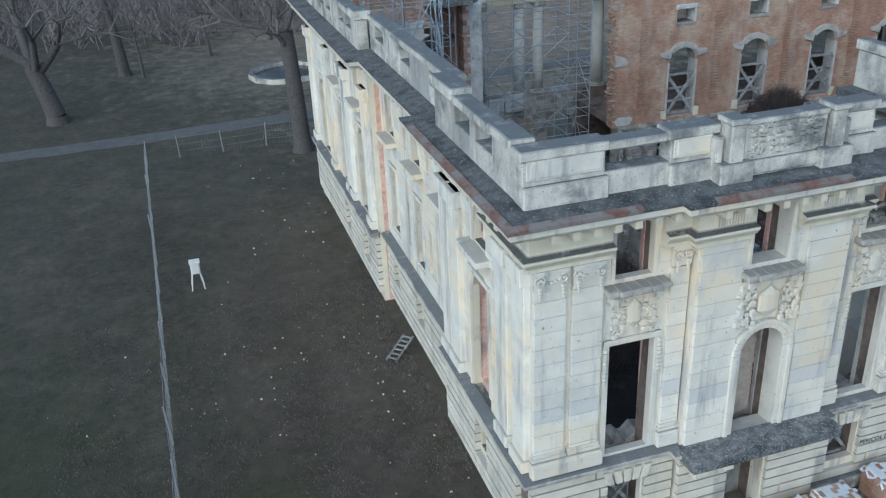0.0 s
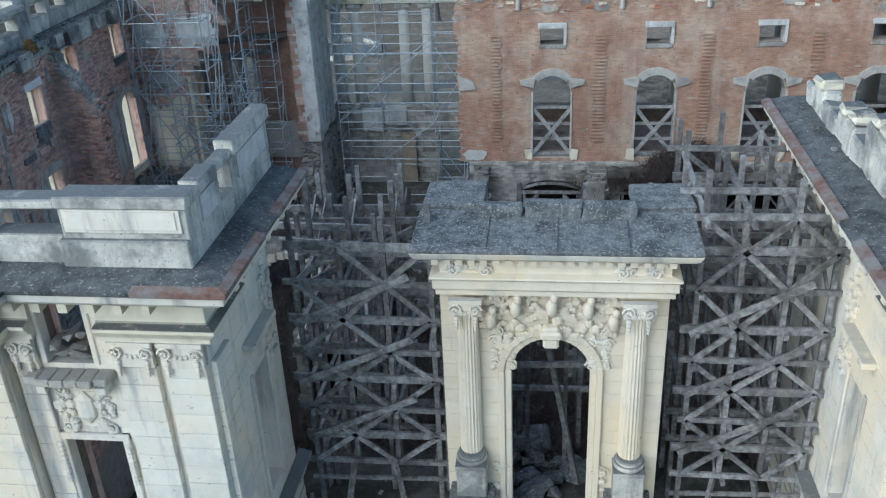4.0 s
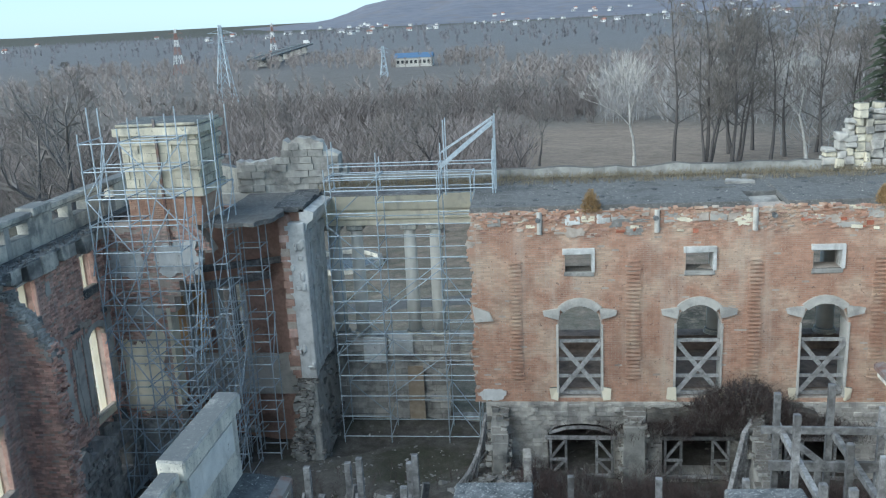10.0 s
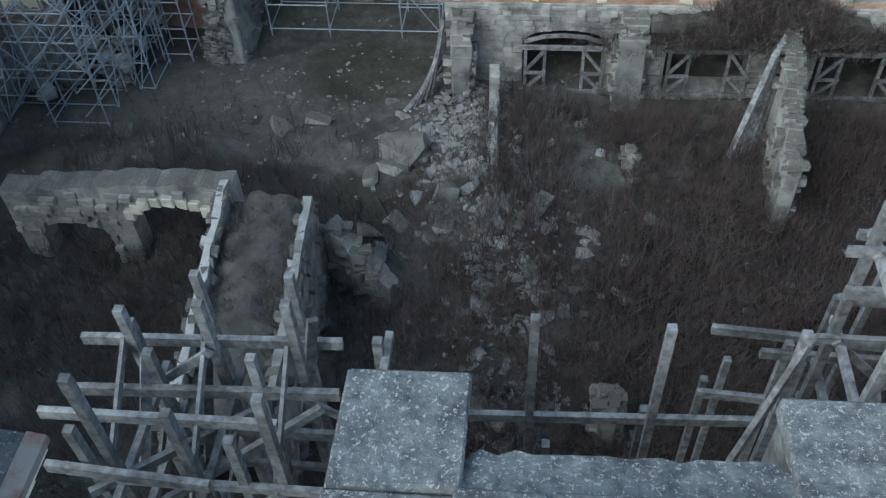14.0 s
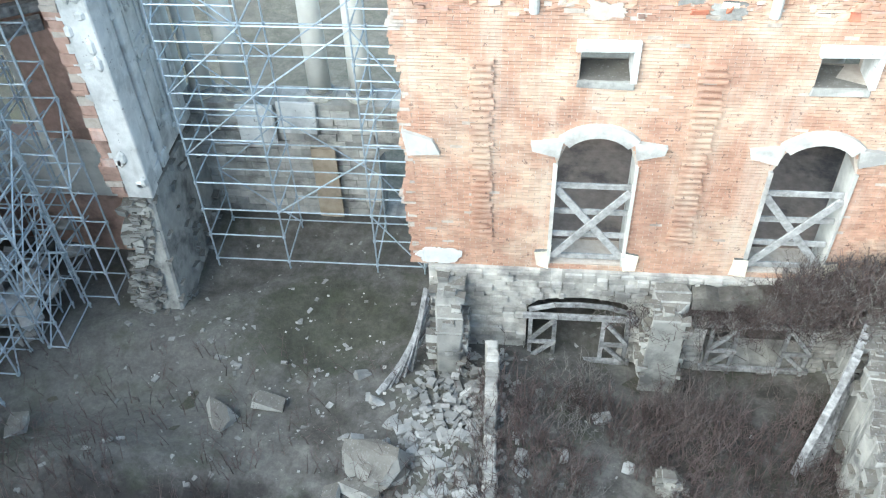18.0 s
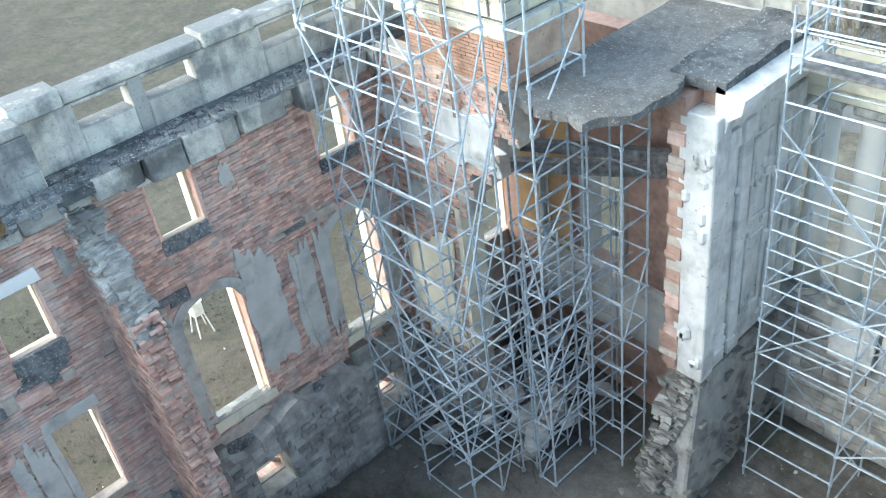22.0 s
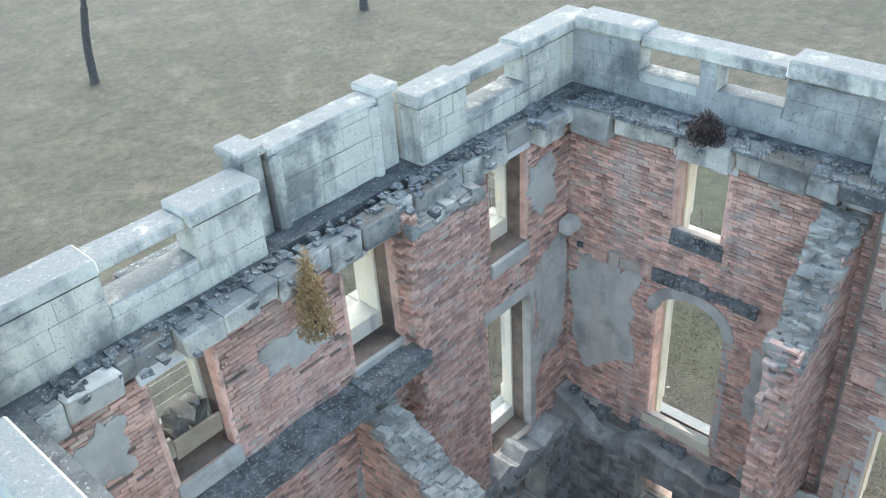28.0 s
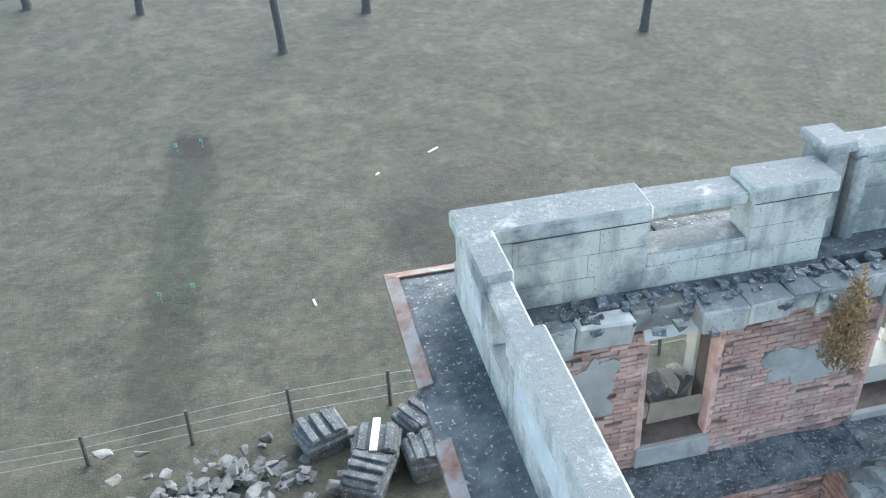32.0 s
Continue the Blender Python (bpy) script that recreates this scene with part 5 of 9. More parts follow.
def plaster_patch(parent, axis, f, out, u, z, w, h, mat, seed):
    """A ragged remnant of plaster on a brick face."""
    n, b = 72, Build()
    ring = []
    for k in range(n):
        a = 2 * math.pi * k / n
        q = max(abs(math.cos(a)), abs(math.sin(a)))
        e = noise.fractal(Vector((1.6 * math.cos(a), 1.6 * math.sin(a), seed * 1.7)), 0.8, 2.0, 5)
        s = max(0.35, 0.95 + 0.38 * e) / q ** 0.75
        ring.append((u + 0.5 * w * s * math.cos(a), z + 0.5 * h * s * math.sin(a)))
    for d in (0.0, 0.04):
        b.v += [((p, f + out * d, q) if axis == "x" else (f + out * d, p, q)) for p, q in ring]
    b.f = [tuple(range(n)), tuple(range(2 * n - 1, n - 1, -1))] + [(k, (k + 1) % n, n + (k + 1) % n, n + k) for k in range(n)]
    part("plaster_remnant", b, mat, parent)


for a in (("x", 17.92, 1, 8.6, 6.2, 1.2, 3.0, "plaster", 1), ("x", 17.92, 1, 11.9, 6.0, 0.9, 2.6, "plaster", 2), ("x", 17.92, 1, 8.9, 9.3, 0.9, 1.2, "plaster", 3), ("x", 17.92, 1, 15.3, 9.4, 1.3, 0.7, "plaster", 4), ("x", 17.92, 1, 18.6, 9.6, 0.8, 0.9, "plaster", 5)):
    plaster_patch(IN_S, *a)
for a in (("y", 7.97, 1, 18.9, 6.0, 1.8, 3.1, "plaster", 6), ("y", 7.97, 1, 22.7, 5.8, 0.8, 2.0, "plaster", 7), ("y", 7.97, 1, 37.0, 5.8, 0.9, 2.6, "plaster", 8), ("y", 7.97, 1, 37.9, 5.6, 0.4, 2.6, "plaster", 9), ("y", 7.97, 1, 36.9, 9.6, 0.3, 0.5, "plaster", 10),
          ("y", 8.42, 1, 26.1, 5.0, 0.3, 2.0, "plaster", 11), ("y", 8.42, 1, 29.5, 5.0, 0.35, 2.6, "plaster", 12), ("y", 8.42, 1, 30.9, 5.4, 0.3, 1.8, "plaster", 13), ("y", 8.42, 1, 31.3, 5.2, 0.4, 2.6, "plaster", 14), ("y", 8.42, 1, 24.9, 4.0, 2.0, 0.7, "plaster", 15), ("y", 8.42, 1, 30.4, 9.2, 0.3, 0.8, "white", 16), ("y", 8.42, 1, 28.6, 7.9, 1.0, 0.5, "slab", 17), ("y", 8.42, 1, 32.1, 7.9, 1.0, 0.5, "slab", 18), ("y", 8.42, 1, 25.3, 7.9, 0.9, 0.4, "slab", 19)):
    plaster_patch(IN_W, *a)

pr = random.Random(52)
for q_ in range(16):
    y = pr.uniform(24.6, 33.2)
    plaster_patch(IN_W, "y", 8.415 + 0.0015 * q_, 1, y, 3.15 + 0.25 * pr.random(), pr.uniform(0.5, 1.5), pr.uniform(0.2, 0.55), pr.choice(("plaster", "palerub", "mortar")), 200 + q_)
for q_ in range(8):
    plaster_patch(IN_W, "y", 7.965 + 0.0015 * q_, 1, pr.choice((pr.uniform(18.6, 22.8), pr.uniform(34.5, 40.5))), 3.15 + 0.25 * pr.random(), pr.uniform(0.5, 1.3), pr.uniform(0.2, 0.55), pr.choice(("plaster", "palerub", "mortar")), 240 + q_)
for q_ in range(14):
    plaster_patch(IN_W, "y", 8.415 + 0.0013 * q_, 1, pr.choice((24.6, 26.7, 27.1, 27.9, 29.7, 30.2, 31.4, 33.3)) + pr.uniform(-0.15, 0.15), pr.uniform(4.4, 10.1), pr.uniform(0.12, 0.3), pr.uniform(0.3, 1.2), pr.choice(("mortar", "palerub")), 300 + q_)


for c, w, zt, r in ((20.95, 1.5, 7.2, 0.55), (35.7, 1.5, 7.2, 0.55), (39.6, 1.4, 7.2, 0.5)):
    b = Build()
    for k in range(14):
        q = []
        for o in (0.0, 0.24):
            for a in (math.pi * k / 14, math.pi * (k + 1) / 14):
                q.append((c + (w / 2 + o) * math.cos(a), zt - r + (r + o) * math.sin(a)))
        q = [q[0], q[2], q[3], q[1]]
        b.hexa([(7.9, y, z) for y, z in q] + [(8.02, y, z) for y, z in q])
    part("arch_band", b, "plaster", IN_W, "grey plaster band round an arched window")
# plastered panels beside the arched windows
for y0, y1, z0, z1 in ((36.5, 37.45, 4.4, 7.5), (37.9, 38.35, 4.2, 7.2), (38.5, 38.85, 4.0, 7.3), (34.55, 34.9, 4.2, 7.0), (40.35, 40.8, 4.0, 7.4)):
    plaster_patch(IN_W, "y", 7.99, 1, (y0 + y1) / 2, (z0 + z1) / 2, y1 - y0, z1 - z0, "plaster", int(y0 * 9))

# ---- cross walls standing off the brick faces ----
def stub(name, label, x0, x1, y0, y1, z0, topf, axis, mat="mortar", bmat="brickd"):
    """A broken cross wall whose end steps back towards the top."""
    t = thing(name, label, "brick wall", kind="structure")
    if axis == "x":
        part("wall_core", wall("x", y0, y1, x0, x1, z0, 10, (), top=topf, step=0.25), mat, t)
        for f, o in ((y0, -1), (y1, 1)):
            masonry("x", f, o, x0, x1, max(z0, 2.6), 10.4, BR[0], BR[1], BR[2], 0.03, bmat, t, "brick", (), top=topf, miss=0.05, ragged=0.018)
    else:
        part("wall_core", wall("y", x0, x1, y0, y1, z0, 10, (), top=topf, step=0.25), mat, t)
        for f, o in ((x0, -1), (x1, 1)):
            masonry("y", f, o, y0, y1, max(z0, 2.6), 10.4, BR[0], BR[1], BR[2], 0.03, bmat, t, "brick", (), top=topf, miss=0.05, ragged=0.018)
    b, rg = Build(), random.Random(int(x0 * 10 + y0))
    if axis == "x":                        # toothed end
        z = max(z0, 0.4)
        while z < topf(x1) + 0.3:
            y = y0 - 0.02
            while y < y1:
                L = rg.choice((0.13, 0.26))
                if rg.random() < 0.8:
                    b.box(x1 - 0.1, x1 + rg.choice((0.02, 0.05, 0.1, 0.17)), y + 0.006, min(y + L, y1 + 0.02) - 0.006, z, z + 0.068, 0.008)
                y += L
            z += 0.08
        part("toothing", b, bmat, t, kind="stuff")
        b = Build()
    a0, a1, c0, c1 = (x0, x1, y0, y1) if axis == "x" else (y0, y1, x0, x1)
    for _ in range(int((a1 - a0) * 160)):
        u, v = rg.uniform(a0, a1), rg.uniform(c0, c1)
        z = topf(u) + rg.uniform(-0.12, 0.05)
        x, y = (u, v) if axis == "x" else (v, u)
        r = rg.uniform(0.05, 0.13)
        b.box(x - r, x + r, y - r, y + r, z - r * 0.6, z + r * 0.5, r * 0.35)
    part("broken_crest", b, "palerub", t, kind="stuff")
    return t


def slope(u0, z0, u1, z1, amp, seed):
    return lambda u: z0 + (z1 - z0) * min(1, max(0, (u - u0) / (u1 - u0))) + amp * noise.fractal(Vector((u * 1.7, seed, 0)), 1.0, 2.0, 3)


stub("cross_wall", "toothed remains of a brick cross wall", 7.95, 9.75, 23.25, 23.8, -0.3, slope(8.5, 10.3, 9.75, 8.2, 0.3, 3), "x")
stub("cross_wall", "toothed remains of a brick cross wall", 7.95, 9.8, 33.5, 34.05, -0.3, slope(8.5, 10.35, 9.8, 8.4, 0.3, 4), "x")
stub("cross_wall", "broken brick cross wall behind the front", 13.8, 14.4, 17.95, 23.0, -0.3, slope(18.0, 7.4, 23.0, 4.6, 0.35, 5), "y")
stub("cross_wall", "brick pier bonded into the front wall", 11.35, 12.95, 17.95, 18.35, -0.3, slope(11.3, 10.5, 13, 10.5, 0.05, 6), "x")
fs = thing("floor_remnant", "dark slab remnant of the attic floor clinging to the front wall", "floor slab", kind="structure")
part("slab", wall("x", 17.93, 18.55, 14.4, 19.3, 7.6, 7.9, (), top=rag(7.9, 0.06, 1.0, 6), step=0.3), "slab", fs, "broken mossy concrete slab")
part("slab", wall("x", 17.93, 18.5, 12.9, 14.4, 7.65, 7.95, (), top=rag(7.95, 0.08, 1.5, 7), step=0.2), "slab", fs, "broken mossy concrete slab")
part("corbel", Build().box(7.98, 8.4, 17.95, 18.3, 7.9, 8.25, 0.05), "plaster", IN_W, "pale corbel stone in the corner", bevel=0.08)
# ragged dark floor ledges and scars along the west wall
rng = random.Random(31)
for x, y0, y1 in ((7.97, 18.2, 23.1), (8.42, 24.3, 33.4), (7.97, 34.2, 40.8)):
    u = y0
    while u < y1:
        L = rng.uniform(0.2, 0.7)
        if rng.random() < 0.8:
            part("floor_scar", Build().box(x, x + rng.uniform(0.05, 0.14), u, min(u + L, y1), 7.45 + rng.uniform(-0.12, 0.1), 7.62 + rng.uniform(-0.05, 0.12), 0.02), rng.choice(("slab", "mortar", "brickd")), IN_W)
        if rng.random() < 0.75:
            part("floor_scar", Build().box(x, x + rng.uniform(0.1, 0.3), u, min(u + L, y1), 2.75 + rng.uniform(-0.1, 0.1), 3.15 + rng.uniform(-0.15, 0.3), 0.05), "slab" if rng.random() < 0.5 else "rubble", IN_W)
        u += L
for y in (24.45, 26.4, 27.0, 29.6, 30.75, 31.2, 33.2):
    for zl, zh in ((3.4, 7.3), (7.8, 10.4)):
        if rng.random() < 0.8:
            hh_ = (zh - zl) * rng.uniform(0.5, 1)
            plaster_patch(IN_W, "y", 8.4, 1, y + 0.1, zl + hh_ / 2, rng.uniform(0.14, 0.32), hh_, rng.choice(("brickd", "plaster", "mortar", "palerub")), int(y * 31 + zl * 7))

# ---- the portal ----
po = thing("portal", "free-standing pale limestone arch with fluted columns and a mossy top", "archway", kind="structure")
P_ARCH = [(26.56, 1.86, 0.3, 7.22, 0.93)]
part("wall_core", wall("x", 20.85, 21.3, 24.05, 29.1, 0.2, 9.3, P_ARCH), "clean", po)
part("backing", wall("x", 21.3, 22.3, 24.05, 29.1, 0.2, 9.3, [(26.54, 2.5, 0.2, 7.6, 1.25)]), "rubble", po, "rough rubble back of the arch")
masonry("x", 20.85, -1, 24.06, 29.09, 2.8, 8.3, 0.36, 0.8, 0.008, 0.012, "clean", po, "stone_block", P_ARCH, miss=0, ragged=0.004, near=(24, 29.2, 2.7, 8.4))
for x0, x1 in ((24.05, 24.8), (28.35, 29.1)):
    part("return_wall", Build().box(x0, x1, 22.3, 23.4, 0.2, 9.55), "rubble", po, bevel=0.03)
for o, t, oo in ((0.0, 0.16, 0.06), (0.16, 0.14, 0.12)):
    part("arch_surround", arch_ring(26.54, 0.9 + o, 6.28, 2.0, 20.85, oo, t, 18), "clean", po, bevel=0.015)
part("keystone", Build().box(26.36, 26.72, 20.55, 20.85, 7.05, 7.6).box(26.3, 26.78, 20.5, 20.85, 7.3, 7.5), "clean", po, bevel=0.05)
part("relief_carving", carving(26.56, 7.2, 8.4, 3.3, 20.78, 51, False), "clean", po, "crowded carved relief above the arch")
for x, zf in ((25.2, 7.75), (25.75, 8.05), (26.55, 8.1), (27.35, 8.05), (27.9, 7.75)):
    b = Build()
    blob(b, (x, 20.62, zf), (0.14, 0.16, 0.26), 8)
    blob(b, (x + 0.05, 20.56, zf + 0.27), (0.1, 0.11, 0.12), 8)
    part("relief_lump", b, "clean", po, "worn rounded boss of the relief", smooth=True)
part("relief_carving", carving(25.45, 6.3, 7.3, 0.5, 20.83, 52, False), "stone", po)
part("relief_carving", carving(27.63, 6.3, 7.3, 0.5, 20.83, 53, False), "stone", po)
for x in (25.33, 27.75):
    part("garland", carving(x, 2.0, 3.6, 0.2, 20.8, int(x), False), "stone", po)
for x in (24.67, 28.42):
    c = Build()
    c.lathe(x, 20.72, [(0.27, 4.05), (0.265, 5.5), (0.235, 8.05)], 40, 0.09)
    col = part("column", c, "clean", po, "fluted column stained grey low down")
    part("column_base", Build().lathe(x, 20.62, [(0.36, 3.82), (0.38, 3.88), (0.36, 3.94), (0.31, 3.97), (0.33, 4.02), (0.28, 4.06)], 24).box(x - 0.38, x + 0.38, 20.24, 20.9, 3.7, 3.82), "parapet", col, bevel=0.01)
    part("pedestal", Build().box(x - 0.36, x + 0.36, 20.28, 20.9, 2.85, 3.7), "parapet", po, bevel=0.03)
    part("plinth", Build().box(x - 0.55, x + 0.55, 20.05, 20.9, 2.6, 2.85), "slab", po, bevel=0.03)
    part("capital", capital(x - 0.33, x + 0.33, 20.4, 8.0, 8.42), "stone", col, "scroll capital")
    z = 0.0
    while z < 2.58:                       # eroded courses of the footing
        h = min(random.uniform(0.22, 0.46), 2.6 - z)
        cuts = [x - 0.62, x + random.uniform(-0.3, 0.25), x + 0.6]
        for q, (xa, xb) in enumerate(zip(cuts, cuts[1:])):
            if random.random() < 0.88:
                worn_ = random.uniform(-0.05, 0.2) * (1.3 - z / 2.6)
                part("stone_block", Build().box(xa + 0.01 + (worn_ * 0.5 if q == 0 else 0), xb - (worn_ * 0.5 if q else 0.0), 20.26 + worn_, 21.2, z, z + h - 0.02, 0.045), random.choice(("plinth", "hoodstone", "parapetd", "parapet")), po, bevel=0.05)
        z += h
    part("footing_core", Build().box(x - 0.52, x + 0.5, 20.55, 22.2, -0.1, 2.6, 0.03), "palerub", po, bevel=0.04)
part("entablature", Build().run(((-0.1, 8.42), (0.3, 8.42), (0.3, 8.55), (0.36, 8.6), (0.36, 8.82), (0.42, 8.86), (0.42, 8.9), (0.2, 8.94), (0.2, 9.22), (0.34, 9.3), (-0.1, 9.3)), ((24.3, 22.2), (24.3, 20.85), (28.88, 20.85), (28.88, 22.2))), "clean", po, bevel=0.012)
for x in (24.75, 28.4):
    part("relief_carving", carving(x, 8.95, 9.22, 1.0, 20.62, int(x * 3), False), "stone", po)
for k in range(20):
    part("bracket", Build().box(23.95 + k * 0.265, 24.1 + k * 0.265, 20.45, 20.7, 9.22, 9.34), "clean", po)
part("cornice_moulding", Build().run(((-0.1, 9.3), (0.4, 9.34), (0.5, 9.42), (0.56, 9.56), (-0.1, 9.58)), ((24.05, 23.4), (24.05, 20.85), (29.1, 20.85), (29.1, 23.4))), "stone", po, bevel=0.012)
part("roof_slab", Build().hexa([(23.5, 20.28, 9.56), (29.68, 20.28, 9.56), (29.68, 22.1, 9.56), (23.5, 22.1, 9.56), (23.5, 20.28, 9.66), (29.68, 20.28, 9.66), (29.66, 22.1, 9.8), (23.52, 22.1, 9.8)]), "slab", po, "mossy slab roof", bevel=0.03)
part("roof_slab", Build().box(23.55, 24.95, 22.11, 23.55, 9.57, 9.88, 0.03), "slab", po, "mossy slab roof", bevel=0.03)
part("roof_slab", Build().box(28.35, 29.68, 22.11, 23.5, 9.57, 9.88, 0.04), "slab", po, "mossy slab roof", bevel=0.03)
for k, (x0, x1) in enumerate(((24.9, 25.9), (25.9, 27.2), (27.2, 28.4))):
    part("curb_stone", Build().box(x0, x1 - 0.02, 21.72, 22.08, 9.7, 10.04 + 0.07 * (k == 1), 0.04), "slab", po, bevel=0.03)
rim = [(24.93 + 3.44 * k / 18, 22.66 + 0.03 * k / 6 + 0.1 * noise.noise(Vector((k * 0.8, 1, 0))) - (0.15 if k in (0, 18) else 0)) for k in range(19)]
b = Build()
for (xa, ya), (xb, yb) in zip(rim, rim[1:]):
    b.hexa([(xa, 22.09, 9.3), (xb, 22.09, 9.3), (xb, yb - 0.08, 9.3), (xa, ya - 0.08, 9.3), (xa, 22.09, 9.84), (xb, 22.09, 9.84), (xb, yb, 9.72), (xa, ya, 9.72)])
part("roof_slab", b, "slab", po, "rounded broken back edge of the mossy slab")
for x in (25.1, 26.6, 28.1):
    part("roof_seam", Build().box(x - 0.04, x + 0.04, 20.3, 22.2, 9.6, 9.7, 0.01).hexa([(x - 0.05, 20.3, 9.6), (x + 0.05, 20.3, 9.6), (x + 0.05, 22.2, 9.75), (x - 0.05, 22.2, 9.75), (x - 0.05, 20.3, 9.69), (x + 0.05, 20.3, 9.69), (x + 0.05, 22.2, 9.835), (x - 0.05, 22.2, 9.835)]), "slab", po)

# ---- north range ----
N_X = (26.4, 30.84, 35.38, 39.85)      # axes of the arched windows
N_HOLES = [(c, 1.68, 3.4, 7.17, 0.82) for c in N_X] + [(c - 0.02, 1.0, 8.5, 9.2, 0) for c in N_X]
N_BASE = [(c, 2.6, 0.05, 2.3, 0.4) for c in N_X]
nw = thing("wall_north", "tall orange-red brick wall with arched openings under a flat roof", "brick wall", kind="structure")
part("wall_core", wall("x", 41.7, 42.5, 22.5, 45.0, 3.15, 10.85, N_HOLES), "mortar", nw)
masonry("x", 41.7, -1, 22.42, 45.0, 3.2, 10.85, BR[0], BR[1], BR[2], 0.016, "brickw", nw, "brick", N_HOLES, miss=0.012, ragged=0.008, near=(27.4, 29.6, 4.4, 9))
part("basement_wall", wall("x", 41.6, 42.5, 22.7, 45.0, -0.3, 3.2, N_BASE), "palerub", nw, "grey rubble basement with blind arches", bevel=0.0)
masonry("x", 41.6, -1, 22.7, 45.0, -0.2, 3.15, 0.19, 0.34, 0.03, 0.06, "palerub", nw, "rubble_stone", N_BASE, miss=0.3, ragged=0.05)
for c in N_X:
    ring = Build()
    for k in range(14):
        a0, a1 = math.pi * (0.04 + 0.92 * k / 14), math.pi * (0.04 + 0.92 * (k + 1) / 14)
        p = [(c + rr * math.cos(a), 6.35 + rr * math.sin(a)) for rr, a in ((0.82, a0), (1.13, a0), (1.13, a1), (0.82, a1))]
        if 2 < k < 11:
            ring.hexa([(x, 41.58, z) for x, z in p] + [(x, 41.9, z) for x, z in p])
    for s in (-1, 1):
        q = [(c + s * u, z) for u, z in ((0.8, 6.62), (1.36, 6.78), (1.4, 6.98), (0.72, 7.08))]
        ring.hexa([(x, 41.575, z) for x, z in q] + [(x, 41.78, z) for x, z in q])
    part("arch_band", ring, "plaster", nw, "smooth grey plaster band round an arch")
    for s in (-1, 1):
        x0, x1 = sorted((c + s * 0.82, c + s * 0.9))
        part("reveal", Build().box(x0, x1, 41.62, 42.45, 3.4, 6.4, 0.02), "plaster", nw)
        x0, x1 = sorted((c + s * 0.84, c + s * 1.15))
        part("quoin", Build().box(x0, x1, 41.63, 41.8, 3.3, 3.8, 0.06), "cream", nw)
    cc = c - 0.02
    part("lintel", Build().box(cc - 0.6, cc + 0.6, 41.58, 41.95, 9.2, 9.42, 0.015), "white", nw, bevel=0.015)
    part("reveal", Build().box(cc + 0.48, cc + 0.6, 41.6, 42.3, 8.5, 9.2), "white", nw)
    part("sill", Build().box(cc - 0.55, cc + 0.55, 41.64, 42.45, 8.32, 8.5, 0.03), "rubble", nw, bevel=0.02)
    br = thing("window_brace", "grey timber cross brace wedged in an arched window", "brace", "arch braces")
    for k, z in enumerate((3.55, 4.25, 4.95, 5.7)):
        part("rail", Build().beam((c - 0.82, 41.8, z), (c + 0.82, 41.8, z), 0.06, 0.13), "greywood", br)
    part("brace", Build().beam((c - 0.8, 41.75, 5.65), (c + 0.8, 41.75, 3.6), 0.05, 0.17), "greywood", br)
    part("brace", Build().beam((c + 0.8, 41.7, 5.65), (c - 0.8, 41.7, 3.6), 0.05, 0.17), "greywood", br)
    br = thing("timber_centring", "grey timber shoring under a basement arch", "shoring", "basement shoring")
    for dx in (-1.2, -0.6, 0.6, 1.2):
        part("post", Build().beam((c + dx, 41.45, -0.1), (c + dx, 41.45, 1.8), 0.1, 0.1), "wood", br)
    part("rail", Build().beam((c - 1.4, 41.4, 1.8), (c + 1.4, 41.4, 1.8), 0.1, 0.14), "wood", br)
    part("sill_beam", Build().beam((c - 1.35, 41.4, 0.15), (c + 1.35, 41.4, 0.15), 0.1, 0.14), "wood", br)
    for k in range(4):                     # boards that follow the arch
        u0, u1 = -1.25 + 0.625 * k, -1.25 + 0.625 * (k + 1)
        zc = lambda u: 1.9 + 0.34 * math.sqrt(max(0.0, 1 - (u / 1.3) ** 2))
        part("arch_board", Build().beam((c + u0, 41.42, zc(u0)), (c + u1, 41.42, zc(u1)), 0.06, 0.12), "wood", br)
    for s_ in (-1, 1):
        part("brace", Build().beam((c + s_ * 1.2, 41.34, 0.95), (c + s_ * 0.6, 41.34, 1.75), 0.07, 0.1), "wood", br)
        part("brace", Build().beam((c + s_ * 1.2, 41.34, 0.25), (c + s_ * 0.6, 41.34, 0.9), 0.07, 0.1), "wood", br)
        part("rail", Build().beam((c + s_ * 1.25, 41.33, 0.9), (c + s_ * 0.55, 41.33, 0.9), 0.07, 0.1), "wood", br)
for x0, x1, m in ((25.9, 26.45, "white"), (26.5, 27.0, "cream"), (27.05, 27.55, "white"), (27.6, 28.1, "white"), (29.5, 30.0, "palerub"), (30.5, 31.1, "mortar"), (31.15, 31.75, "palerub"), (31.8, 32.3, "mortar"), (36.6, 37.2, "palerub"), (23.0, 23.5, "palerub")):
    part("cornice_block", Build().box(x0, x1, 41.63, 41.72, 10.36 + random.uniform(-0.04, 0.04), 10.68 + random.uniform(-0.03, 0.1), 0.025), m, nw, "pale dressed stone left in the cornice", bevel=0.02)
for x in (24.95, 29.25, 32.75):
    part("flue", Build().tube((x, 41.62, 10.0), (x, 41.62, 10.85), 0.1, n=10), "plaster", nw, "clay flue exposed in the wall head")
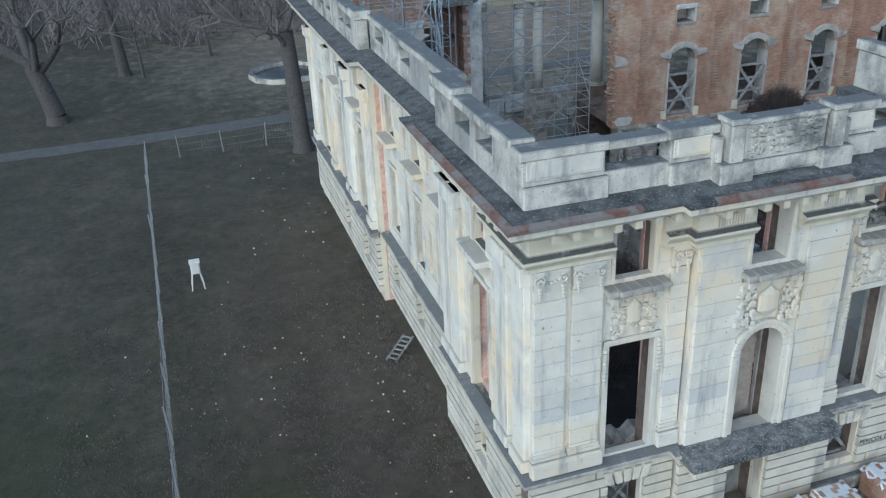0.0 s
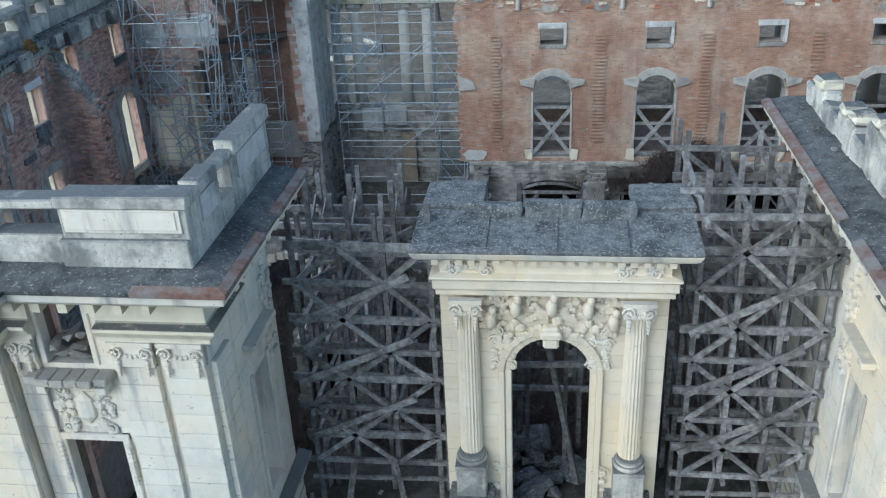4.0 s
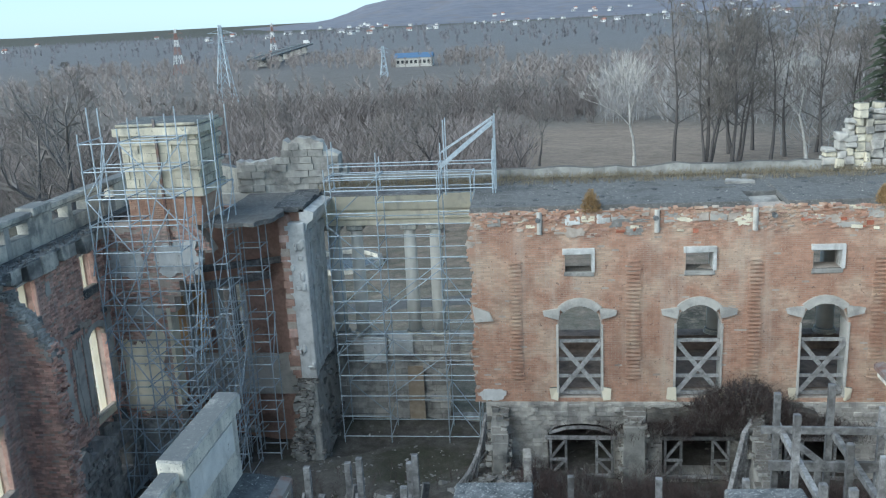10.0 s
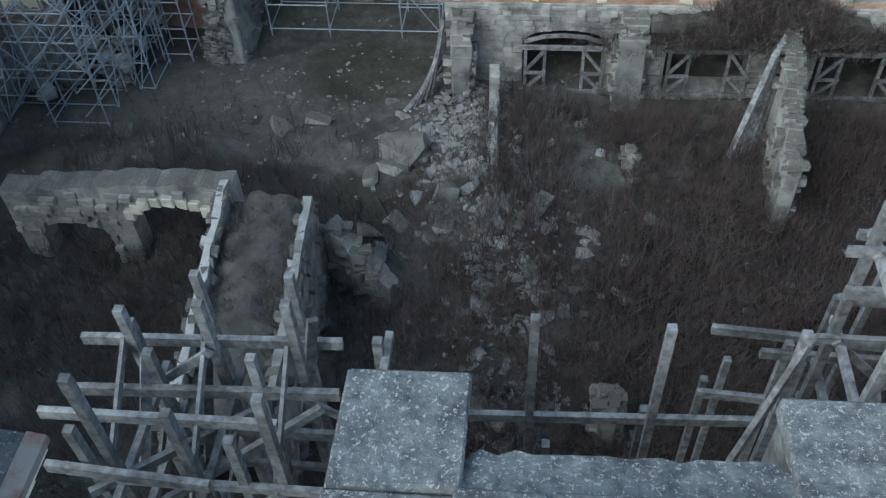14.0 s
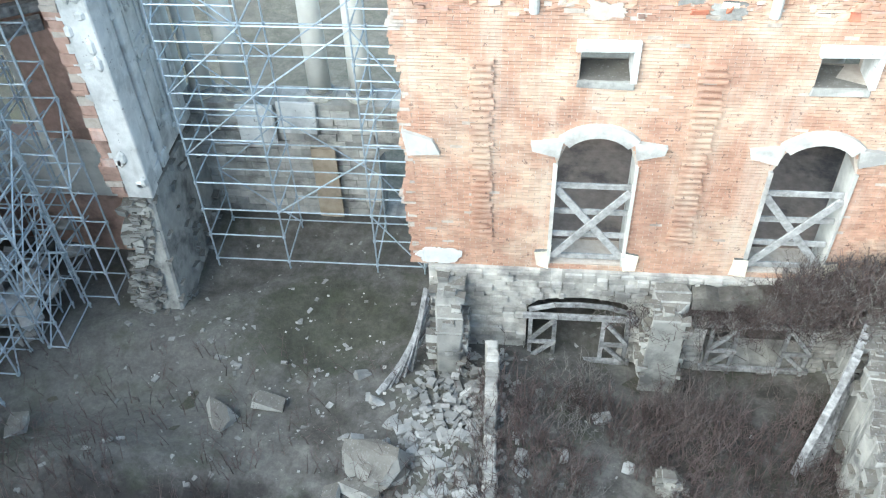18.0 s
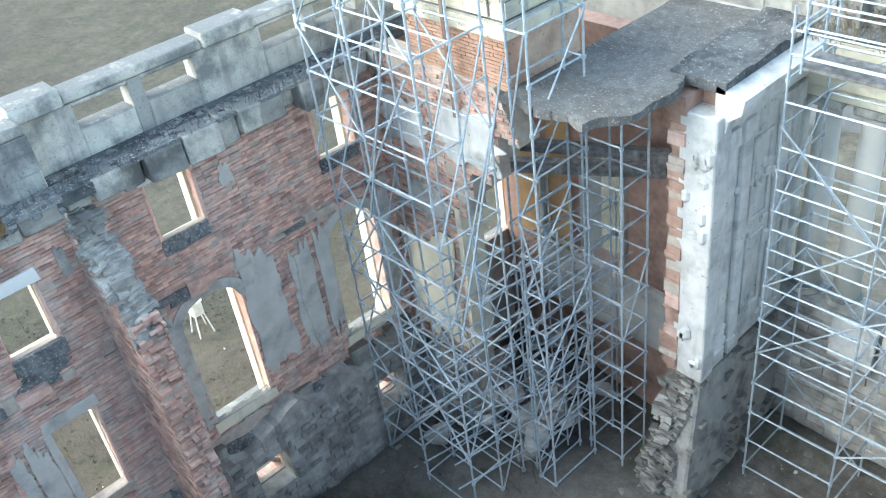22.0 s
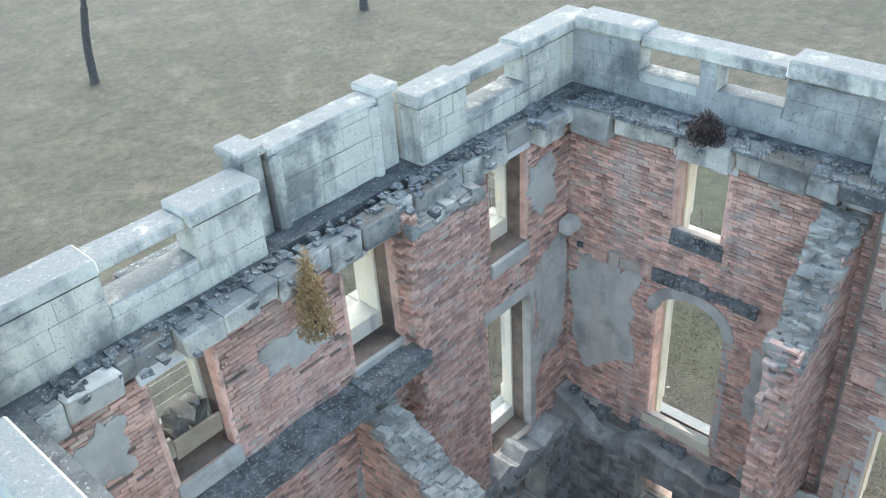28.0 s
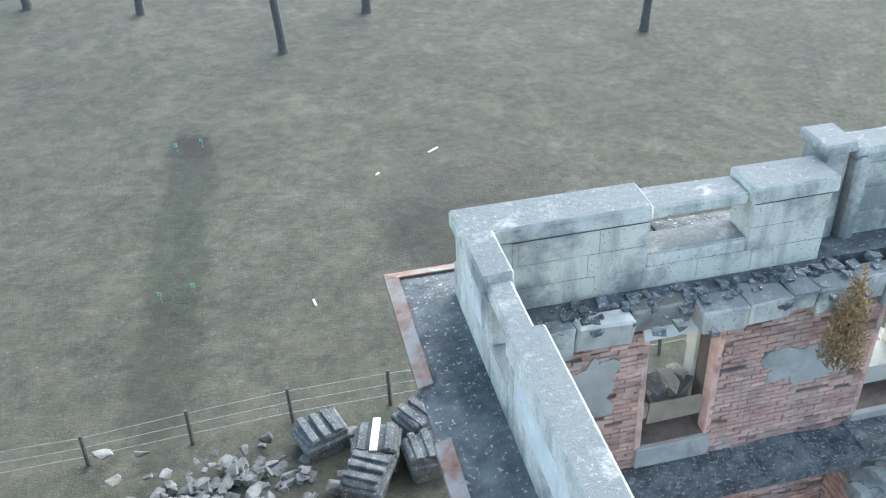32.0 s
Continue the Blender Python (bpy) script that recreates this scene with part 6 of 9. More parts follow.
# toothed free end of the wall
er = random.Random(29)
tooth = {m: Build() for m in ("brickw", "mortar")}
z = 3.2
while z < 10.8:
    d = 0.16 + 0.2 * noise.noise(Vector((z * 0.9, 7, 0))) + er.uniform(-0.05, 0.09)
    for y in (41.68, 41.9, 42.14):
        if d > 0.02:
            tooth["mortar" if er.random() < 0.25 else "brickw"].box(22.45 - d * er.uniform(0.6, 1.1), 22.5, y, y + er.uniform(0.18, 0.23), z, z + 0.066, 0.006)
    z += 0.078
for m, bb in tooth.items():
    part("broken_wall_end", bb, m, nw, "toothed broken end of the brick wall", kind="stuff")
plaster_patch(nw, "x", 41.665, -1, 22.95, 3.5, 0.95, 0.5, "white", 91)
# broken arch springing at the free end
part("arch_band", Build().hexa([(22.4, 41.58, 6.55), (23.1, 41.58, 6.6), (23.1, 41.8, 6.6), (22.4, 41.8, 6.55), (22.3, 41.58, 7.2), (22.95, 41.58, 6.95), (22.95, 41.8, 6.95), (22.3, 41.8, 7.2)]), "plaster", nw)
rng = random.Random(8)
hd = {m: Build() for m in ("brickw", "mortar", "redwall")}
for _ in range(1500):                     # broken bricks and mortar of the wall head
    x, f = rng.uniform(22.45, 44.9), rng.random()
    z = 9.75 + 1.12 * math.sqrt(f) + 0.12 * noise.noise(Vector((x * 0.9, 2, 0)))
    hd[rng.choice(("brickw", "brickw", "brickw", "brickw", "mortar", "redwall"))].box(x, x + rng.uniform(0.07, 0.26), 41.66 - 0.1 * f * rng.random(), 41.72, z, z + rng.uniform(0.05, 0.085), 0.015)
for m, bb in hd.items():
    part("broken_wall_head", bb, m, nw, "crumbling head of the brick wall", kind="stuff")
for x0, w in ((23.75, 0.42), (28.15, 0.5), (32.6, 0.45), (37.0, 0.45)):
    z = 4.2
    while z < 8.9:
        part("toothing", Build().box(x0 + rng.uniform(-0.04, 0.04), x0 + w + rng.uniform(-0.06, 0.06), 41.59, 41.68, z, z + 0.07), "brickw", nw)
        z += 0.156
for q_ in range(16):
    x, w_, z = rng.uniform(22.9, 44), rng.uniform(0.35, 1.3), 10.6 - 0.75 * rng.random() ** 1.6
    plaster_patch(nw, "x", 41.69 - 0.0013 * q_, -1, x, z, w_, rng.uniform(0.12, 0.42), rng.choice(("cream", "mortar", "mortar", "palerub")), int(x * 100))
for _ in range(60):
    x, z = rng.uniform(22.6, 44), rng.uniform(9.9, 10.8)
    part("rough_stone", Build().box(x, x + rng.uniform(0.12, 0.4), 41.635, 41.7, z, z + rng.uniform(0.06, 0.16), 0.02), rng.choice(("cream", "brickw", "mortar", "brick")), nw)
for x in (24.9, 29.2, 33.4):
    part("flue_hole", Build().tube((x, 41.5, 10.55), (x, 41.75, 10.55), 0.1, n=10), "slab", nw, "open clay flue end")
rf = thing("roof_north", "flat grey roof screed with a ragged broken edge", "roof", kind="structure")
def rb(u0, u1, f0, f1, z, seed, mat="roof"):
    b, n = Build(), max(2, int((u1 - u0) / 0.4))
    lo = [(u0 + (u1 - u0) * k / n, f0 + 0.12 * noise.noise(Vector((k * 0.7, seed, 0)))) for k in range(n + 1)]
    for (xa, ya), (xb, yb) in zip(lo, lo[1:]):
        b.hexa([(xa, ya, z - 0.2), (xb, yb, z - 0.2), (xb, f1, z - 0.2), (xa, f1, z - 0.2), (xa, ya, z), (xb, yb, z), (xb, f1, z + 0.12), (xa, f1, z + 0.12)])
    return b
part("roof_slab", rb(22.35, 32.6, 41.75, 46.4, 11.05, 1), "roof", rf, "grey weathered screed")
part("roof_slab", rb(33.9, 45.0, 41.75, 46.4, 11.05, 2), "roof", rf, "grey weathered screed")
part("roof_slab", rb(32.6, 33.9, 43.6, 46.4, 11.05, 3), "roof", rf)
part("sunken_slab", Build().hexa([(32.62, 42.0, 10.55), (33.86, 42.1, 10.62), (33.86, 43.5, 10.78), (32.62, 43.4, 10.75), (32.62, 42.0, 10.66), (33.86, 42.1, 10.74), (33.86, 43.5, 10.9), (32.62, 43.4, 10.87)]), "palerub", rf, "pale piece of roof slab sunk into a hole")
for x0, x1, y0, y1, dz in ((31.6, 32.5, 43.9, 44.5, 0.05), (32.2, 33.4, 44.7, 45.4, 0.07), (31.0, 31.9, 45.3, 45.9, 0.05), (33.0, 33.9, 45.6, 46.2, 0.06)):
    zb = 11.05 + 0.026 * (y0 - 41.75)
    part("lifted_slab", Build().hexa([(x0, y0, zb - 0.02), (x1, y0 + 0.2, zb - 0.02), (x1 - 0.1, y1, zb), (x0 + 0.15, y1 - 0.1, zb), (x0, y0, zb + dz + 0.02), (x1, y0 + 0.2, zb + dz), (x1 - 0.1, y1, zb + dz * 0.6), (x0 + 0.15, y1 - 0.1, zb + dz + 0.05)]), "palerub" if dz > 0.055 else "roof", rf, "cracked pale piece of screed")
EDGE = [(12.25, 40.85), (13.4, 40.8), (14.25, 40.85), (14.75, 41.5), (14.85, 42.8), (14.6, 43.5), (14.25, 46.6), (12.25, 46.6)]
rim = []
for (xa, ya), (xb, yb) in zip(EDGE, EDGE[1:] + EDGE[:1]):
    for q in range(6):
        x, y = xa + (xb - xa) * q / 6, ya + (yb - ya) * q / 6
        rim.append((x + 0.16 * noise.noise(Vector((x * 4, y * 4, 1))), y + 0.16 * noise.noise(Vector((x * 4, y * 4, 6)))))
b = Build()
n_ = len(rim)
b.v = [(x, y, 10.72 + 0.04 * noise.noise(Vector((x * 2, y * 2, 3)))) for x, y in rim] + [(x, y, 10.9 + 0.05 * noise.noise(Vector((x * 2, y * 2, 0)))) for x, y in rim]
b.f = [tuple(range(n_ - 1, -1, -1)), tuple(range(n_, 2 * n_))] + [(k, (k + 1) % n_, n_ + (k + 1) % n_, n_ + k) for k in range(n_)]
part("roof_slab", b, "roof", rf, "broken overhanging roof slab with a ragged rounded edge")
pr = random.Random(52)
for _ in range(70):                      # holes and crumbs in the screed
    x, y = pr.uniform(22.8, 44.4), 42.0 + 4.2 * pr.random()
    if 32.2 < x < 34.3:
        continue
    z, r = 11.05 + 0.12 * (y - 41.75) / 4.65, pr.uniform(0.04, 0.1)
    part("pit", Build().lathe(x, y, [(r * 1.7, z - 0.02), (r * 1.5, z + 0.025), (r, z + 0.03)], 9), "darkslab", rf)
sp = Build()
for _ in range(2200):
    x, y = pr.uniform(22.5, 44.6), 41.9 + 4.4 * pr.random()
    if 32.2 < x < 34.3 and y < 44 or noise.noise(Vector((x * 0.6, y * 0.6, 9))) < -0.1:
        continue
    z, r = 11.05 + 0.12 * (y - 41.75) / 4.65, 0.006 + 0.016 * pr.random() ** 4
    sp.box(x - r, x + r, y - r, y + r, z - 0.01, z + r * 0.9, r * 0.4)
part("screed_crumbs", sp, "palerub", rf, "pale crumbs strewn over the screed", kind="stuff")
nf = thing("wall_garden_front", "far garden front of the north range with openings", "wall", kind="structure")
# low wall and floor slab: interior shade painted into a dark colour
part("low_wall", wall("x", 46.6, 47.4, 22.4, 45.8, -0.4, 4.1), "sooted", nf, "wall below the colonnade, toned dark for shade")
part("entablature", Build().box(22.4, 45.8, 46.5, 47.4, 9.3, 10.95), "plaster", nf, "plastered beam over the colonnade", bevel=0.03)
for x in (24.0, 28.3, 32.4, 37.0, 41.4, 43.9):
    col = part("column", Build().lathe(x, 47.0, [(0.36, 4.3), (0.36, 5.8), (0.30, 9.05)], 20), "column", nf, "smooth pale column", smooth=True)
    part("column_base", Build().lathe(x, 47.0, [(0.47, 4.1), (0.49, 4.16), (0.42, 4.24), (0.44, 4.3), (0.38, 4.34)], 20), "parapet", col)
    part("capital", Build().box(x - 0.42, x + 0.42, 46.6, 47.4, 9.05, 9.3), "parapet", col, bevel=0.04)
part("floor_slab", wall("x", 42.5, 46.6, 22.6, 45.0, 3.1, 3.45), "sooted", nf, "dark floor inside the north range")
part("wall_core", wall("x", 46.6, 47.4, 7.3, 15.2, -0.4, 10.9, [(11.2, 4.6, 1.2, 8.4, 0)]), "plaster", nf)
part("parapet_wall", wall("x", 47.0, 47.4, 15.2, 45.8, 10.9, 11.6, (), top=rag(11.55, 0.12, 0.6, 4), step=0.5), "rubble", nf, "low broken parapet")
part("parapet_wall", wall("x", 46.9, 47.4, 7.3, 16.6, 10.9, 12.2, (), top=slope(7.3, 12.2, 16, 11.9, 0.5, 12), step=0.35), "parapet", nf)
ruin_top = lambda u: (12.3 if u < 13.75 else 13.2 if u < 15.5 else 12.6) + 0.28 * noise.noise(Vector((u * 2.3, 2, 0)))
part("parapet_ruin", wall("x", 46.7, 47.4, 11.7, 16.3, 10.9, 13, (), top=ruin_top, step=0.2), "palerub", nf, "jagged stump of the attic")
masonry("x", 46.7, -1, 11.7, 16.3, 10.95, 13.2, 0.3, 0.55, 0.02, 0.06, "palerub", nf, "attic_stone", (), top=ruin_top, miss=0.15, ragged=0.05)
part("roof_gutter", wall("x", 46.3, 47.0, 22.4, 45.8, 10.95, 11.2, (), top=rag(11.16, 0.08, 1.1, 15), step=0.4), "soil", nf, "soil and dead grass along the back of the roof")
gr = random.Random(77)
for u0, u1, zt in ((-1.45, -0.95, 12.1), (-0.95, -0.6, 12.75), (-0.6, -0.25, 13.25), (-0.25, 0.12, 13.75), (0.12, 0.4, 13.2), (0.4, 0.85, 13.85), (0.85, 1.15, 13.0), (1.15, 3.4, 11.95)):
    z = 10.95
    while z < zt - 0.1:
        h = gr.uniform(0.2, 0.42)
        e = gr.uniform(-0.07, 0.07)
        part("gable_stone", Build().box(38.0 + u0 + e, 38.0 + u1 + gr.uniform(-0.05, 0.07), 46.95 + gr.uniform(-0.15, 0.1), 47.55 + gr.uniform(-0.1, 0.15), z, min(zt + gr.uniform(-0.1, 0.1), z + h), 0.045), "tuff" if u0 > -0.3 and u0 < 0.1 or gr.random() < 0.3 else "palerub", nf, bevel=0.04)
        z += h
# loggia with columns, its side wall and pier
lg = thing("loggia", "open loggia with pale columns under a cream beam", "loggia", kind="structure")
for x in (15.75, 16.75, 19.15, 20.3):
    col = part("column", Build().lathe(x, 47.1, [(0.31, 4.3), (0.31, 5.8), (0.26, 9.05)], 20), "column", lg, "smooth pale column", smooth=True)
    part("column_base", Build().lathe(x, 47.1, [(0.42, 4.1), (0.44, 4.16), (0.38, 4.24), (0.4, 4.3), (0.33, 4.34)], 20), "parapet", col)
    part("capital", Build().box(x - 0.38, x + 0.38, 46.75, 47.45, 9.05, 9.3), "parapet", col, bevel=0.04)
part("beam", Build().run(((-0.9, 9.3), (0, 9.3), (0, 9.55), (0.08, 9.6), (0.08, 9.95), (0.2, 10.05), (0.3, 10.4), (0.36, 10.75), (-0.9, 10.8)), ((15.2, 46.7), (22.4, 46.7))), "cream", lg, "moulded cream entablature beam", bevel=0.012)
part("roof_edge", Build().box(15.2, 22.4, 46.3, 47.7, 10.8, 10.92, 0.03), "slab", lg)
part("low_wall", wall("x", 46.6, 47.5, 15.0, 22.6, -0.4, 4.1, [(21.5, 1.6, 0.0, 2.7, 0.4)], top=rag(4.1, 0.06, 0.9, 3)), "palerub", lg, "grey rubble wall below the columns")
masonry("x", 46.6, -1, 15.0, 22.6, -0.2, 3.95, 0.28, 0.5, 0.03, 0.04, "palerub", lg, "rubble_stone", [(21.5, 1.6, 0.0, 2.7, 0.4)], miss=0.05, ragged=0.03)
part("parapet_slab", Build().box(16.85, 17.9, 46.36, 46.5, 2.95, 4.15, 0.03), "white", lg, "pale slab standing before the low wall", bevel=0.02)
part("parapet_slab", Build().box(18.0, 19.1, 46.38, 46.5, 3.3, 4.3, 0.04), "white", lg, "pale slab standing before the low wall", bevel=0.02)
part("leaning_board", Build().box(18.8, 19.5, 46.3, 46.42, 0.2, 2.8, 0.03), "tanboard", lg, "weathered tan board")
part("side_wall", wall("y", 14.75, 15.25, 43.6, 46.7, -0.3, 10.85, (), top=slope(43.6, 10.7, 44.5, 10.85, 0.25, 3)), "redwall", lg, "red-brown brick side wall")
part("side_plaster", Build().box(15.25, 15.33, 43.5, 46.6, 3.6, 10.5), "white", lg, "white plastered side with ornament")
part("basement_face", Build().hexa([(14.55, 42.3, -0.3), (15.75, 42.2, -0.3), (15.7, 46.7, -0.3), (14.5, 46.7, -0.3), (14.75, 43.2, 3.55), (15.42, 43.2, 3.6), (15.42, 46.7, 3.5), (14.75, 46.7, 3.5)]), "rubble", lg, "sloping grey plastered basement wall", bevel=0.06)
pier = Build().box(14.7, 15.5, 43.1, 43.6, 3.6, 10.3, 0.02)
BACK = [(11.5, 1.1, 4.15, 7.5, 0.5), (9.55, 0.3, 3.9, 7.2, 0)]
part("red_wall", wall("x", 44.8, 45.3, 7.95, 14.75, -0.3, 10.7, BACK), "redwall", lg, "red-brown plastered back wall with an arched window")
part("dado", wall("x", 44.68, 44.8, 9.2, 14.7, 2.2, 4.1, (), top=rag(4.1, 0.12, 1.0, 21), step=0.3), "plaster", lg, "pale plaster dado")
part("ochre_panel", wall("x", 44.7, 44.8, 8.6, 9.38, 4.2, 7.4, (), top=rag(7.3, 0.2, 1.2, 5), step=0.2), "orange", lg, "ochre plaster beside the window")
part("ochre_panel", wall("x", 44.7, 44.8, 9.74, 10.4, 4.2, 8.3, (), top=rag(8.1, 0.25, 1.2, 6), step=0.2), "orange", lg, "ochre plaster beside the window")
for x0, x1 in ((9.38, 9.46), (9.66, 9.74), (10.8, 10.95), (12.05, 12.2)):
    part("jamb", Build().box(x0, x1, 44.66, 45.32, 4.1, 7.2, 0.015), "plaster", lg)
part("sill", Build().box(10.8, 12.2, 44.6, 45.32, 4.0, 4.15, 0.02), "plaster", lg)
part("dark_beam", Build().beam((8.2, 41.8, 7.6), (13.4, 44.6, 7.75), 0.25, 0.3), "wood", lg, "charred beam crossing the roofless room")
part("dark_beam", Build().beam((9.4, 41.8, 8.6), (14.4, 44.4, 8.5), 0.2, 0.25), "wood", lg, "charred beam crossing the roofless room")
part("pier", pier, "white", lg, "white pilaster end with eroded ornament", bevel=0.03)
b, rng = Build(), random.Random(3)
for _ in range(14):
    blob(b, (14.95 + rng.choice((0.0, 0.1, 0.4)) + rng.uniform(-0.08, 0.08), 43.08, rng.uniform(4, 10.2)), (rng.uniform(0.06, 0.16), 0.08, rng.uniform(0.08, 0.25)))
for _ in range(60):
    blob(b, (15.36, rng.uniform(43.8, 46.2), rng.choice((4.4, 6.5, 8.2, 9.6)) + rng.uniform(-0.4, 0.4)), (0.07, rng.uniform(0.08, 0.2), rng.uniform(0.06, 0.16)))
part("ornament", b, "white", lg)
part("cornice_moulding", Build().run(((0, 9.9), (0.25, 9.95), (0.3, 10.2), (0.55, 10.4), (0.6, 10.7), (0, 10.85)), ((15.3, 43.3), (15.3, 46.6))), "white", lg)
for y0, y1 in ((43.55, 44.0), (44.25, 44.6), (45.7, 46.1), (46.2, 46.5)):
    part("pilaster", Build().box(15.33, 15.44, y0, y1, 3.75, 9.6).box(15.33, 15.48, y0 - 0.05, y1 + 0.05, 3.7, 4.1).box(15.33, 15.48, y0 - 0.04, y1 + 0.04, 9.3, 9.75), "white", lg, bevel=0.02)
for z0, z1 in ((4.5, 6.6), (7.0, 9.1)):
    part("panel_frame", Build().box(15.33, 15.39, 44.75, 44.83, z0, z1).box(15.33, 15.39, 45.45, 45.53, z0, z1).box(15.33, 15.39, 44.83, 45.45, z1 - 0.08, z1).box(15.33, 15.39, 44.83, 45.45, z0, z0 + 0.08), "white", lg, "moulded plaster panel", bevel=0.012)
part("roof_edge", wall("y", 14.3, 15.5, 43.3, 46.7, 10.72, 11.0, (), top=rag(10.98, 0.12, 1.1, 31), step=0.25), "darkslab", lg, "dark mossy earth on the broken wall head")
lgr = random.Random(63)
z = 3.6
while z < 10.6:                                         # broken bonding of the wall end
    h = lgr.uniform(0.07, 0.3)
    e = 14.62 - 0.2 * max(0.0, 0.5 + noise.noise(Vector((z * 1.3, 4, 0)))) - lgr.uniform(0, 0.07)
    part("bonding_stone", Build().box(e, 14.85, 43.06 + lgr.uniform(-0.03, 0.06), 43.62, z, z + h, 0.012), lgr.choice(("redwall", "redwall", "brickd", "redwall", "mortar")), lg)
    z += h
b = Build()
for _ in range(260):                                    # rubble crumbling off the basement wall
    z = 3.5 * lgr.random() ** 1.3
    f_ = z / 3.6
    y = lgr.uniform(42.25 + 0.9 * f_, 46.5)
    x = (15.75 - 0.33 * f_) if lgr.random() < 0.12 else lgr.uniform(14.35 + 0.3 * f_, 15.6 - 0.25 * f_)
    if x < 15.3:
        y = 42.25 + 0.95 * f_
    r = lgr.uniform(0.05, 0.17)
    b.box(x - r, x + r * 0.7, y - r, y + r, z - r * 0.6, z + r * 0.6, r * 0.35)
part("rubble_face", b, "rubble", lg, kind="stuff")
# north-west corner: brick wall and the tall cream chimney block
cw = thing("wall_north_west", "red brick wall with plaster scraps and a broken edge", "brick wall", kind="structure")
cwt = lambda u: 10.85 if u < 11.9 else 10.85 - (u - 11.9) * 2.0
CWH = [(10.5 + 0.3 * k, 0.3, -0.3, 7.3 + 0.4 * k + 0.25 * (k % 3), 0) for k in range(8)]
part("wall_core", wall("x", 41.0, 41.6, 7.95, 12.6, -0.3, 10.85, CWH, top=cwt, step=0.3), "mortar", cw, "pinkish lime mortar core")
masonry("x", 41.0, -1, 7.95, 12.6, 2.4, 10.85, BR[0], BR[1], BR[2], 0.03, "brickd", cw, "brick", CWH, top=cwt, miss=0.3, ragged=0.02)
for a in (("x", 40.96, -1, 11.0, 9.5, 1.9, 1.3, "white", 21), ("x", 40.96, -1, 9.1, 4.7, 1.9, 3.2, "cream", 22), ("x", 40.96, -1, 8.9, 9.3, 1.5, 1.1, "white", 24), ("x", 40.96, -1, 9.4, 7.4, 1.6, 0.8, "plaster", 26)):
    plaster_patch(cw, *a)
part("jamb", Build().box(10.27, 10.43, 40.94, 41.64, 3.4, 7.5, 0.02), "cream", cw, "pale dressed jamb")
part("basement_face", wall("x", 40.7, 41.1, 7.95, 10.1, -0.4, 2.6, (), top=rag(2.7, 0.5, 0.8, 11), step=0.4), "rubble", cw)
ch = thing("chimney_block", "tall cream stone chimney block on a brick base", "chimney", kind="structure")
part("brick_base", Build().box(9.3, 12.2, 41.1, 43.2, 10.8, 11.95), "brickw", ch)
masonry("x", 41.1, -1, 9.3, 12.2, 10.85, 11.95, BR[0], BR[1], BR[2], 0.03, "brickw", ch, "brick")
part("shaft", Build().box(9.35, 12.3, 41.0, 43.3, 11.95, 14.3), "tuff", ch, "cream stone shaft with moulded bands", bevel=0.03)
for z0, z1, o in ((11.95, 12.3, 0.1), (12.95, 13.1, 0.12), (13.9, 14.1, 0.12), (14.3, 14.6, 0.2), (14.6, 14.75, 0.1)):
    part("band", Build().box(9.35 - o, 12.3 + o, 41.0 - o, 43.3 + o, z0, z1, 0.02), "tuff", ch, bevel=0.03)
masonry("x", 41.0, -1, 9.36, 12.29, 12.32, 14.28, 0.325, 0.7, 0.02, 0.035, "tuff", ch, "shaft_block", (), miss=0.03, ragged=0.03, near=(9, 13, 12, 14.4))
masonry("y", 12.3, 1, 41.02, 43.28, 12.32, 14.28, 0.325, 0.7, 0.02, 0.035, "tuff", ch, "shaft_block", (), miss=0.03, ragged=0.03, near=(40, 44, 12, 14.4))
part("rod", Build().beam((10.85, 40.85, 10.0), (10.8, 40.85, 14.9), 0.09, 0.09), "rust", ch, "rusty iron bar")
# east outer wall closes the court
ew = thing("wall_east", "ochre plastered east wall with small arched windows", "wall", kind="structure")
part("wall_core", wall("y", 45.0, 45.75, 17.9, 47.4, -0.4, 10.7, [(y, 1.0, 5.0, 7.2, 0.5) for y in (22, 26, 30, 34, 38.9, 42.7)]), "redwall", ew)
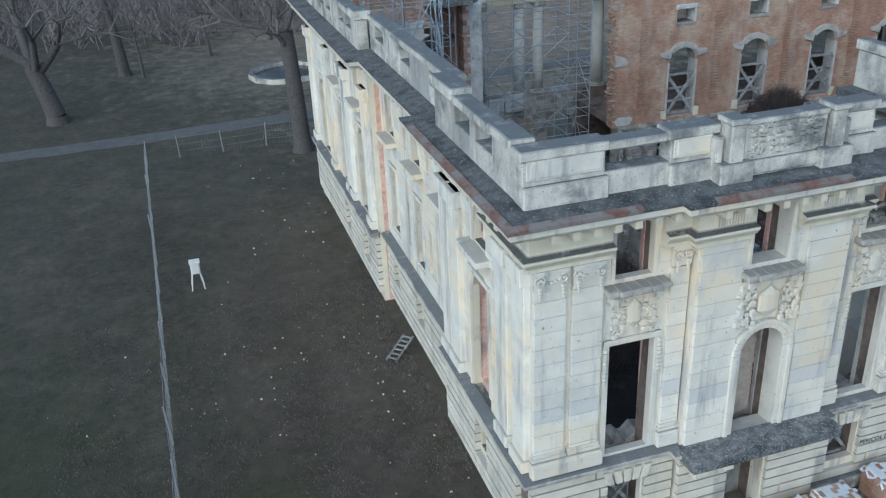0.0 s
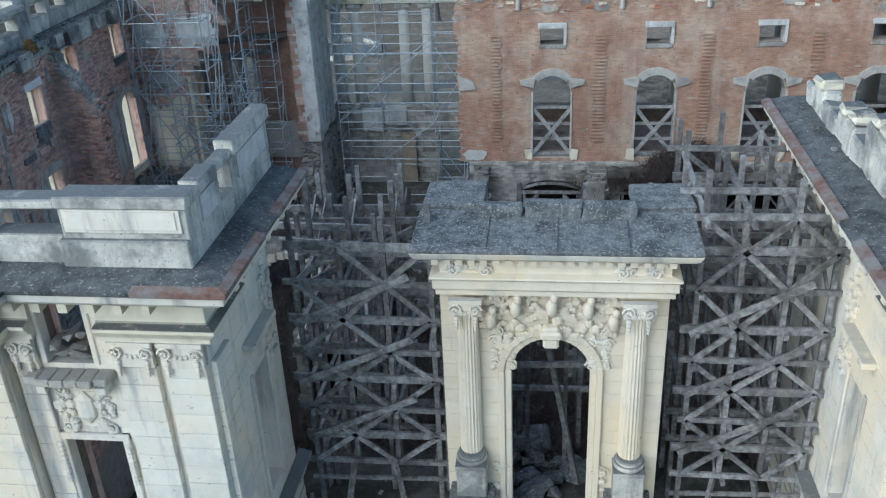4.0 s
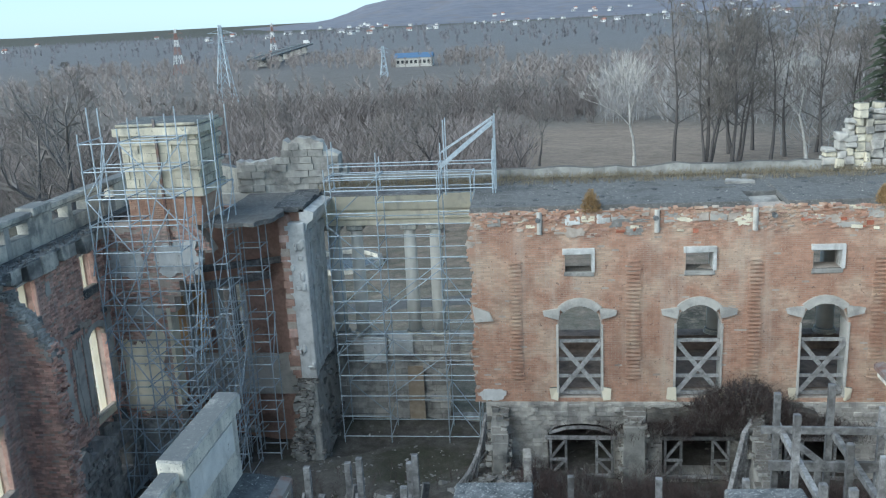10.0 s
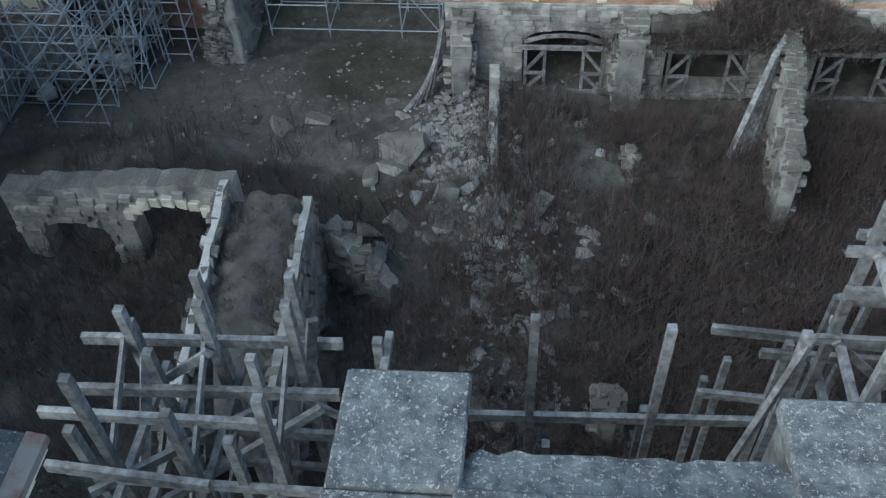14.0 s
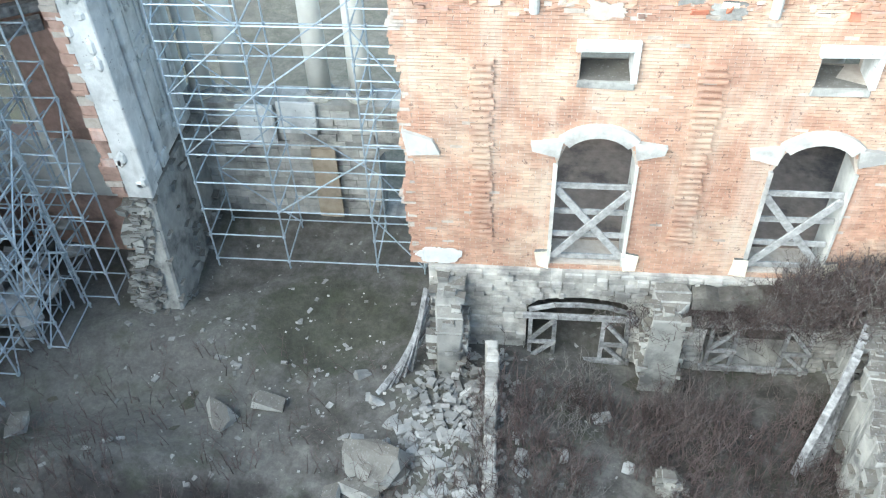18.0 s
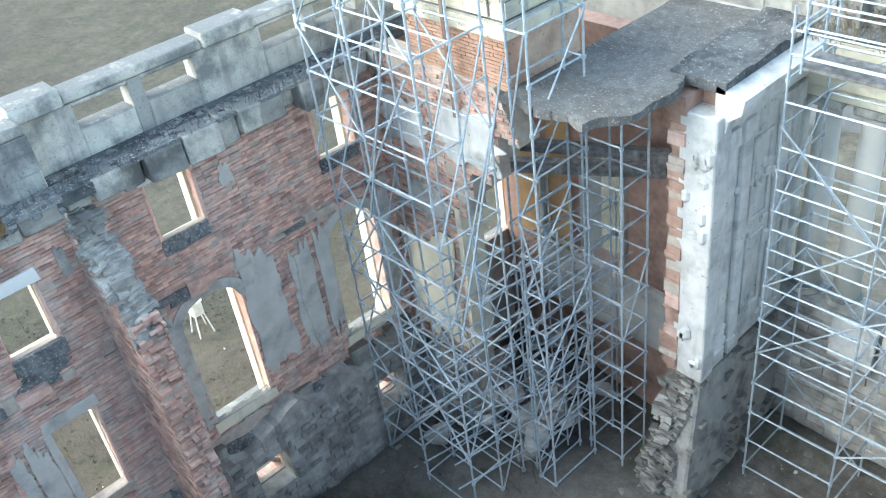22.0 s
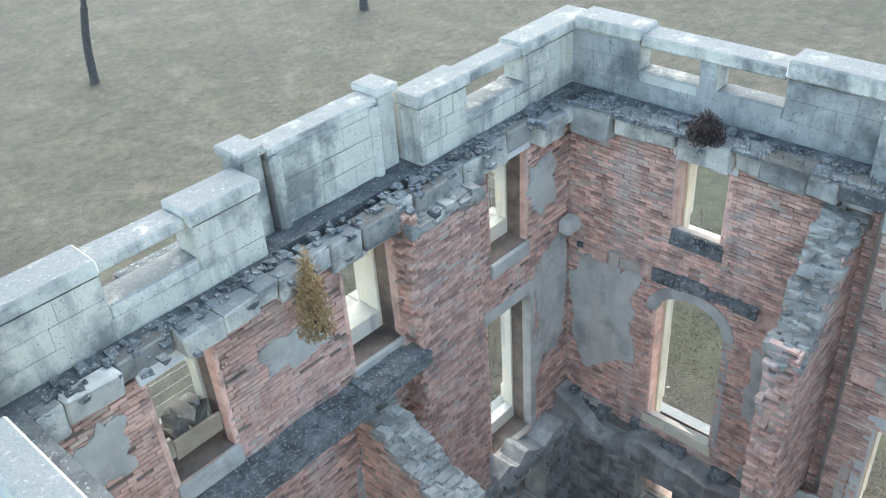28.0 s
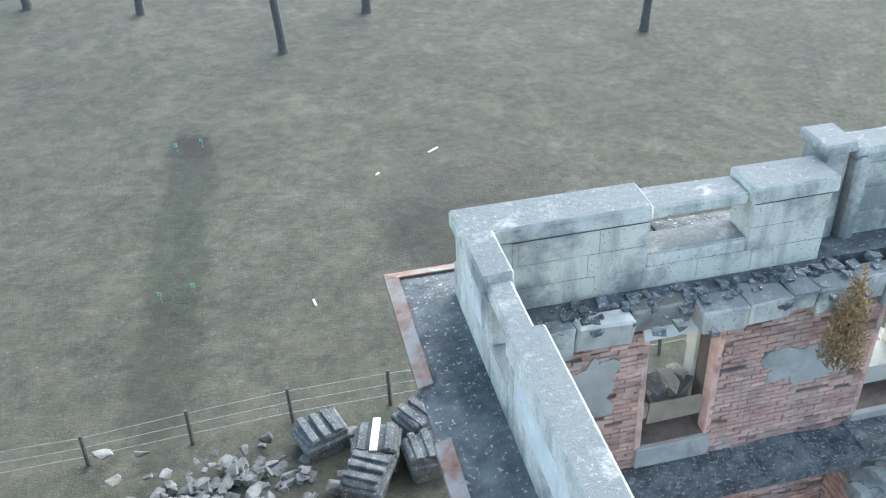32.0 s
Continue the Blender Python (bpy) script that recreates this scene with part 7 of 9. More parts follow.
# ---- timber shoring either side of the portal ----
def shoring(x0, x1, ys, zs, seed, up, name_label):
    t = thing("timber_shoring", name_label, "timber scaffold", "timber shoring")
    rng = random.Random(seed)
    def bm(p, q, w=0.11, h=0.15, nm="beam"):
        part(nm, Build().beam(p, q, w, h), "wood", t)
    n = 3
    xs_ = [x0 + (x1 - x0) * k / n for k in range(n + 1)]
    for j, y in enumerate(ys):
        for x in xs_:
            foot = -0.2 if x in (xs_[0], xs_[-1]) else zs[0] - 0.15
            bm((x, y, foot), (x + rng.uniform(-0.06, 0.06), y, zs[-1] + rng.uniform(0.2, up)), 0.12, 0.12, "post")
        for i, z in enumerate(zs):
            if j and rng.random() < 0.45:
                continue
            bm((x0 - 0.25 + rng.uniform(-0.1, 0.1), y - 0.09, z + rng.uniform(-0.04, 0.04)), (x1 + 0.25 + rng.uniform(-0.1, 0.1), y - 0.09, z + rng.uniform(-0.05, 0.05)), 0.08, 0.2 if i % 2 else 0.14)
        for i in range(len(zs) - 1):
            for k in range(n):
                if j == 0 or rng.random() < 0.08:
                    a, c = (xs_[k], zs[i]) , (xs_[k + 1], zs[i + 1])
                    if (k + i) % 2:
                        a, c = (xs_[k], zs[i + 1]), (xs_[k + 1], zs[i])
                    bm((a[0], y - 0.15, a[1]), (c[0], y - 0.15, c[1]), 0.05, 0.13, "brace")
        if j == 0:
            for u0, u1 in ((0.3, 0.15), (0.62, 0.8)):
                bm((x0 + (x1 - x0) * u0, y, zs[0]), (x0 + (x1 - x0) * u1, y - 0.5, 0.0), 0.1, 0.13, "raking_prop")
            bm((x0 - 0.2, y - 0.12, zs[0] - 0.62), (x1 + 0.2, y - 0.12, zs[0] - 0.5), 0.07, 0.1)
            for i in (1, 3, 5):
                bm((x0 - 0.1, y - 0.22, zs[i] - 0.1), (x0 + (x1 - x0) * 0.85, y - 0.22, zs[i] + 1.25), 0.05, 0.17, "brace")
    for i, z in enumerate(zs):
        for x in xs_:
            if rng.random() < 0.5:
                bm((x + 0.08, ys[0] - 0.3, z - 0.1), (x + 0.08, ys[-1] + 0.35, z - 0.1), 0.1, 0.13)
    for y0, y1 in zip(ys, ys[1:]):
        for x in xs_:
            for i in range(0, len(zs) - 1, 2):
                if rng.random() < 0.4:
                    bm((x - 0.1, y0, zs[i]), (x - 0.1, y1, zs[i + 1]), 0.05, 0.13, "brace")
    return t


ZL = [2.92, 3.77, 4.6, 5.5, 6.3, 7.2, 8.2, 9.15]
shoring(20.55, 23.75, (21.5, 22.9, 24.3), ZL, 1, 1.3, "weathered grey timber shoring filling the gap beside the portal")
shoring(29.75, 32.65, (21.5, 22.9, 24.3, 25.7), ZL + [9.95], 2, 1.1, "weathered grey timber shoring filling the gap beside the portal")
# crown of the shoring: proud posts and long beams behind the portal
sc = thing("timber_shoring", "tall grey timber posts and long beams behind the portal", "timber scaffold", "timber shoring")
for x, y in ((21.13, 25.3), (22.43, 25.35), (20.45, 24.45), (20.85, 24.0), (22.2, 24.0), (20.35, 22.85), (22.2, 22.85), (25.64, 24.85), (27.37, 24.8), (29.03, 24.81)):
    part("post", Build().beam((x, y, 0.0), (x + random.uniform(-0.05, 0.05), y, 9.3), 0.12, 0.12), "wood", sc)
for p, q in (((19.57, 24.64, 8.6), (23.14, 24.78, 8.6)), ((19.6, 23.83, 8.6), (23.24, 23.98, 8.6)), ((19.51, 23.4, 8.7), (22.54, 23.48, 8.6)), ((19.84, 22.73, 8.6), (21.9, 22.63, 8.55)), ((28.46, 26.74, 6.84), (31.9, 26.5, 6.84)), ((29.2, 26.45, 6.66), (31.9, 26.4, 6.66)), ((28.47, 26.6, 5.26), (31.9, 26.45, 5.2)), ((30.24, 26.95, 7.46), (32.6, 26.9, 7.4)), ((24.71, 24.97, 6.72), (28.9, 25.12, 6.78)), ((30.6, 27.9, 7.9), (32.7, 27.85, 7.9))):
    part("beam", Build().beam(p, q, 0.09, 0.17), "wood", sc)
for x, y, z in ((30.24, 26.95, 7.5), (29.09, 27.38, 5.2), (27.33, 25.16, 6.9), (25.66, 25.1, 6.9), (28.6, 26.8, 5.4), (31.6, 26.9, 7.5), (31.2, 27.8, 8.0), (29.6, 26.5, 6.9)):
    part("post", Build().beam((x, y, -0.1), (x, y, z), 0.12, 0.12), "wood", sc)
for p, q in (((21.45, 24.6, 9.2), (20.9, 24.2, 6.2)), ((22.83, 24.7, 9.2), (22.3, 24.4, 6.2)), ((20.85, 24.0, 9.2), (20.2, 23.6, 6.6)), ((23.0, 23.9, 8.4), (20.6, 22.5, 7.6)), ((22.5, 24.4, 8.0), (20.3, 22.6, 8.2)), ((29.03, 24.8, 9.1), (28.3, 24.2, 6.6))):
    part("brace", Build().beam(p, q, 0.08, 0.14), "wood", sc)
# mossy debris along the inner cornices
dr, b = random.Random(41), Build()
for _ in range(620):
    if dr.random() < 0.42:
        x, y = dr.uniform(8.1, 19.3), 17.75 + abs(dr.gauss(0, 0.28))
        z = 10.98 - max(0.0, y - 18.05) * 0.55
    else:
        y = dr.uniform(18.3, 40.8)
        x = (8.15 if 24.2 < y < 33.6 else 7.7) + abs(dr.gauss(0, 0.25))
        z = 10.98 - max(0.0, x - 8.35) * 0.5
    r = dr.uniform(0.02, 0.075)
    b.box(x - r, x + r, y - r, y + r, z - r * 0.7, z + r * 0.4, r * 0.45)
b.obj("cornice_debris", "slab", label="mossy grey debris lying along the inner cornices", category="rubble", kind="stuff")
# ---- steel scaffolds ----
def scaffold(label, xs_, ys_, zs, tops, seed, diag=0.35, skip=0.0, lad=()):
    t = thing("steel_scaffold", label, "scaffold", "steel scaffolds")
    rng = random.Random(seed)
    R_ = 0.027
    cup = None
    for i, x in enumerate(xs_):
        for j, y in enumerate(ys_):
            h = tops + rng.uniform(-0.5, 0.7)
            pole = part("standard", Build().tube((x, y, zs[0] - 0.3), (x, y, h), R_, n=6), "steel", t)
            for z in zs:
                if cup:
                    ob = new("coupler", cup.data)
                    ob.parent = pole
                    ob.location = (x - cx_, y - cy_, z - cz_)
                else:
                    cup, cx_, cy_, cz_ = part("coupler", Build().tube((x, y, z - 0.05), (x, y, z + 0.03), R_ * 1.9, n=6), "steel", pole), x, y, z
    for z in zs:
        for i, x in enumerate(xs_):
            for j, y in enumerate(ys_):
                if i + 1 < len(xs_) and rng.random() > skip:
                    part("ledger", Build().tube((x, y, z), (xs_[i + 1], y, z), R_ * 0.85, n=5, caps=False), "steel", t)
                if j + 1 < len(ys_) and rng.random() > skip:
                    part("transom", Build().tube((x, y, z + 0.02), (x, ys_[j + 1], z + 0.02), R_ * 0.85, n=5, caps=False), "steel", t)
    for a, c in zip(zs[::2], zs[2::2]):
        for i in range(len(xs_) - 1):
            for j in (0, len(ys_) - 1):
                if rng.random() < diag:
                    p, q = (xs_[i], xs_[i + 1]) if rng.random() < 0.5 else (xs_[i + 1], xs_[i])
                    part("diagonal", Build().tube((p, ys_[j] - 0.05, a), (q, ys_[j] - 0.05, c), R_ * 0.85, n=5, caps=False), "steel", t)
        for j in range(len(ys_) - 1):
            for i in (0, len(xs_) - 1):
                if rng.random() < diag:
                    part("diagonal", Build().tube((xs_[i] + 0.05, ys_[j], a), (xs_[i] + 0.05, ys_[j + 1], c), R_ * 0.85, n=5, caps=False), "steel", t)
    return t


st1 = scaffold("tall galvanised tube scaffold in front of the chimney block", (8.8, 10.3, 12.1), (38.9, 39.8, 40.6), list(np.arange(0.3, 14.6, 1.0)), 15.0, 1, 0.6, 0.1)
for p, q in (((8.9, 38.8, 0.4), (12.6, 38.8, 5.0)), ((9.2, 39.75, 1.5), (13.0, 40.4, 6.2)), ((12.2, 38.8, 2.2), (9.0, 38.8, 7.4)), ((9.6, 40.3, 3.5), (13.0, 41.4, 7.8)), ((12.3, 39.0, 6.0), (12.3, 40.9, 11.6)), ((8.7, 38.9, 6.8), (11.9, 38.85, 11.9)),
             ((8.75, 38.7, 9.5), (8.75, 40.9, 14.0)), ((10.2, 38.75, 8.4), (11.9, 38.75, 13.6)), ((9.4, 39.9, 0.6), (12.9, 41.0, 3.4)), ((11.9, 39.9, 3.0), (9.2, 38.9, 8.9))):
    part("raker", Build().tube(p, q, 0.026, n=5), "steel", st1)
st6 = scaffold("galvanised tube scaffold reaching into the roofless corner room", (10.9, 12.3), (40.9, 42.1, 43.2, 44.2), list(np.arange(0.4, 7.2, 0.9)), 7.3, 8, 0.4, 0.1)
for z in np.arange(0.85, 7.0, 0.9):
    for x in (11.0, 12.3):
        part("deck_tube", Build().tube((x - 0.9, 38.95, z - 0.35), (x + 0.5, 44.2, z + 0.1), 0.024, n=5, caps=False), "steel", st6)
scaffold("narrow galvanised scaffold wing along the chimney block", (12.55, 13.05), (40.75, 42.3), list(np.arange(0.3, 14.2, 1.0)), 14.6, 5, 0.5, 0.15)
st5 = scaffold("galvanised access frame on top of the loggia", (16.45, 18.4, 20.95, 23.1), (44.15, 44.9), [11.35, 11.9, 12.35], 12.8, 6, 0.0, 0.05)
for y in (44.15, 44.9):
    part("stringer", Build().beam((21.0, y, 12.2), (23.1, y, 13.9), 0.05, 0.14), "steel", st5)
    part("handrail", Build().tube((21.0, y, 12.75), (23.15, y, 14.1), 0.024, n=5), "steel", st5)
    part("standard", Build().tube((21.2, y, 11.1), (21.2, y, 14.1), 0.028), "steel", st5)
    part("standard", Build().tube((23.2, y, 11.1), (23.2, y, 14.2), 0.028), "steel", st5)
part("deck", Build().box(16.4, 21.0, 44.15, 44.9, 11.12, 11.18), "wood", st5)
st2 = scaffold("galvanised tube scaffold standing in the open loggia", (16.2, 18.3, 20.85, 22.2), (44.2, 45.9), list(np.arange(0.4, 11.9, 0.95)), 11.6, 2, 0.3, 0.08)
for z in np.arange(3.75, 11.4, 0.95):
    for xa, xb in ((16.2, 18.3), (18.3, 20.85), (20.85, 22.2)):
        if random.random() < 0.6:
            part("guard_rail", Build().tube((xa, 44.2, z), (xb, 44.2, z), 0.023, n=5, caps=False), "steel", st2)
scaffold("slim galvanised scaffold tower beside the red wall", (12.85, 13.85), (42.4, 43.3), list(np.arange(0.5, 10.2, 1.0)), 10.6, 3, 0.3, 0.0)

# ---- ruins inside the court ----
def broken_wall(name, label, p, q, w, z0, za, zb, mat, seed, n=16, category="wall", holes=None):
    """A low ruined wall from p to q with an uneven crest."""
    t = thing(name, label, category, kind="structure")
    b = Build()
    p, q = Vector(p), Vector(q)
    d = (q - p).normalized()
    s = Vector((d.y, -d.x))
    rng = random.Random(seed)
    ring = []
    for k in range(n + 1):
        c = p + (q - p) * k / n + s * w * rng.uniform(-0.1, 0.1)
        z = za + (zb - za) * k / n + (0.1 if w < 0.25 else 0.22) * noise.noise(Vector((k * 8.0 / n, seed, 0)))
        hw = w / 2 * rng.uniform(0.7, 1.2)
        ring.append([(c - s * hw * 1.15, z0), (c + s * hw * 1.15, z0), (c + s * hw, z), (c - s * hw, z)])
    for a, c in zip(ring, ring[1:]):
        f = lambda e: (e[0].x, e[0].y, e[1])
        b.hexa([f(a[0]), f(a[1]), f(c[1]), f(c[0]), f(a[3]), f(a[2]), f(c[2]), f(c[3])])
    part("wall_core", b, mat, t, bevel=0.03 if w > 0.25 else 0.0)
    b2 = Build()
    for _ in range(int(n * 9 if mat == "rubble" else 8)):
        k = rng.uniform(0, n)
        c = p + (q - p) * k / n
        z = za + (zb - za) * k / n + (0.1 if w < 0.25 else 0.22) * noise.noise(Vector((k * 8.0 / n, seed, 0)))
        sd = rng.choice((-1, 1, 0))
        zz = z - rng.uniform(0, 0.06) if sd == 0 else rng.uniform(0.2, max(0.3, z - 0.1))
        o = c + s * (sd * w * 0.52 if sd else rng.uniform(-w / 2, w / 2))
        r = rng.uniform(0.05, 0.16)
        b2.box(o.x - r, o.x + r, o.y - r * 0.8, o.y + r * 0.8, zz - r * 0.6, zz + r * 0.6, r * 0.3)
    part("rubble_face", b2, mat, t, kind="stuff")
    return t


broken_wall("ruined_wall", "thin pale stump of a basement wall", (18.0, 33.4), (18.75, 26.3), 0.24, -0.4, 3.22, 3.22, "rubble", 1, 18)
broken_wall("ruined_wall", "pale broken crest of a thin basement wall", (18.0, 33.4), (18.75, 26.3), 0.2, 2.7, 3.28, 3.28, "plaster", 1, 18)
broken_wall("ruined_wall", "pale plastered edge of a collapsed vault", (20.2, 33.0), (20.65, 26.3), 0.3, -0.4, 3.1, 3.2, "rubble", 2, 18)
broken_wall("ruined_wall", "pale broken crest of a collapsed vault edge", (20.2, 33.0), (20.65, 26.3), 0.2, 2.7, 3.22, 3.32, "fallen", 2, 18)
m_ = Build()
nxm, nym = 8, 26
m_.v = [(18.2 + 0.25 * j / nym + (2.0 + 0.2 * j / nym) * i / nxm, 33.2 - 7.0 * j / nym, 2.75 + 0.35 * math.sin(math.pi * i / nxm) + 0.25 * noise.noise(Vector((i * 0.6, j * 0.5, 9)))) for j in range(nym + 1) for i in range(nxm + 1)]
m_.f = [(j * (nxm + 1) + i, (j + 1) * (nxm + 1) + i, (j + 1) * (nxm + 1) + i + 1, j * (nxm + 1) + i + 1) for j in range(nym) for i in range(nxm)]
m_.obj("earth_mound", "soil", label="earth and dead grass on top of a collapsed vault", category="mound", kind="structure", smooth=True)
av = thing("ruined_vault", "broken grey masonry vault arch standing in the court", "arch", kind="structure")
part("wall_core", wall("x", 33.2, 33.85, 12.0, 18.2, -0.4, 3.2, [(16.5, 2.4, -0.4, 2.5, 0.75), (13.6, 1.9, -0.4, 1.7, 0.5)], top=slope(12.0, 2.7, 15.4, 3.15, 0.22, 3), step=0.3), "rubble", av, bevel=0.03)
for k in range(9):
    a = math.pi * (0.12 + 0.76 * (k + 0.5) / 9)
    x, z = 16.5 + 1.3 * math.cos(a), 1.72 + 0.98 * math.sin(a)
    part("voussoir", Build().box(x - 0.15, x + 0.15, 33.05, 33.3, z - 0.16, z + 0.16, 0.03), "plinth", av, bevel=0.03)
masonry("x", 33.2, -1, 12.0, 18.2, 0.0, 3.3, 0.19, 0.34, 0.03, 0.08, "palerub", av, "rubble_stone", [(16.5, 3.1, -0.4, 2.85, 0.9), (13.6, 1.9, -0.4, 1.7, 0.5)], top=slope(12.0, 2.6, 15.4, 3.05, 0.22, 3), miss=0.38, ragged=0.08)
broken_wall("ruined_wall", "grey stump of a basement cross wall", (32.3, 35.6), (32.95, 41.4), 0.5, -0.4, 2.2, 3.1, "rubble", 4)
broken_wall("ruined_wall", "short grey wall stump in scrub", (28.3, 37.5), (28.6, 37.9), 0.4, -0.3, 1.1, 0.7, "rubble", 5, 4)
broken_wall("ruined_wall", "pale stump of a cross wall in the rubble heap", (24.3, 40.6), (24.45, 36.6), 0.3, -0.3, 1.75, 1.2, "palerub", 6, 20)
broken_wall("ruined_wall", "grey pier at the foot of the brick wall", (23.2, 41.5), (23.2, 40.3), 0.7, -0.3, 3.0, 1.6, "rubble", 7, 5)
broken_wall("ruined_wall", "low grey wall ends by the mound", (20.6, 33.0), (22.2, 32.2), 0.5, -0.3, 2.4, 1.0, "rubble", 8, 8)
broken_wall("ruined_wall", "short upright stump of masonry in scrub", (27.4, 28.5), (27.5, 29.4), 0.5, -0.3, 1.5, 1.3, "rubble", 15, 5)
broken_wall("ruined_wall", "grey pier under the brick wall", (28.4, 41.5), (28.4, 40.7), 0.8, -0.3, 3.1, 2.6, "rubble", 9, 4)
pk = thing("leaning_planks", "grey boards leaning on a wall stump", "planks")
for k in range(6):
    part("board", Build().beam((31.2 + 0.16 * k, 38.2 + 0.1 * k, 0.0), (32.2 + 0.12 * k, 39.6 + 0.25 * k, 3.0), 0.17, 0.04), "wood", pk)
pk = thing("leaning_planks", "grey boards propped at the broken wall end", "planks")
for k in range(6):
    part("board", Build().beam((21.2 + 0.2 * k, 39.4 + 0.2 * k, 0.2), (22.7, 41.3 - 0.05 * k, 1.2 + 0.35 * k), 0.14, 0.05), "wood", pk)


def stone_mesh(seed, r=1.0):
    rng = random.Random(seed)
    bm = bmesh.new()
    for k in range(15):                    # corners of a broken block
        p = [rng.uniform(-1, 1) for _ in range(3)]
        m = max(abs(c) for c in p)
        bm.verts.new((p[0] / m * 0.9 * r, p[1] / m * 0.75 * r, p[2] / m * 0.62 * r))
    res = bmesh.ops.convex_hull(bm, input=bm.verts)
    bmesh.ops.delete(bm, geom=list({v for v in res["geom_interior"] if isinstance(v, bmesh.types.BMVert)}), context="VERTS")
    me = bpy.data.meshes.new("stone")
    bm.to_mesh(me)
    bm.free()
    return me


STONES = {}
def stones(parent, spots, mat, seed, name="stone"):
    for k, (x, y, z, r) in enumerate(spots):
        key = (mat, k % 7)
        if key not in STONES:
            STONES[key] = stone_mesh(k % 7 + 40)
            STONES[key].materials.append(M[mat])
        ob = new(name, STONES[key])
        rng = random.Random(seed * 1000 + k)
        ob.matrix_basis = pose(x, y, z, rng.uniform(-25, 25), rng.uniform(-25, 25), rng.uniform(0, 360)) @ Matrix.Diagonal((r * rng.uniform(0.8, 1.5), r * rng.uniform(0.7, 1.1), r * rng.uniform(0.6, 1), 1))
        ob.parent = parent


rng = random.Random(11)
def scatter(n, cx, cy, sx, sy, r0, r1, lift=0.0):
    out = []
    for _ in range(n):
        x, y = rng.gauss(cx, sx), rng.gauss(cy, sy)
        r = r0 + (r1 - r0) * rng.random() ** 2.5
        out.append((x, y, gz(x, y) + r * 0.3 + lift, r))
    return out


h1 = thing("rubble_heap", "spill of grey broken masonry in the court", "rubble")
stones(h1, scatter(150, 23.6, 38.2, 1.2, 1.7, 0.06, 0.3) + scatter(110, 25.2, 34.3, 1.3, 1.5, 0.06, 0.3) + scatter(35, 24.9, 30.8, 0.7, 1.8, 0.07, 0.3), "fallen", 1)
h2 = thing("fallen_blocks", "large fallen grey masonry blocks", "rubble")
stones(h2, [(x, y, gz(x, y) + 0.28 * r, 0.8 * r) for x, y, r in ((21.8, 37.5, 0.85), (21.5, 37.0, 0.5), (20.9, 36.8, 0.42), (22.3, 37.3, 0.4), (23.3, 35.85, 0.62), (24.4, 34.7, 0.62), (23.3, 34.5, 0.45), (22.87, 34.2, 0.2), (24.95, 35.2, 0.5), (25.7, 35.1, 0.55), (25.3, 34.6, 0.4), (21.5, 33.9, 0.55), (20.9, 33.95, 0.35), (22.0, 34.8, 0.42), (21.2, 34.6, 0.4),
    (24.4, 29.6, 0.6), (24.8, 29.0, 0.55), (23.3, 28.9, 0.5), (24.2, 28.3, 0.45), (26.4, 28.8, 0.45), (27.4, 28.9, 0.5), (23.7, 28.15, 0.5), (25.3, 28.2, 0.4), (26.1, 32.3, 0.3), (25.6, 33.0, 0.35), (29.0, 37.35, 0.4), (29.5, 37.5, 0.3), (28.5, 37.2, 0.25), (29.6, 33.3, 0.35), (17.6, 38.9, 0.5), (18.8, 39.4, 0.5), (13.1, 37.9, 0.45), (22.2, 26.6, 0.7), (25.9, 27.6, 0.5), (24.6, 27.4, 0.5))], "rubble", 2)
h5 = thing("rubble_heap", "sooty fallen masonry under the chimney block", "rubble")
stones(h5, [(rng.gauss(10.6, 1.1), rng.gauss(42.0, 0.8), rng.uniform(0.1, 1.6), rng.uniform(0.12, 0.45)) for _ in range(90)], "burnt", 6)
hw_ = thing("fallen_blocks", "grey stones heaped in a small window opening", "rubble")
stones(hw_, [(16.98, 17.45, 8.83, 0.24), (17.35, 17.5, 8.85, 0.27), (17.52, 17.3, 8.8, 0.2), (17.2, 17.6, 9.12, 0.2), (17.45, 17.55, 9.14, 0.17), (16.95, 17.3, 9.05, 0.17)], "rubble", 8)
wb_ = thing("window_board", "weathered tan board standing in a small window opening", "board")
part("board", Build().box(16.8, 17.62, 17.8, 17.85, 8.66, 9.0, 0.02), "tanboard", wb_)
h3 = thing("rubble_heap", "pale fallen stones at the foot of the portal", "rubble")
stones(h3, scatter(22, 24.3, 19.5, 0.35, 0.45, 0.07, 0.3, 0.05) + scatter(26, 26.4, 21.0, 0.8, 0.5, 0.07, 0.3, 0.05) + scatter(9, 28.6, 20.2, 0.5, 0.3, 0.07, 0.22, 0.05) + scatter(12, 22.3, 20.3, 0.7, 0.4, 0.08, 0.3, 0.05) + scatter(24, 26.3, 23.6, 0.7, 0.8, 0.2, 0.7, 0.25), "slab", 3)
in_ = thing("passage_prop", "old timber props crossing the portal passage", "shoring")
for p, q in (((25.4, 22.9, 5.0), (27.7, 22.9, 5.1)), ((25.4, 23.6, 6.4), (27.8, 23.5, 6.3)), ((26.2, 23.2, 6.9), (27.3, 22.8, 1.2)), ((26.95, 23.8, 7.4), (26.95, 23.8, 0.5)), ((25.9, 24.3, 7.2), (25.9, 24.3, 0.5)), ((25.4, 24.4, 3.2), (27.8, 24.3, 3.3))):
    part("prop", Build().beam(p, q, 0.11, 0.14), "wood", in_)
part("tarpaulin", Build().box(26.9, 27.35, 20.9, 21.3, 0.5, 0.85, 0.14), "blue", h3, "crumpled blue plastic sheet")
sm = Build()
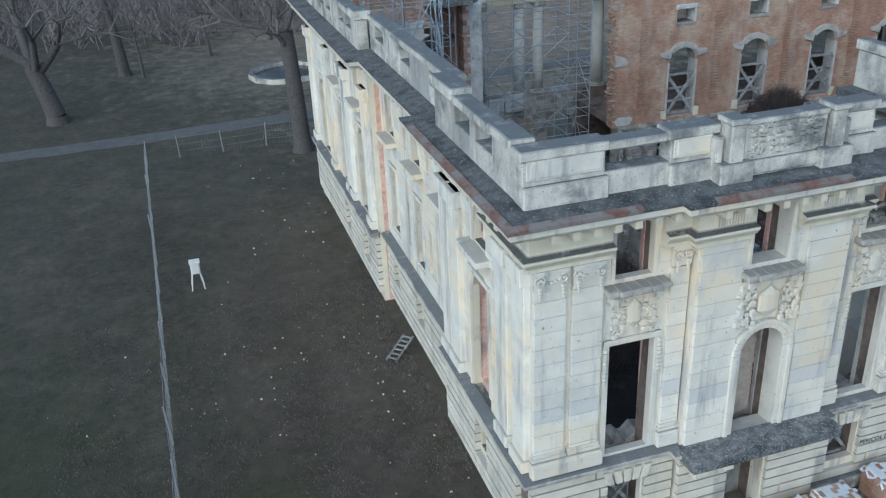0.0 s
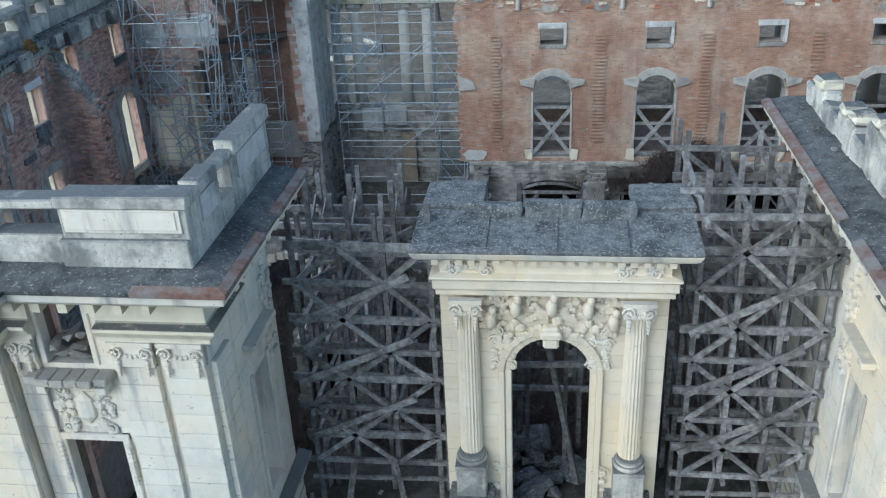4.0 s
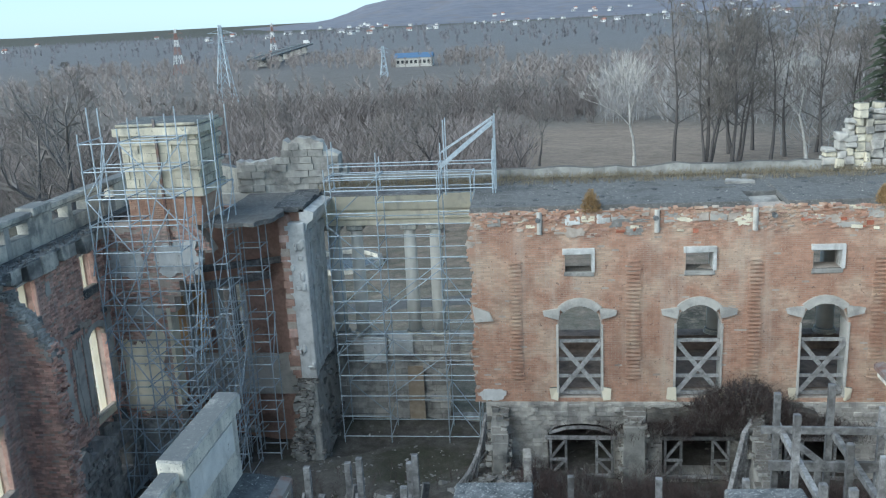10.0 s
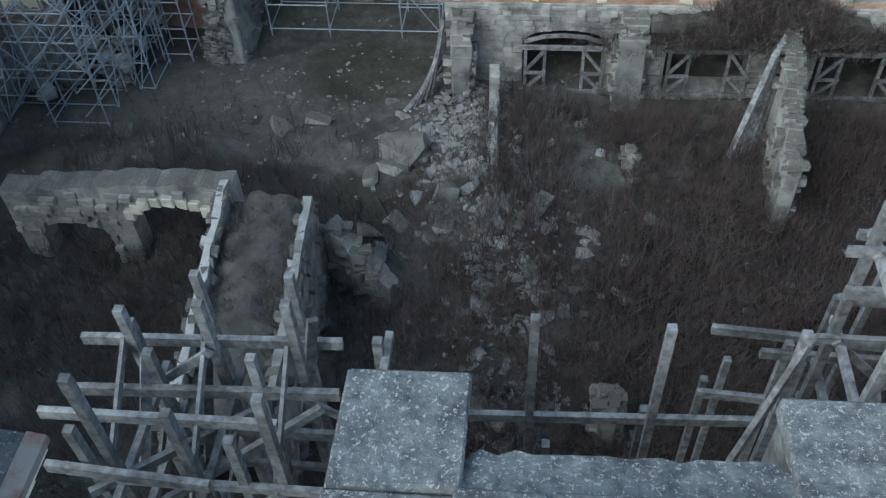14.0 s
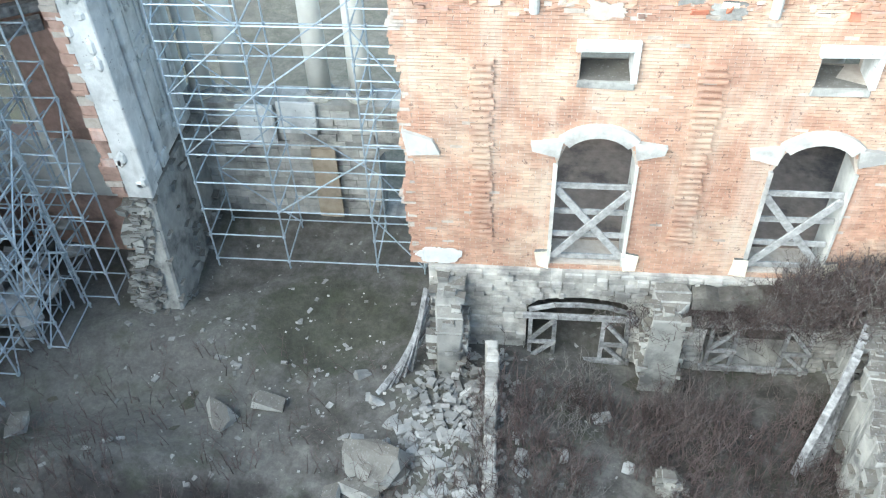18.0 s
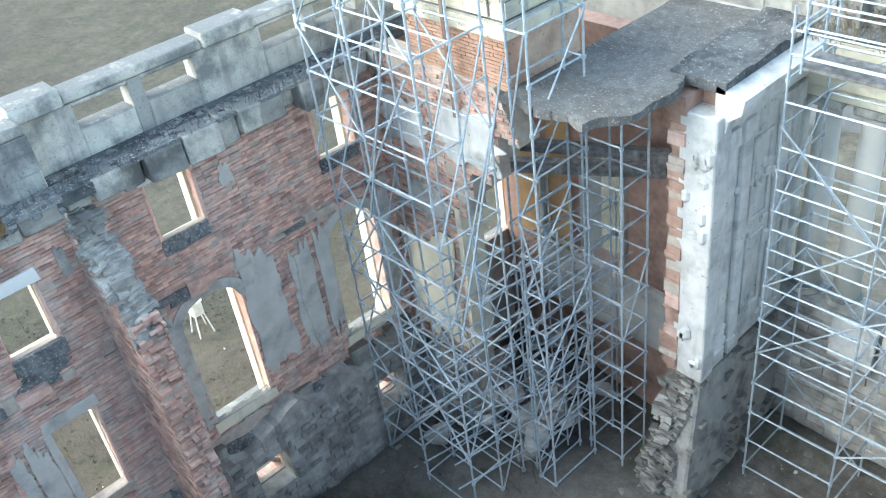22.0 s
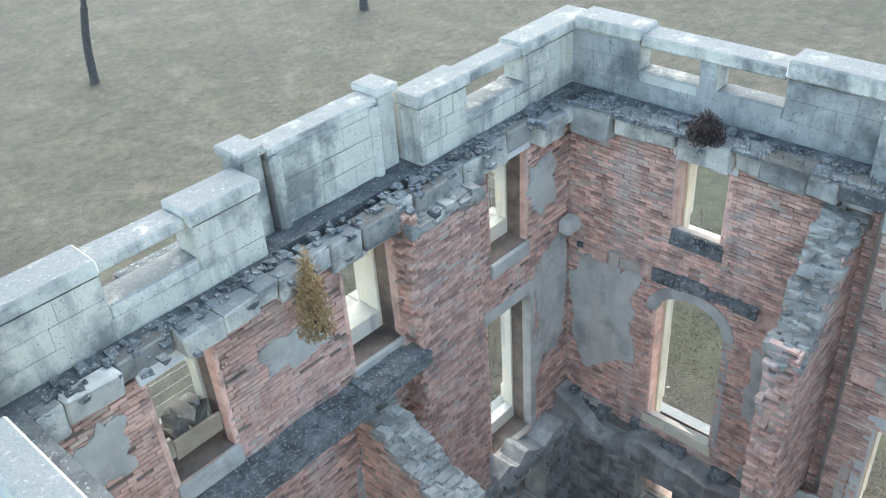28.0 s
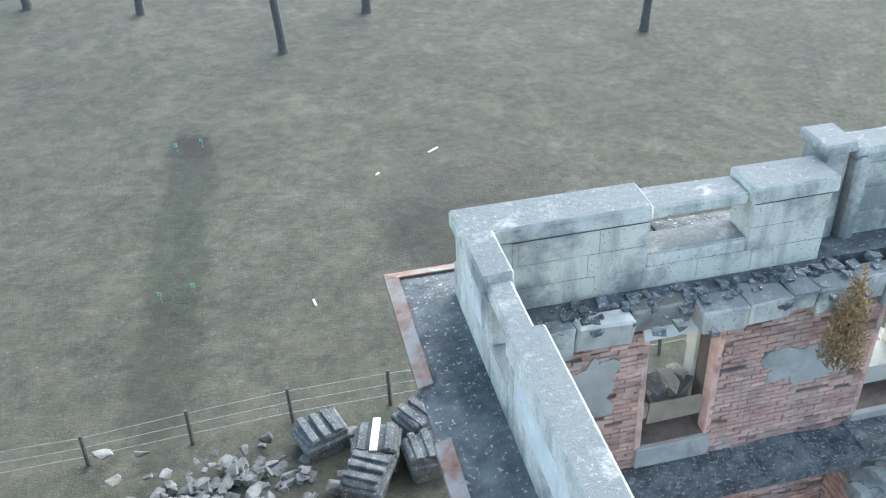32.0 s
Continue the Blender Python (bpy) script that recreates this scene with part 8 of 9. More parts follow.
def chip(x, y, z, r):
    a = rng.uniform(0, 2 * math.pi)
    c, s = r * math.cos(a), r * math.sin(a)
    sm.beam((x - c, y - s, z + r * rng.uniform(0.1, 0.5)), (x + c, y + s, z + r * rng.uniform(0.1, 0.5)), r * rng.uniform(0.7, 1.6), r * rng.uniform(0.6, 1.2))
for k in range(2900):
    f = rng.random()
    cx_, cy_, sp = ((23.5, 39.2, 0.9), (23.9, 36.8, 0.8), (24.8, 34.6, 0.9), (25.2, 32.4, 0.8), (25.3, 29.5, 0.9), (26.0, 27.4, 1.1))[int(f * 6)]
    x, y = rng.gauss(cx_, sp), rng.gauss(cy_, 1.1)
    r = rng.uniform(0.025, 0.12) * (1.3 if rng.random() < 0.1 else 1)
    z = gz(x, y) + (0.35 * math.exp(-((x - 23.3) / 0.9) ** 2 - ((y - 39.6) / 1.2) ** 2)) * rng.random()
    chip(x, y, z, r)
for _ in range(17000):
    x, y = rng.uniform(8.8, 44), rng.uniform(18.8, 46)
    if rng.random() > 0.25 + 0.75 * math.exp(-((x - 20) / 6) ** 2 - ((y - 39) / 5) ** 2):
        continue
    r, z = 0.018 + 0.085 * rng.random() ** 3, gz(x, y)
    chip(x, y, z, r)
pc = Build()
for _ in range(300):
    x, y = rng.gauss(18.6, 2.6), rng.gauss(41.0, 2.2)
    if not 10 < x < 23 or y > 45.5:
        continue
    r = 0.01 + 0.035 * rng.random() ** 4
    pc.box(x - r, x + r * rng.uniform(0.5, 1.6), y - r, y + r * rng.uniform(0.4, 1.2), gz(x, y) + 0.02, gz(x, y) + 0.06 + r, r * 0.4)
pc.obj("pale_rubble", "palerub", label="pale lime chips strewn before the loggia", category="rubble", kind="stuff")
sm.obj("loose_rubble", "grit", label="small grey rubble scattered over the court soil", category="rubble", kind="stuff")
lt = Build()
for _ in range(420):
    x, y = 7 - 8 * abs(rng.gauss(0, 0.5)) * 0.8, rng.uniform(16, 54)
    if rng.random() < 0.45:
        x, y = rng.uniform(20, 33), rng.uniform(11, 20)
    if rng.random() < 0.5:
        x, y = 7 - abs(rng.gauss(0, 5)), rng.uniform(5, 34)
    r = 0.01 + 0.03 * rng.random() ** 3
    lt.box(x - r, x + r, y - r, y + r, gz(x, y) - 0.02, gz(x, y) + r, r * 0.4)
lt.obj("stone_litter", "plinth", label="pale stone chips littering the lawn beside the walls", category="stones", kind="stuff")


def stems(n, where, h0, h1, mat, name, label, cat="scrub", w=0.012, lean=0.5, forks=3):
    """Thin dead stems, each a bent blade with side shoots."""
    b = Build()
    for _ in range(n):
        x, y, z = where()
        h = rng.uniform(h0, h1)
        a = rng.uniform(0, 2 * math.pi)
        tip = (x + lean * h * rng.uniform(0, 0.6) * math.cos(a), y + lean * h * rng.uniform(0, 0.6) * math.sin(a), z + h)
        ax, ay = -math.sin(a) * w, math.cos(a) * w
        def blade(p, q, k):
            i = len(b.v)
            b.v += [(p[0] - ax * k, p[1] - ay * k, p[2]), (p[0] + ax * k, p[1] + ay * k, p[2]), q]
            b.f.append((i, i + 1, i + 2))
            i = len(b.v)
            b.v += [(p[0] - ay * k, p[1] + ax * k, p[2]), (p[0] + ay * k, p[1] - ax * k, p[2]), q]
            b.f.append((i, i + 1, i + 2))
        blade((x, y, z), tip, 1)
        for _k in range(forks):
            t = rng.uniform(0.25, 0.8)
            p = tuple(c0 + (c1 - c0) * t for c0, c1 in zip((x, y, z), tip))
            a2 = rng.uniform(0, 2 * math.pi)
            l = h * rng.uniform(0.2, 0.5)
            blade(p, (p[0] + l * 0.7 * math.cos(a2), p[1] + l * 0.7 * math.sin(a2), p[2] + l * 0.75), 0.7)
    return b.obj(name, mat, label=label, category=cat, kind="stuff")


def court_spot():
    while True:
        x, y = rng.uniform(9, 44), rng.uniform(24.5, 41)
        d = 0.9 if 24 < x < 38 and y < 40 else 0.55 if y < 33.5 else 0.3 if y < 37.5 and x > 12 else 0.06
        if noise.noise(Vector((x * 0.5, y * 0.5, 2))) > -0.25 and rng.random() < d:
            return x, y, gz(x, y)


stems(22000, court_spot, 0.25, 1.15, "scrub", "court_scrub", "dense reddish-brown dead scrub filling the court", w=0.011, lean=0.9, forks=4)
M["bramble"] = surf("brown_brambles", ((0.06, 0.044, 0.041), (0.145, 0.115, 0.105)), 0.5, 0.95, 0, rnd=0.4)
def bramble_spot():
    while True:
        x, y = rng.uniform(10, 44), rng.uniform(24.5, 40.5)
        n_ = noise.noise(Vector((x * 0.35, y * 0.35, 22))) + 0.4 * noise.noise(Vector((x * 1.2, y * 1.2, 3)))
        if 17.7 < x < 20.9 and 26 < y < 34 or abs(x - 24.8) < 1.6 and y > 31:
            continue
        if n_ > (0.0 if x > 20.5 else 0.16) and (y < 34.5 or x > 24.5):
            return x + 0.3 * rng.gauss(0, 1), y + 0.3 * rng.gauss(0, 1), gz(x, y)
stems(9000, bramble_spot, 0.5, 1.5, "bramble", "court_brambles", "tangled brown brambles growing high in the court", "scrub", 0.008, 1.9, 7)
def brush_spot():
    while True:
        x, y = rng.uniform(9.5, 40), rng.uniform(24.5, 45)
        if (x < 29 or rng.random() < 0.35) and y < (41 if x > 24 else 34) and noise.noise(Vector((x * 0.7, y * 0.7, 12))) > 0.0:
            return x, y, gz(x, y)
stems(9000, brush_spot, 0.15, 0.8, "twig", "court_stalks", "grey dead stalks among the rubble of the court", "scrub", 0.009, 1.6, 4)
stems(2600, lambda: (rng.uniform(18.3, 20.4), rng.uniform(26.5, 33.0), 2.8), 0.1, 0.45, "twig", "mound_grass", "dry grass on the earth mound", "grass", 0.012)
def fore_spot():
    while True:
        x, y = rng.uniform(20.6, 33), rng.uniform(13.5, 21)
        if noise.noise(Vector((x * 0.45, y * 0.45, 8))) > 0.0:
            return x, y, gz(x, y)
M["moss"] = surf("mossy_tufts", ((0.04, 0.062, 0.018), (0.10, 0.10, 0.05)), 0.7, 1.0, 0, rnd=0.3)
stems(8500, fore_spot, 0.04, 0.14, "moss", "forecourt_grass", "mossy green tufts on the ground before the portal", "grass", 0.02, 1.2, 2)
stems(900, lambda: (rng.gauss(31.0, 0.9), rng.gauss(16.6, 0.8), 0.1), 0.2, 0.7, "twig", "forecourt_scrub", "dead brambles at the foot of the wall", "scrub", 0.01, 1.2, 4)
def ledge_spot():
    x = rng.gauss(32.2, 1.9)
    return x, 41.6 - abs(rng.gauss(0, 0.5)), 2.1 + 1.9 * rng.random() * math.exp(-((x - 32.4) / 2.3) ** 2) + 0.4 * noise.noise(Vector((x * 2, 3, 0)))
part("ledge", wall("x", 41.1, 41.55, 28.9, 35.2, 2.62, 2.95, (), top=rag(3.0, 0.25, 1.2, 8), step=0.3), "soil", nw, "overgrown earth ledge")
stems(5200, ledge_spot, 0.15, 0.6, "scrub", "ledge_bush", "dark dead bush on the ledge of the brick wall", "bush", 0.008, 3.0, 5)
stems(2600, ledge_spot, 0.12, 0.5, "twig", "ledge_grass", "grey-brown dead grass over the ledge of the brick wall", "grass", 0.008, 3.0, 4)
def lawn_spot():
    while True:
        x, y = 7.2 - 13 * rng.random() ** 1.5, rng.uniform(3, 36)
        if noise.noise(Vector((x * 0.5, y * 0.5, 5))) + 0.5 * noise.noise(Vector((x * 2, y * 2, 7))) > -0.05:
            return x, y, gz(x, y)
stems(22000, lawn_spot, 0.02, 0.09, "twig", "lawn_straw", "dry straw-coloured grass in the worn lawn", "grass", 0.010, 2.2, 2)
M["straw"] = surf("dead_straw", ((0.20, 0.165, 0.11), (0.33, 0.28, 0.20)), 0.8, 0.95, 0, rnd=0.3)
stems(4200, lambda: (rng.uniform(15.5, 44.5), 46.9 - 1.5 * rng.random() ** 1.5, 11.1), 0.08, 0.4, "straw", "roof_grass", "dry straw-coloured grass along the back of the roof", "grass", 0.011, 1.0)
stems(500, lambda: (rng.uniform(8.0, 8.5), rng.uniform(18, 40), 10.95), 0.05, 0.25, "twig", "cornice_grass", "dry grass on the cornice", "grass", 0.01)


def bush(x, y, z, r, h, mat, label):
    b = Build()
    for _ in range(3400):
        a, e = rng.uniform(0, 2 * math.pi), rng.uniform(-0.2, 1)
        d = r * rng.uniform(0.25, 1) * math.sqrt(max(0.05, 1 - max(e, 0) ** 2))
        p = Vector((x + d * math.cos(a), y + d * math.sin(a), z + h * (0.12 + max(e, -0.1)) * rng.uniform(0.5, 1)))
        q = p + Vector((rng.uniform(-1, 1), rng.uniform(-1, 1), rng.uniform(0.2, 1.4))) * 0.06
        s = Vector((rng.uniform(-1, 1), rng.uniform(-1, 1), 0)) * 0.016
        i = len(b.v)
        b.v += [tuple(p - s), tuple(p + s), tuple(q)]
        b.f.append((i, i + 1, i + 2))
    t = thing("dry_bush", label, "bush", "dry bushes", at=(x, y, z))
    o = part("foliage", b, mat, t)
    o.matrix_parent_inverse = Matrix.Translation((-x, -y, -z))
    s = Build().tube((x, y, z - 0.1), (x, y, z + h * 0.5), 0.02, n=5)
    o = part("stem", s, "bark", t)
    o.matrix_parent_inverse = Matrix.Translation((-x, -y, -z))


bush(26.85, 41.65, 10.85, 0.4, 0.75, "dry", "dry orange bush growing on the roof edge")
bush(37.2, 41.7, 10.9, 0.35, 0.6, "dry", "dry orange bush growing on the roof edge")
bush(15.3, 18.55, 9.9, 0.29, 1.4, "dry", "dry orange-brown conifer rooted in the front cornice")
bush(8.3, 21.0, 10.95, 0.35, 0.5, "scrub", "small dead bush rooted on the west cornice")
bush(8.6, 32.3, 10.9, 0.25, 0.4, "dry", "small dry bush rooted on the west cornice")

def leaf_spot():
    while True:
        x, y = 7.2 - 14 * rng.random() ** 1.3, rng.uniform(-2, 48)
        if noise.noise(Vector((x * 0.3, y * 0.3, 15))) > -0.1:
            return x, y
lf = Build()
for _ in range(9000):                                    # fallen leaves and clods
    x, y = leaf_spot()
    z, r, a = gz(x, y), rng.uniform(0.02, 0.06), rng.uniform(0, 6.28)
    c_, s_ = r * math.cos(a), r * math.sin(a)
    i = len(lf.v)
    lf.v += [(x - c_, y - s_, z + 0.012), (x + s_ * 0.7, y - c_ * 0.7, z + 0.02 + r * 0.5), (x + c_, y + s_, z + 0.012), (x - s_ * 0.7, y + c_ * 0.7, z + 0.03)]
    lf.f.append((i, i + 1, i + 2, i + 3))
M["leaf"] = surf("dead_leaves", ((0.045, 0.032, 0.023), (0.12, 0.09, 0.062)), 0.5, 1.0, 0, rnd=0.45)
lf.obj("leaf_litter", "leaf", label="brown fallen leaves and clods on the lawn by the wall", category="leaves", kind="stuff")

# ---- lawns: fences, stand, path, pond, heaps ----
def fence(label, pts, h, seed, wood=True):
    t = thing("fence", label, "fence")
    r_ = random.Random(seed)
    tops = []
    for x, y in pts:
        dx, dy = r_.uniform(-0.12, 0.12), r_.uniform(-0.12, 0.12)
        z = gz(x, y)
        hh = h * r_.uniform(0.92, 1.1)
        part("post", Build().tube((x, y, z - 0.3), (x + dx, y + dy, z + hh), 0.065 if wood else 0.04, 0.055 if wood else 0.035, 6), "bark" if wood else "wire", t)
        tops.append((x, y, z, dx, dy, hh))
    for a, c in zip(tops, tops[1:]):
        for k in (0.3, 0.6, 0.92):
            p = (a[0] + a[3] * k, a[1] + a[4] * k, a[2] + a[5] * k)
            q = (c[0] + c[3] * k, c[1] + c[4] * k, c[2] + c[5] * k)
            part("wire", Build().tube(p, q, 0.007, n=3, caps=False), "wire", t)
        if wood:
            continue
        b = Build()
        for i in range(14):
            f = (i + 0.5) / 14
            p = Vector((a[0], a[1], a[2])).lerp(Vector((c[0], c[1], c[2])), f)
            b.tube(p, p + Vector((0, 0, h * 0.9)), 0.004, n=3, caps=False)
        part("mesh_wire", b, "wire", t, kind="stuff")
    return t


fence("sagging wire fence on thin pale posts across the lawn", [(-1.9 - 0.009 * (y - 21), y) for y in np.arange(6, 59, 2.95)] , 1.5, 3, False)
fence("wire fence on pale posts closing the yard", [(-2.9 + 2.75 * k, 57.2) for k in range(1, 5)], 1.5, 4, False)
fence("wire fence on rough dark wooden posts", [(8.9 + 2.8 * k, 7.15 + 0.05 * k) for k in range(10)], 1.25, 5)
st = thing("white_stand", "white box on four splayed legs standing on the lawn", "stand")
part("box", Build().box(-0.53, -0.11, 38.05, 38.45, 0.55, 1.1), "whitep", st, bevel=0.05)
part("top", Build().box(-0.56, -0.08, 38.02, 38.48, 1.09, 1.15), "whitep", st, bevel=0.02)
for sx, sy in ((-1, -1), (1, -1), (1, 1), (-1, 1)):
    part("leg", Build().tube((-0.32 + sx * 0.17, 38.25 + sy * 0.16, 0.56), (-0.32 + sx * 0.3, 38.25 + sy * 0.28, -0.3), 0.028, n=6), "whitep", st)


def sheet(name, label, pts, mat, kind="structure", lift=0.03, n=40):
    """A thin ground patch along a strip of (x, y, half width)."""
    b = Build()
    for k in range(n + 1):
        f = k / n * (len(pts) - 1)
        i = min(int(f), len(pts) - 2)
        x, y, w = (Vector(pts[i]).lerp(Vector(pts[i + 1]), f - i))
        dx, dy = pts[i + 1][0] - pts[i][0], pts[i + 1][1] - pts[i][1]
        L = math.hypot(dx, dy)
        nx_, ny_ = -dy / L, dx / L
        for s in range(5):
            o = (s / 2 - 1) * w * (1 + 0.25 * noise.noise(Vector((k * 0.9, s * 3, 1))))
            b.v.append((x + nx_ * o, y + ny_ * o, gz(x + nx_ * o, y + ny_ * o) + lift * (1 - abs(s / 2 - 1) ** 2) + 0.012))
    b.f = [(k * 5 + s, k * 5 + s + 1, k * 5 + s + 6, k * 5 + s + 5) for k in range(n) for s in range(4)]
    return b.obj(name, mat, label=label, category="ground", kind=kind, smooth=True)


M["ribbon"] = surf("green_plastic_ribbon", ((0.16, 0.36, 0.27), (0.24, 0.46, 0.36)), 6, 0.6, 0)
sheet("path", "worn grey park path", [(-120, 70, 1.2), (-60, 66, 1.1), (-20, 62.5, 1.0), (-6, 62.0, 1.0), (8, 62.5, 1.0), (40, 70, 1.0)], "asph", lift=0.02)
def strip_spot():
    y = rng.uniform(-12.3, 6.8)
    return rng.gauss(26.15 + 0.05 * y, 0.42), y, -0.3
stems(800, strip_spot, 0.06, 0.2, "moss", "strip_tufts", "green tufts along the dug strip", "grass", 0.02)
for x, y in ((26.75, 0.4), (25.65, 0.2), (26.4, -10.8), (25.3, -10.9)):
    f = thing("marker_ribbon", "pale green ribbon on a short stake", "marker", "ribbon markers", at=(x, y, gz(x, y)))
    part("stake", Build().tube((0, 0, -0.1), (0, 0, 0.45), 0.015, n=5), "wood", f)
    part("ribbon", Build().box(-0.05, 0.08, -0.01, 0.02, 0.3, 0.45, 0.02), "ribbon", f)
pd = thing("pond", "round stone-edged garden basin with shallow grey water", "pond", kind="structure")
part("curb", Build().run(((-0.25, -0.3), (0.1, -0.3), (0.1, 0.2), (-0.25, 0.22)), [(9.4 + 2.9 * math.cos(-k * math.pi / 6), 74.3 + 2.9 * math.sin(-k * math.pi / 6)) for k in range(12)], True), "parapet", pd)
part("water", Build().lathe(9.4, 74.3, [(2.7, -0.3), (2.68, -0.1)], 24), "glass", pd)
h4 = thing("stone_heap", "heap of grey quarried stones by the fence", "stone heap")
rng2 = random.Random(9)
stones(h4, [(rng2.gauss(24.8, 1.5), rng2.gauss(9.5, 0.6), rng2.uniform(-0.2, 0.4), rng2.uniform(0.1, 0.24)) for _ in range(200)], "heapstone", 7)
for k, (x, y, a) in enumerate(((22.2, 8.5, 20), (20.8, 9.3, -15), (19.4, 8.6, 30), (19.5, 9.9, 5), (21.2, 10.3, 60))):
    t = thing("carved_block", "dark weathered carved stone block lying on the lawn", "stone block", "salvaged blocks", at=(x, y, -0.2))
    t.rotation_euler = (0, 0, radians(a))
    part("block", Build().box(-0.6, 0.6, -0.5, 0.5, 0, 0.9, 0.08), "darkslab", t, bevel=0.06)
    part("moulding", Build().box(-0.66, 0.66, -0.56, 0.56, 0.55, 0.72, 0.04), "darkslab", t, bevel=0.04)
    for s in (-0.35, 0.0, 0.35):
        part("ridge", Build().box(s - 0.1, s + 0.1, -0.5, 0.5, 0.88, 1.0, 0.03), "darkslab", t, bevel=0.02)
    if k == 1:
        part("strap", Build().box(-0.1, 0.1, -0.58, 0.58, 0.99, 1.03, 0.02), "whitep", t, "white sheet draped over the block")
for k, (x, y) in enumerate(((18.4, 16.2), (20.05, 15.95), (16.3, 15.9), (14.9, 15.8))):
    t = thing("brick_pallet", "pallet of red bricks under torn white wrap", "pallet", "brick pallets", at=(x, y, gz(x, y)))
    part("pallet", Build().box(-0.6, 0.6, -0.5, 0.5, 0, 0.14, 0.01), "wood", t)
    me = None
    for i in range(5):
        for j in range(4):
            for q in range(9):
                if 0 < i < 4 and 0 < j < 3 and q < 8:
                    continue
                if me is None:
                    bb = Build().box(-0.11, 0.11, -0.115, 0.115, 0, 0.085)
                    me = bpy.data.meshes.new("brick")
                    me.from_pydata(bb.v, [], bb.f)
                    me.materials.append(M["brickw"])
                ob = new("brick", me)
                ob.parent = t
                ob.matrix_basis = pose(-0.47 + 0.235 * i, -0.36 + 0.24 * j, 0.145 + 0.092 * q, 0, 0, rng.uniform(-3, 3))
    wb = Build()
    n_ = 9
    for j in range(n_ + 1):
        for i in range(n_ + 1):
            u, v = -0.64 + 1.28 * i / n_, -0.54 + 1.08 * j / n_
            e = max(abs(u) / 0.62, abs(v) / 0.52)
            wb.v.append((u, v, 0.99 - (0.25 * rng.random() if e > 0.95 else 0.0) + 0.02 * rng.random()))
    wb.f = [(j * (n_ + 1) + i, j * (n_ + 1) + i + 1, (j + 1) * (n_ + 1) + i + 1, (j + 1) * (n_ + 1) + i) for j in range(n_) for i in range(n_) if rng.random() > 0.22]
    part("torn_wrap", wb, "tan", t, "torn white plastic wrap")
lg2 = thing("timber_pile", "few old beams lying on the court lawn", "timber")
for p, q in (((31.0, 18.6, 0.5), (31.9, 17.4, 0.35)), ((31.3, 18.9, 0.4), (32.2, 17.6, 0.4)), ((29.6, 20.9, 0.5), (30.0, 20.0, 0.35)), ((30.8, 18.2, 0.3), (32.4, 18.2, 0.6))):
    part("beam", Build().beam(p, q, 0.14, 0.12), "wood", lg2)
for x, y, L, a in ((15.5, -7.8, 0.6, 10), (18.2, -6.3, 0.25, 70), (21.7, 1.9, 0.35, 30), (-9.5, 22.0, 0.6, 40), (-14.0, 27.0, 0.5, 110), (-12.0, 15.0, 0.4, 15), (2.6, 2.2, 0.6, 60)):
    t = thing("stick", "pale stick lying on the lawn", "stick", "sticks on the lawn", at=(x, y, gz(x, y)))
    part("wood", Build().beam((-L / 2 * math.cos(a), -L / 2 * math.sin(a), 0.03), (L / 2 * math.cos(a), L / 2 * math.sin(a), 0.05), 0.07, 0.05), "whitep", t)
gwl = thing("garden_wall", "low old stone wall edging the far lawn", "garden wall", kind="structure")
GW = [(-27.5, -17), (-29, -12), (-31, -7), (-33, -3), (-36.5, 4), (-40, 10.6), (-43, 17)]
for (xa, ya), (xb, yb) in zip(GW, GW[1:]):
    n_ = max(2, int(math.hypot(xb - xa, yb - ya) / 0.8))
    for k in range(n_):
        f0, f1 = k / n_, (k + 0.96) / n_
        p, q = (xa + (xb - xa) * f0, ya + (yb - ya) * f0), (xa + (xb - xa) * f1, ya + (yb - ya) * f1)
        part("coping_stone", Build().beam((*p, gz(*p) + 0.16 + rng.uniform(-0.03, 0.03)), (*q, gz(*q) + 0.16 + rng.uniform(-0.03, 0.03)), 0.42, 0.42), "parapet", gwl)
ld = thing("ladder", "short old ladder lying on the ground by the wall foot", "ladder")
for d in (0.0, 0.42):
    part("rail", Build().beam((6.2 + d * 0.7, 28.95 - d * 0.7, gz(6.3, 28.8) + 0.06), (7.2 + d * 0.7, 29.95 - d * 0.7, 0.3), 0.07, 0.07), "wood", ld)
for k in range(6):
    f = (k + 0.5) / 6
    x, y, z = 6.2 + f, 28.95 + f, gz(6.3, 28.8) + 0.08 + f * (0.24 - gz(6.3, 28.8))
    part("rung", Build().beam((x, y, z), (x + 0.3, y - 0.3, z), 0.08, 0.03), "greywood", ld)
# warning painted on the plinth
cu = bpy.data.curves.new("warning_sign", "FONT")
cu.body, cu.size, cu.extrude, cu.align_x = "PERICOL DE PR\u0102BU\u0218IRE", 0.215, 0.005, "CENTER"
cu.materials.append(M["black"])
sg = tagged(new("warning_sign", cu), "black warning lettering painted on the pale plinth", "lettering")
sg.matrix_basis = pose(19.05, 17.05, 1.36, 90, 0, 0)

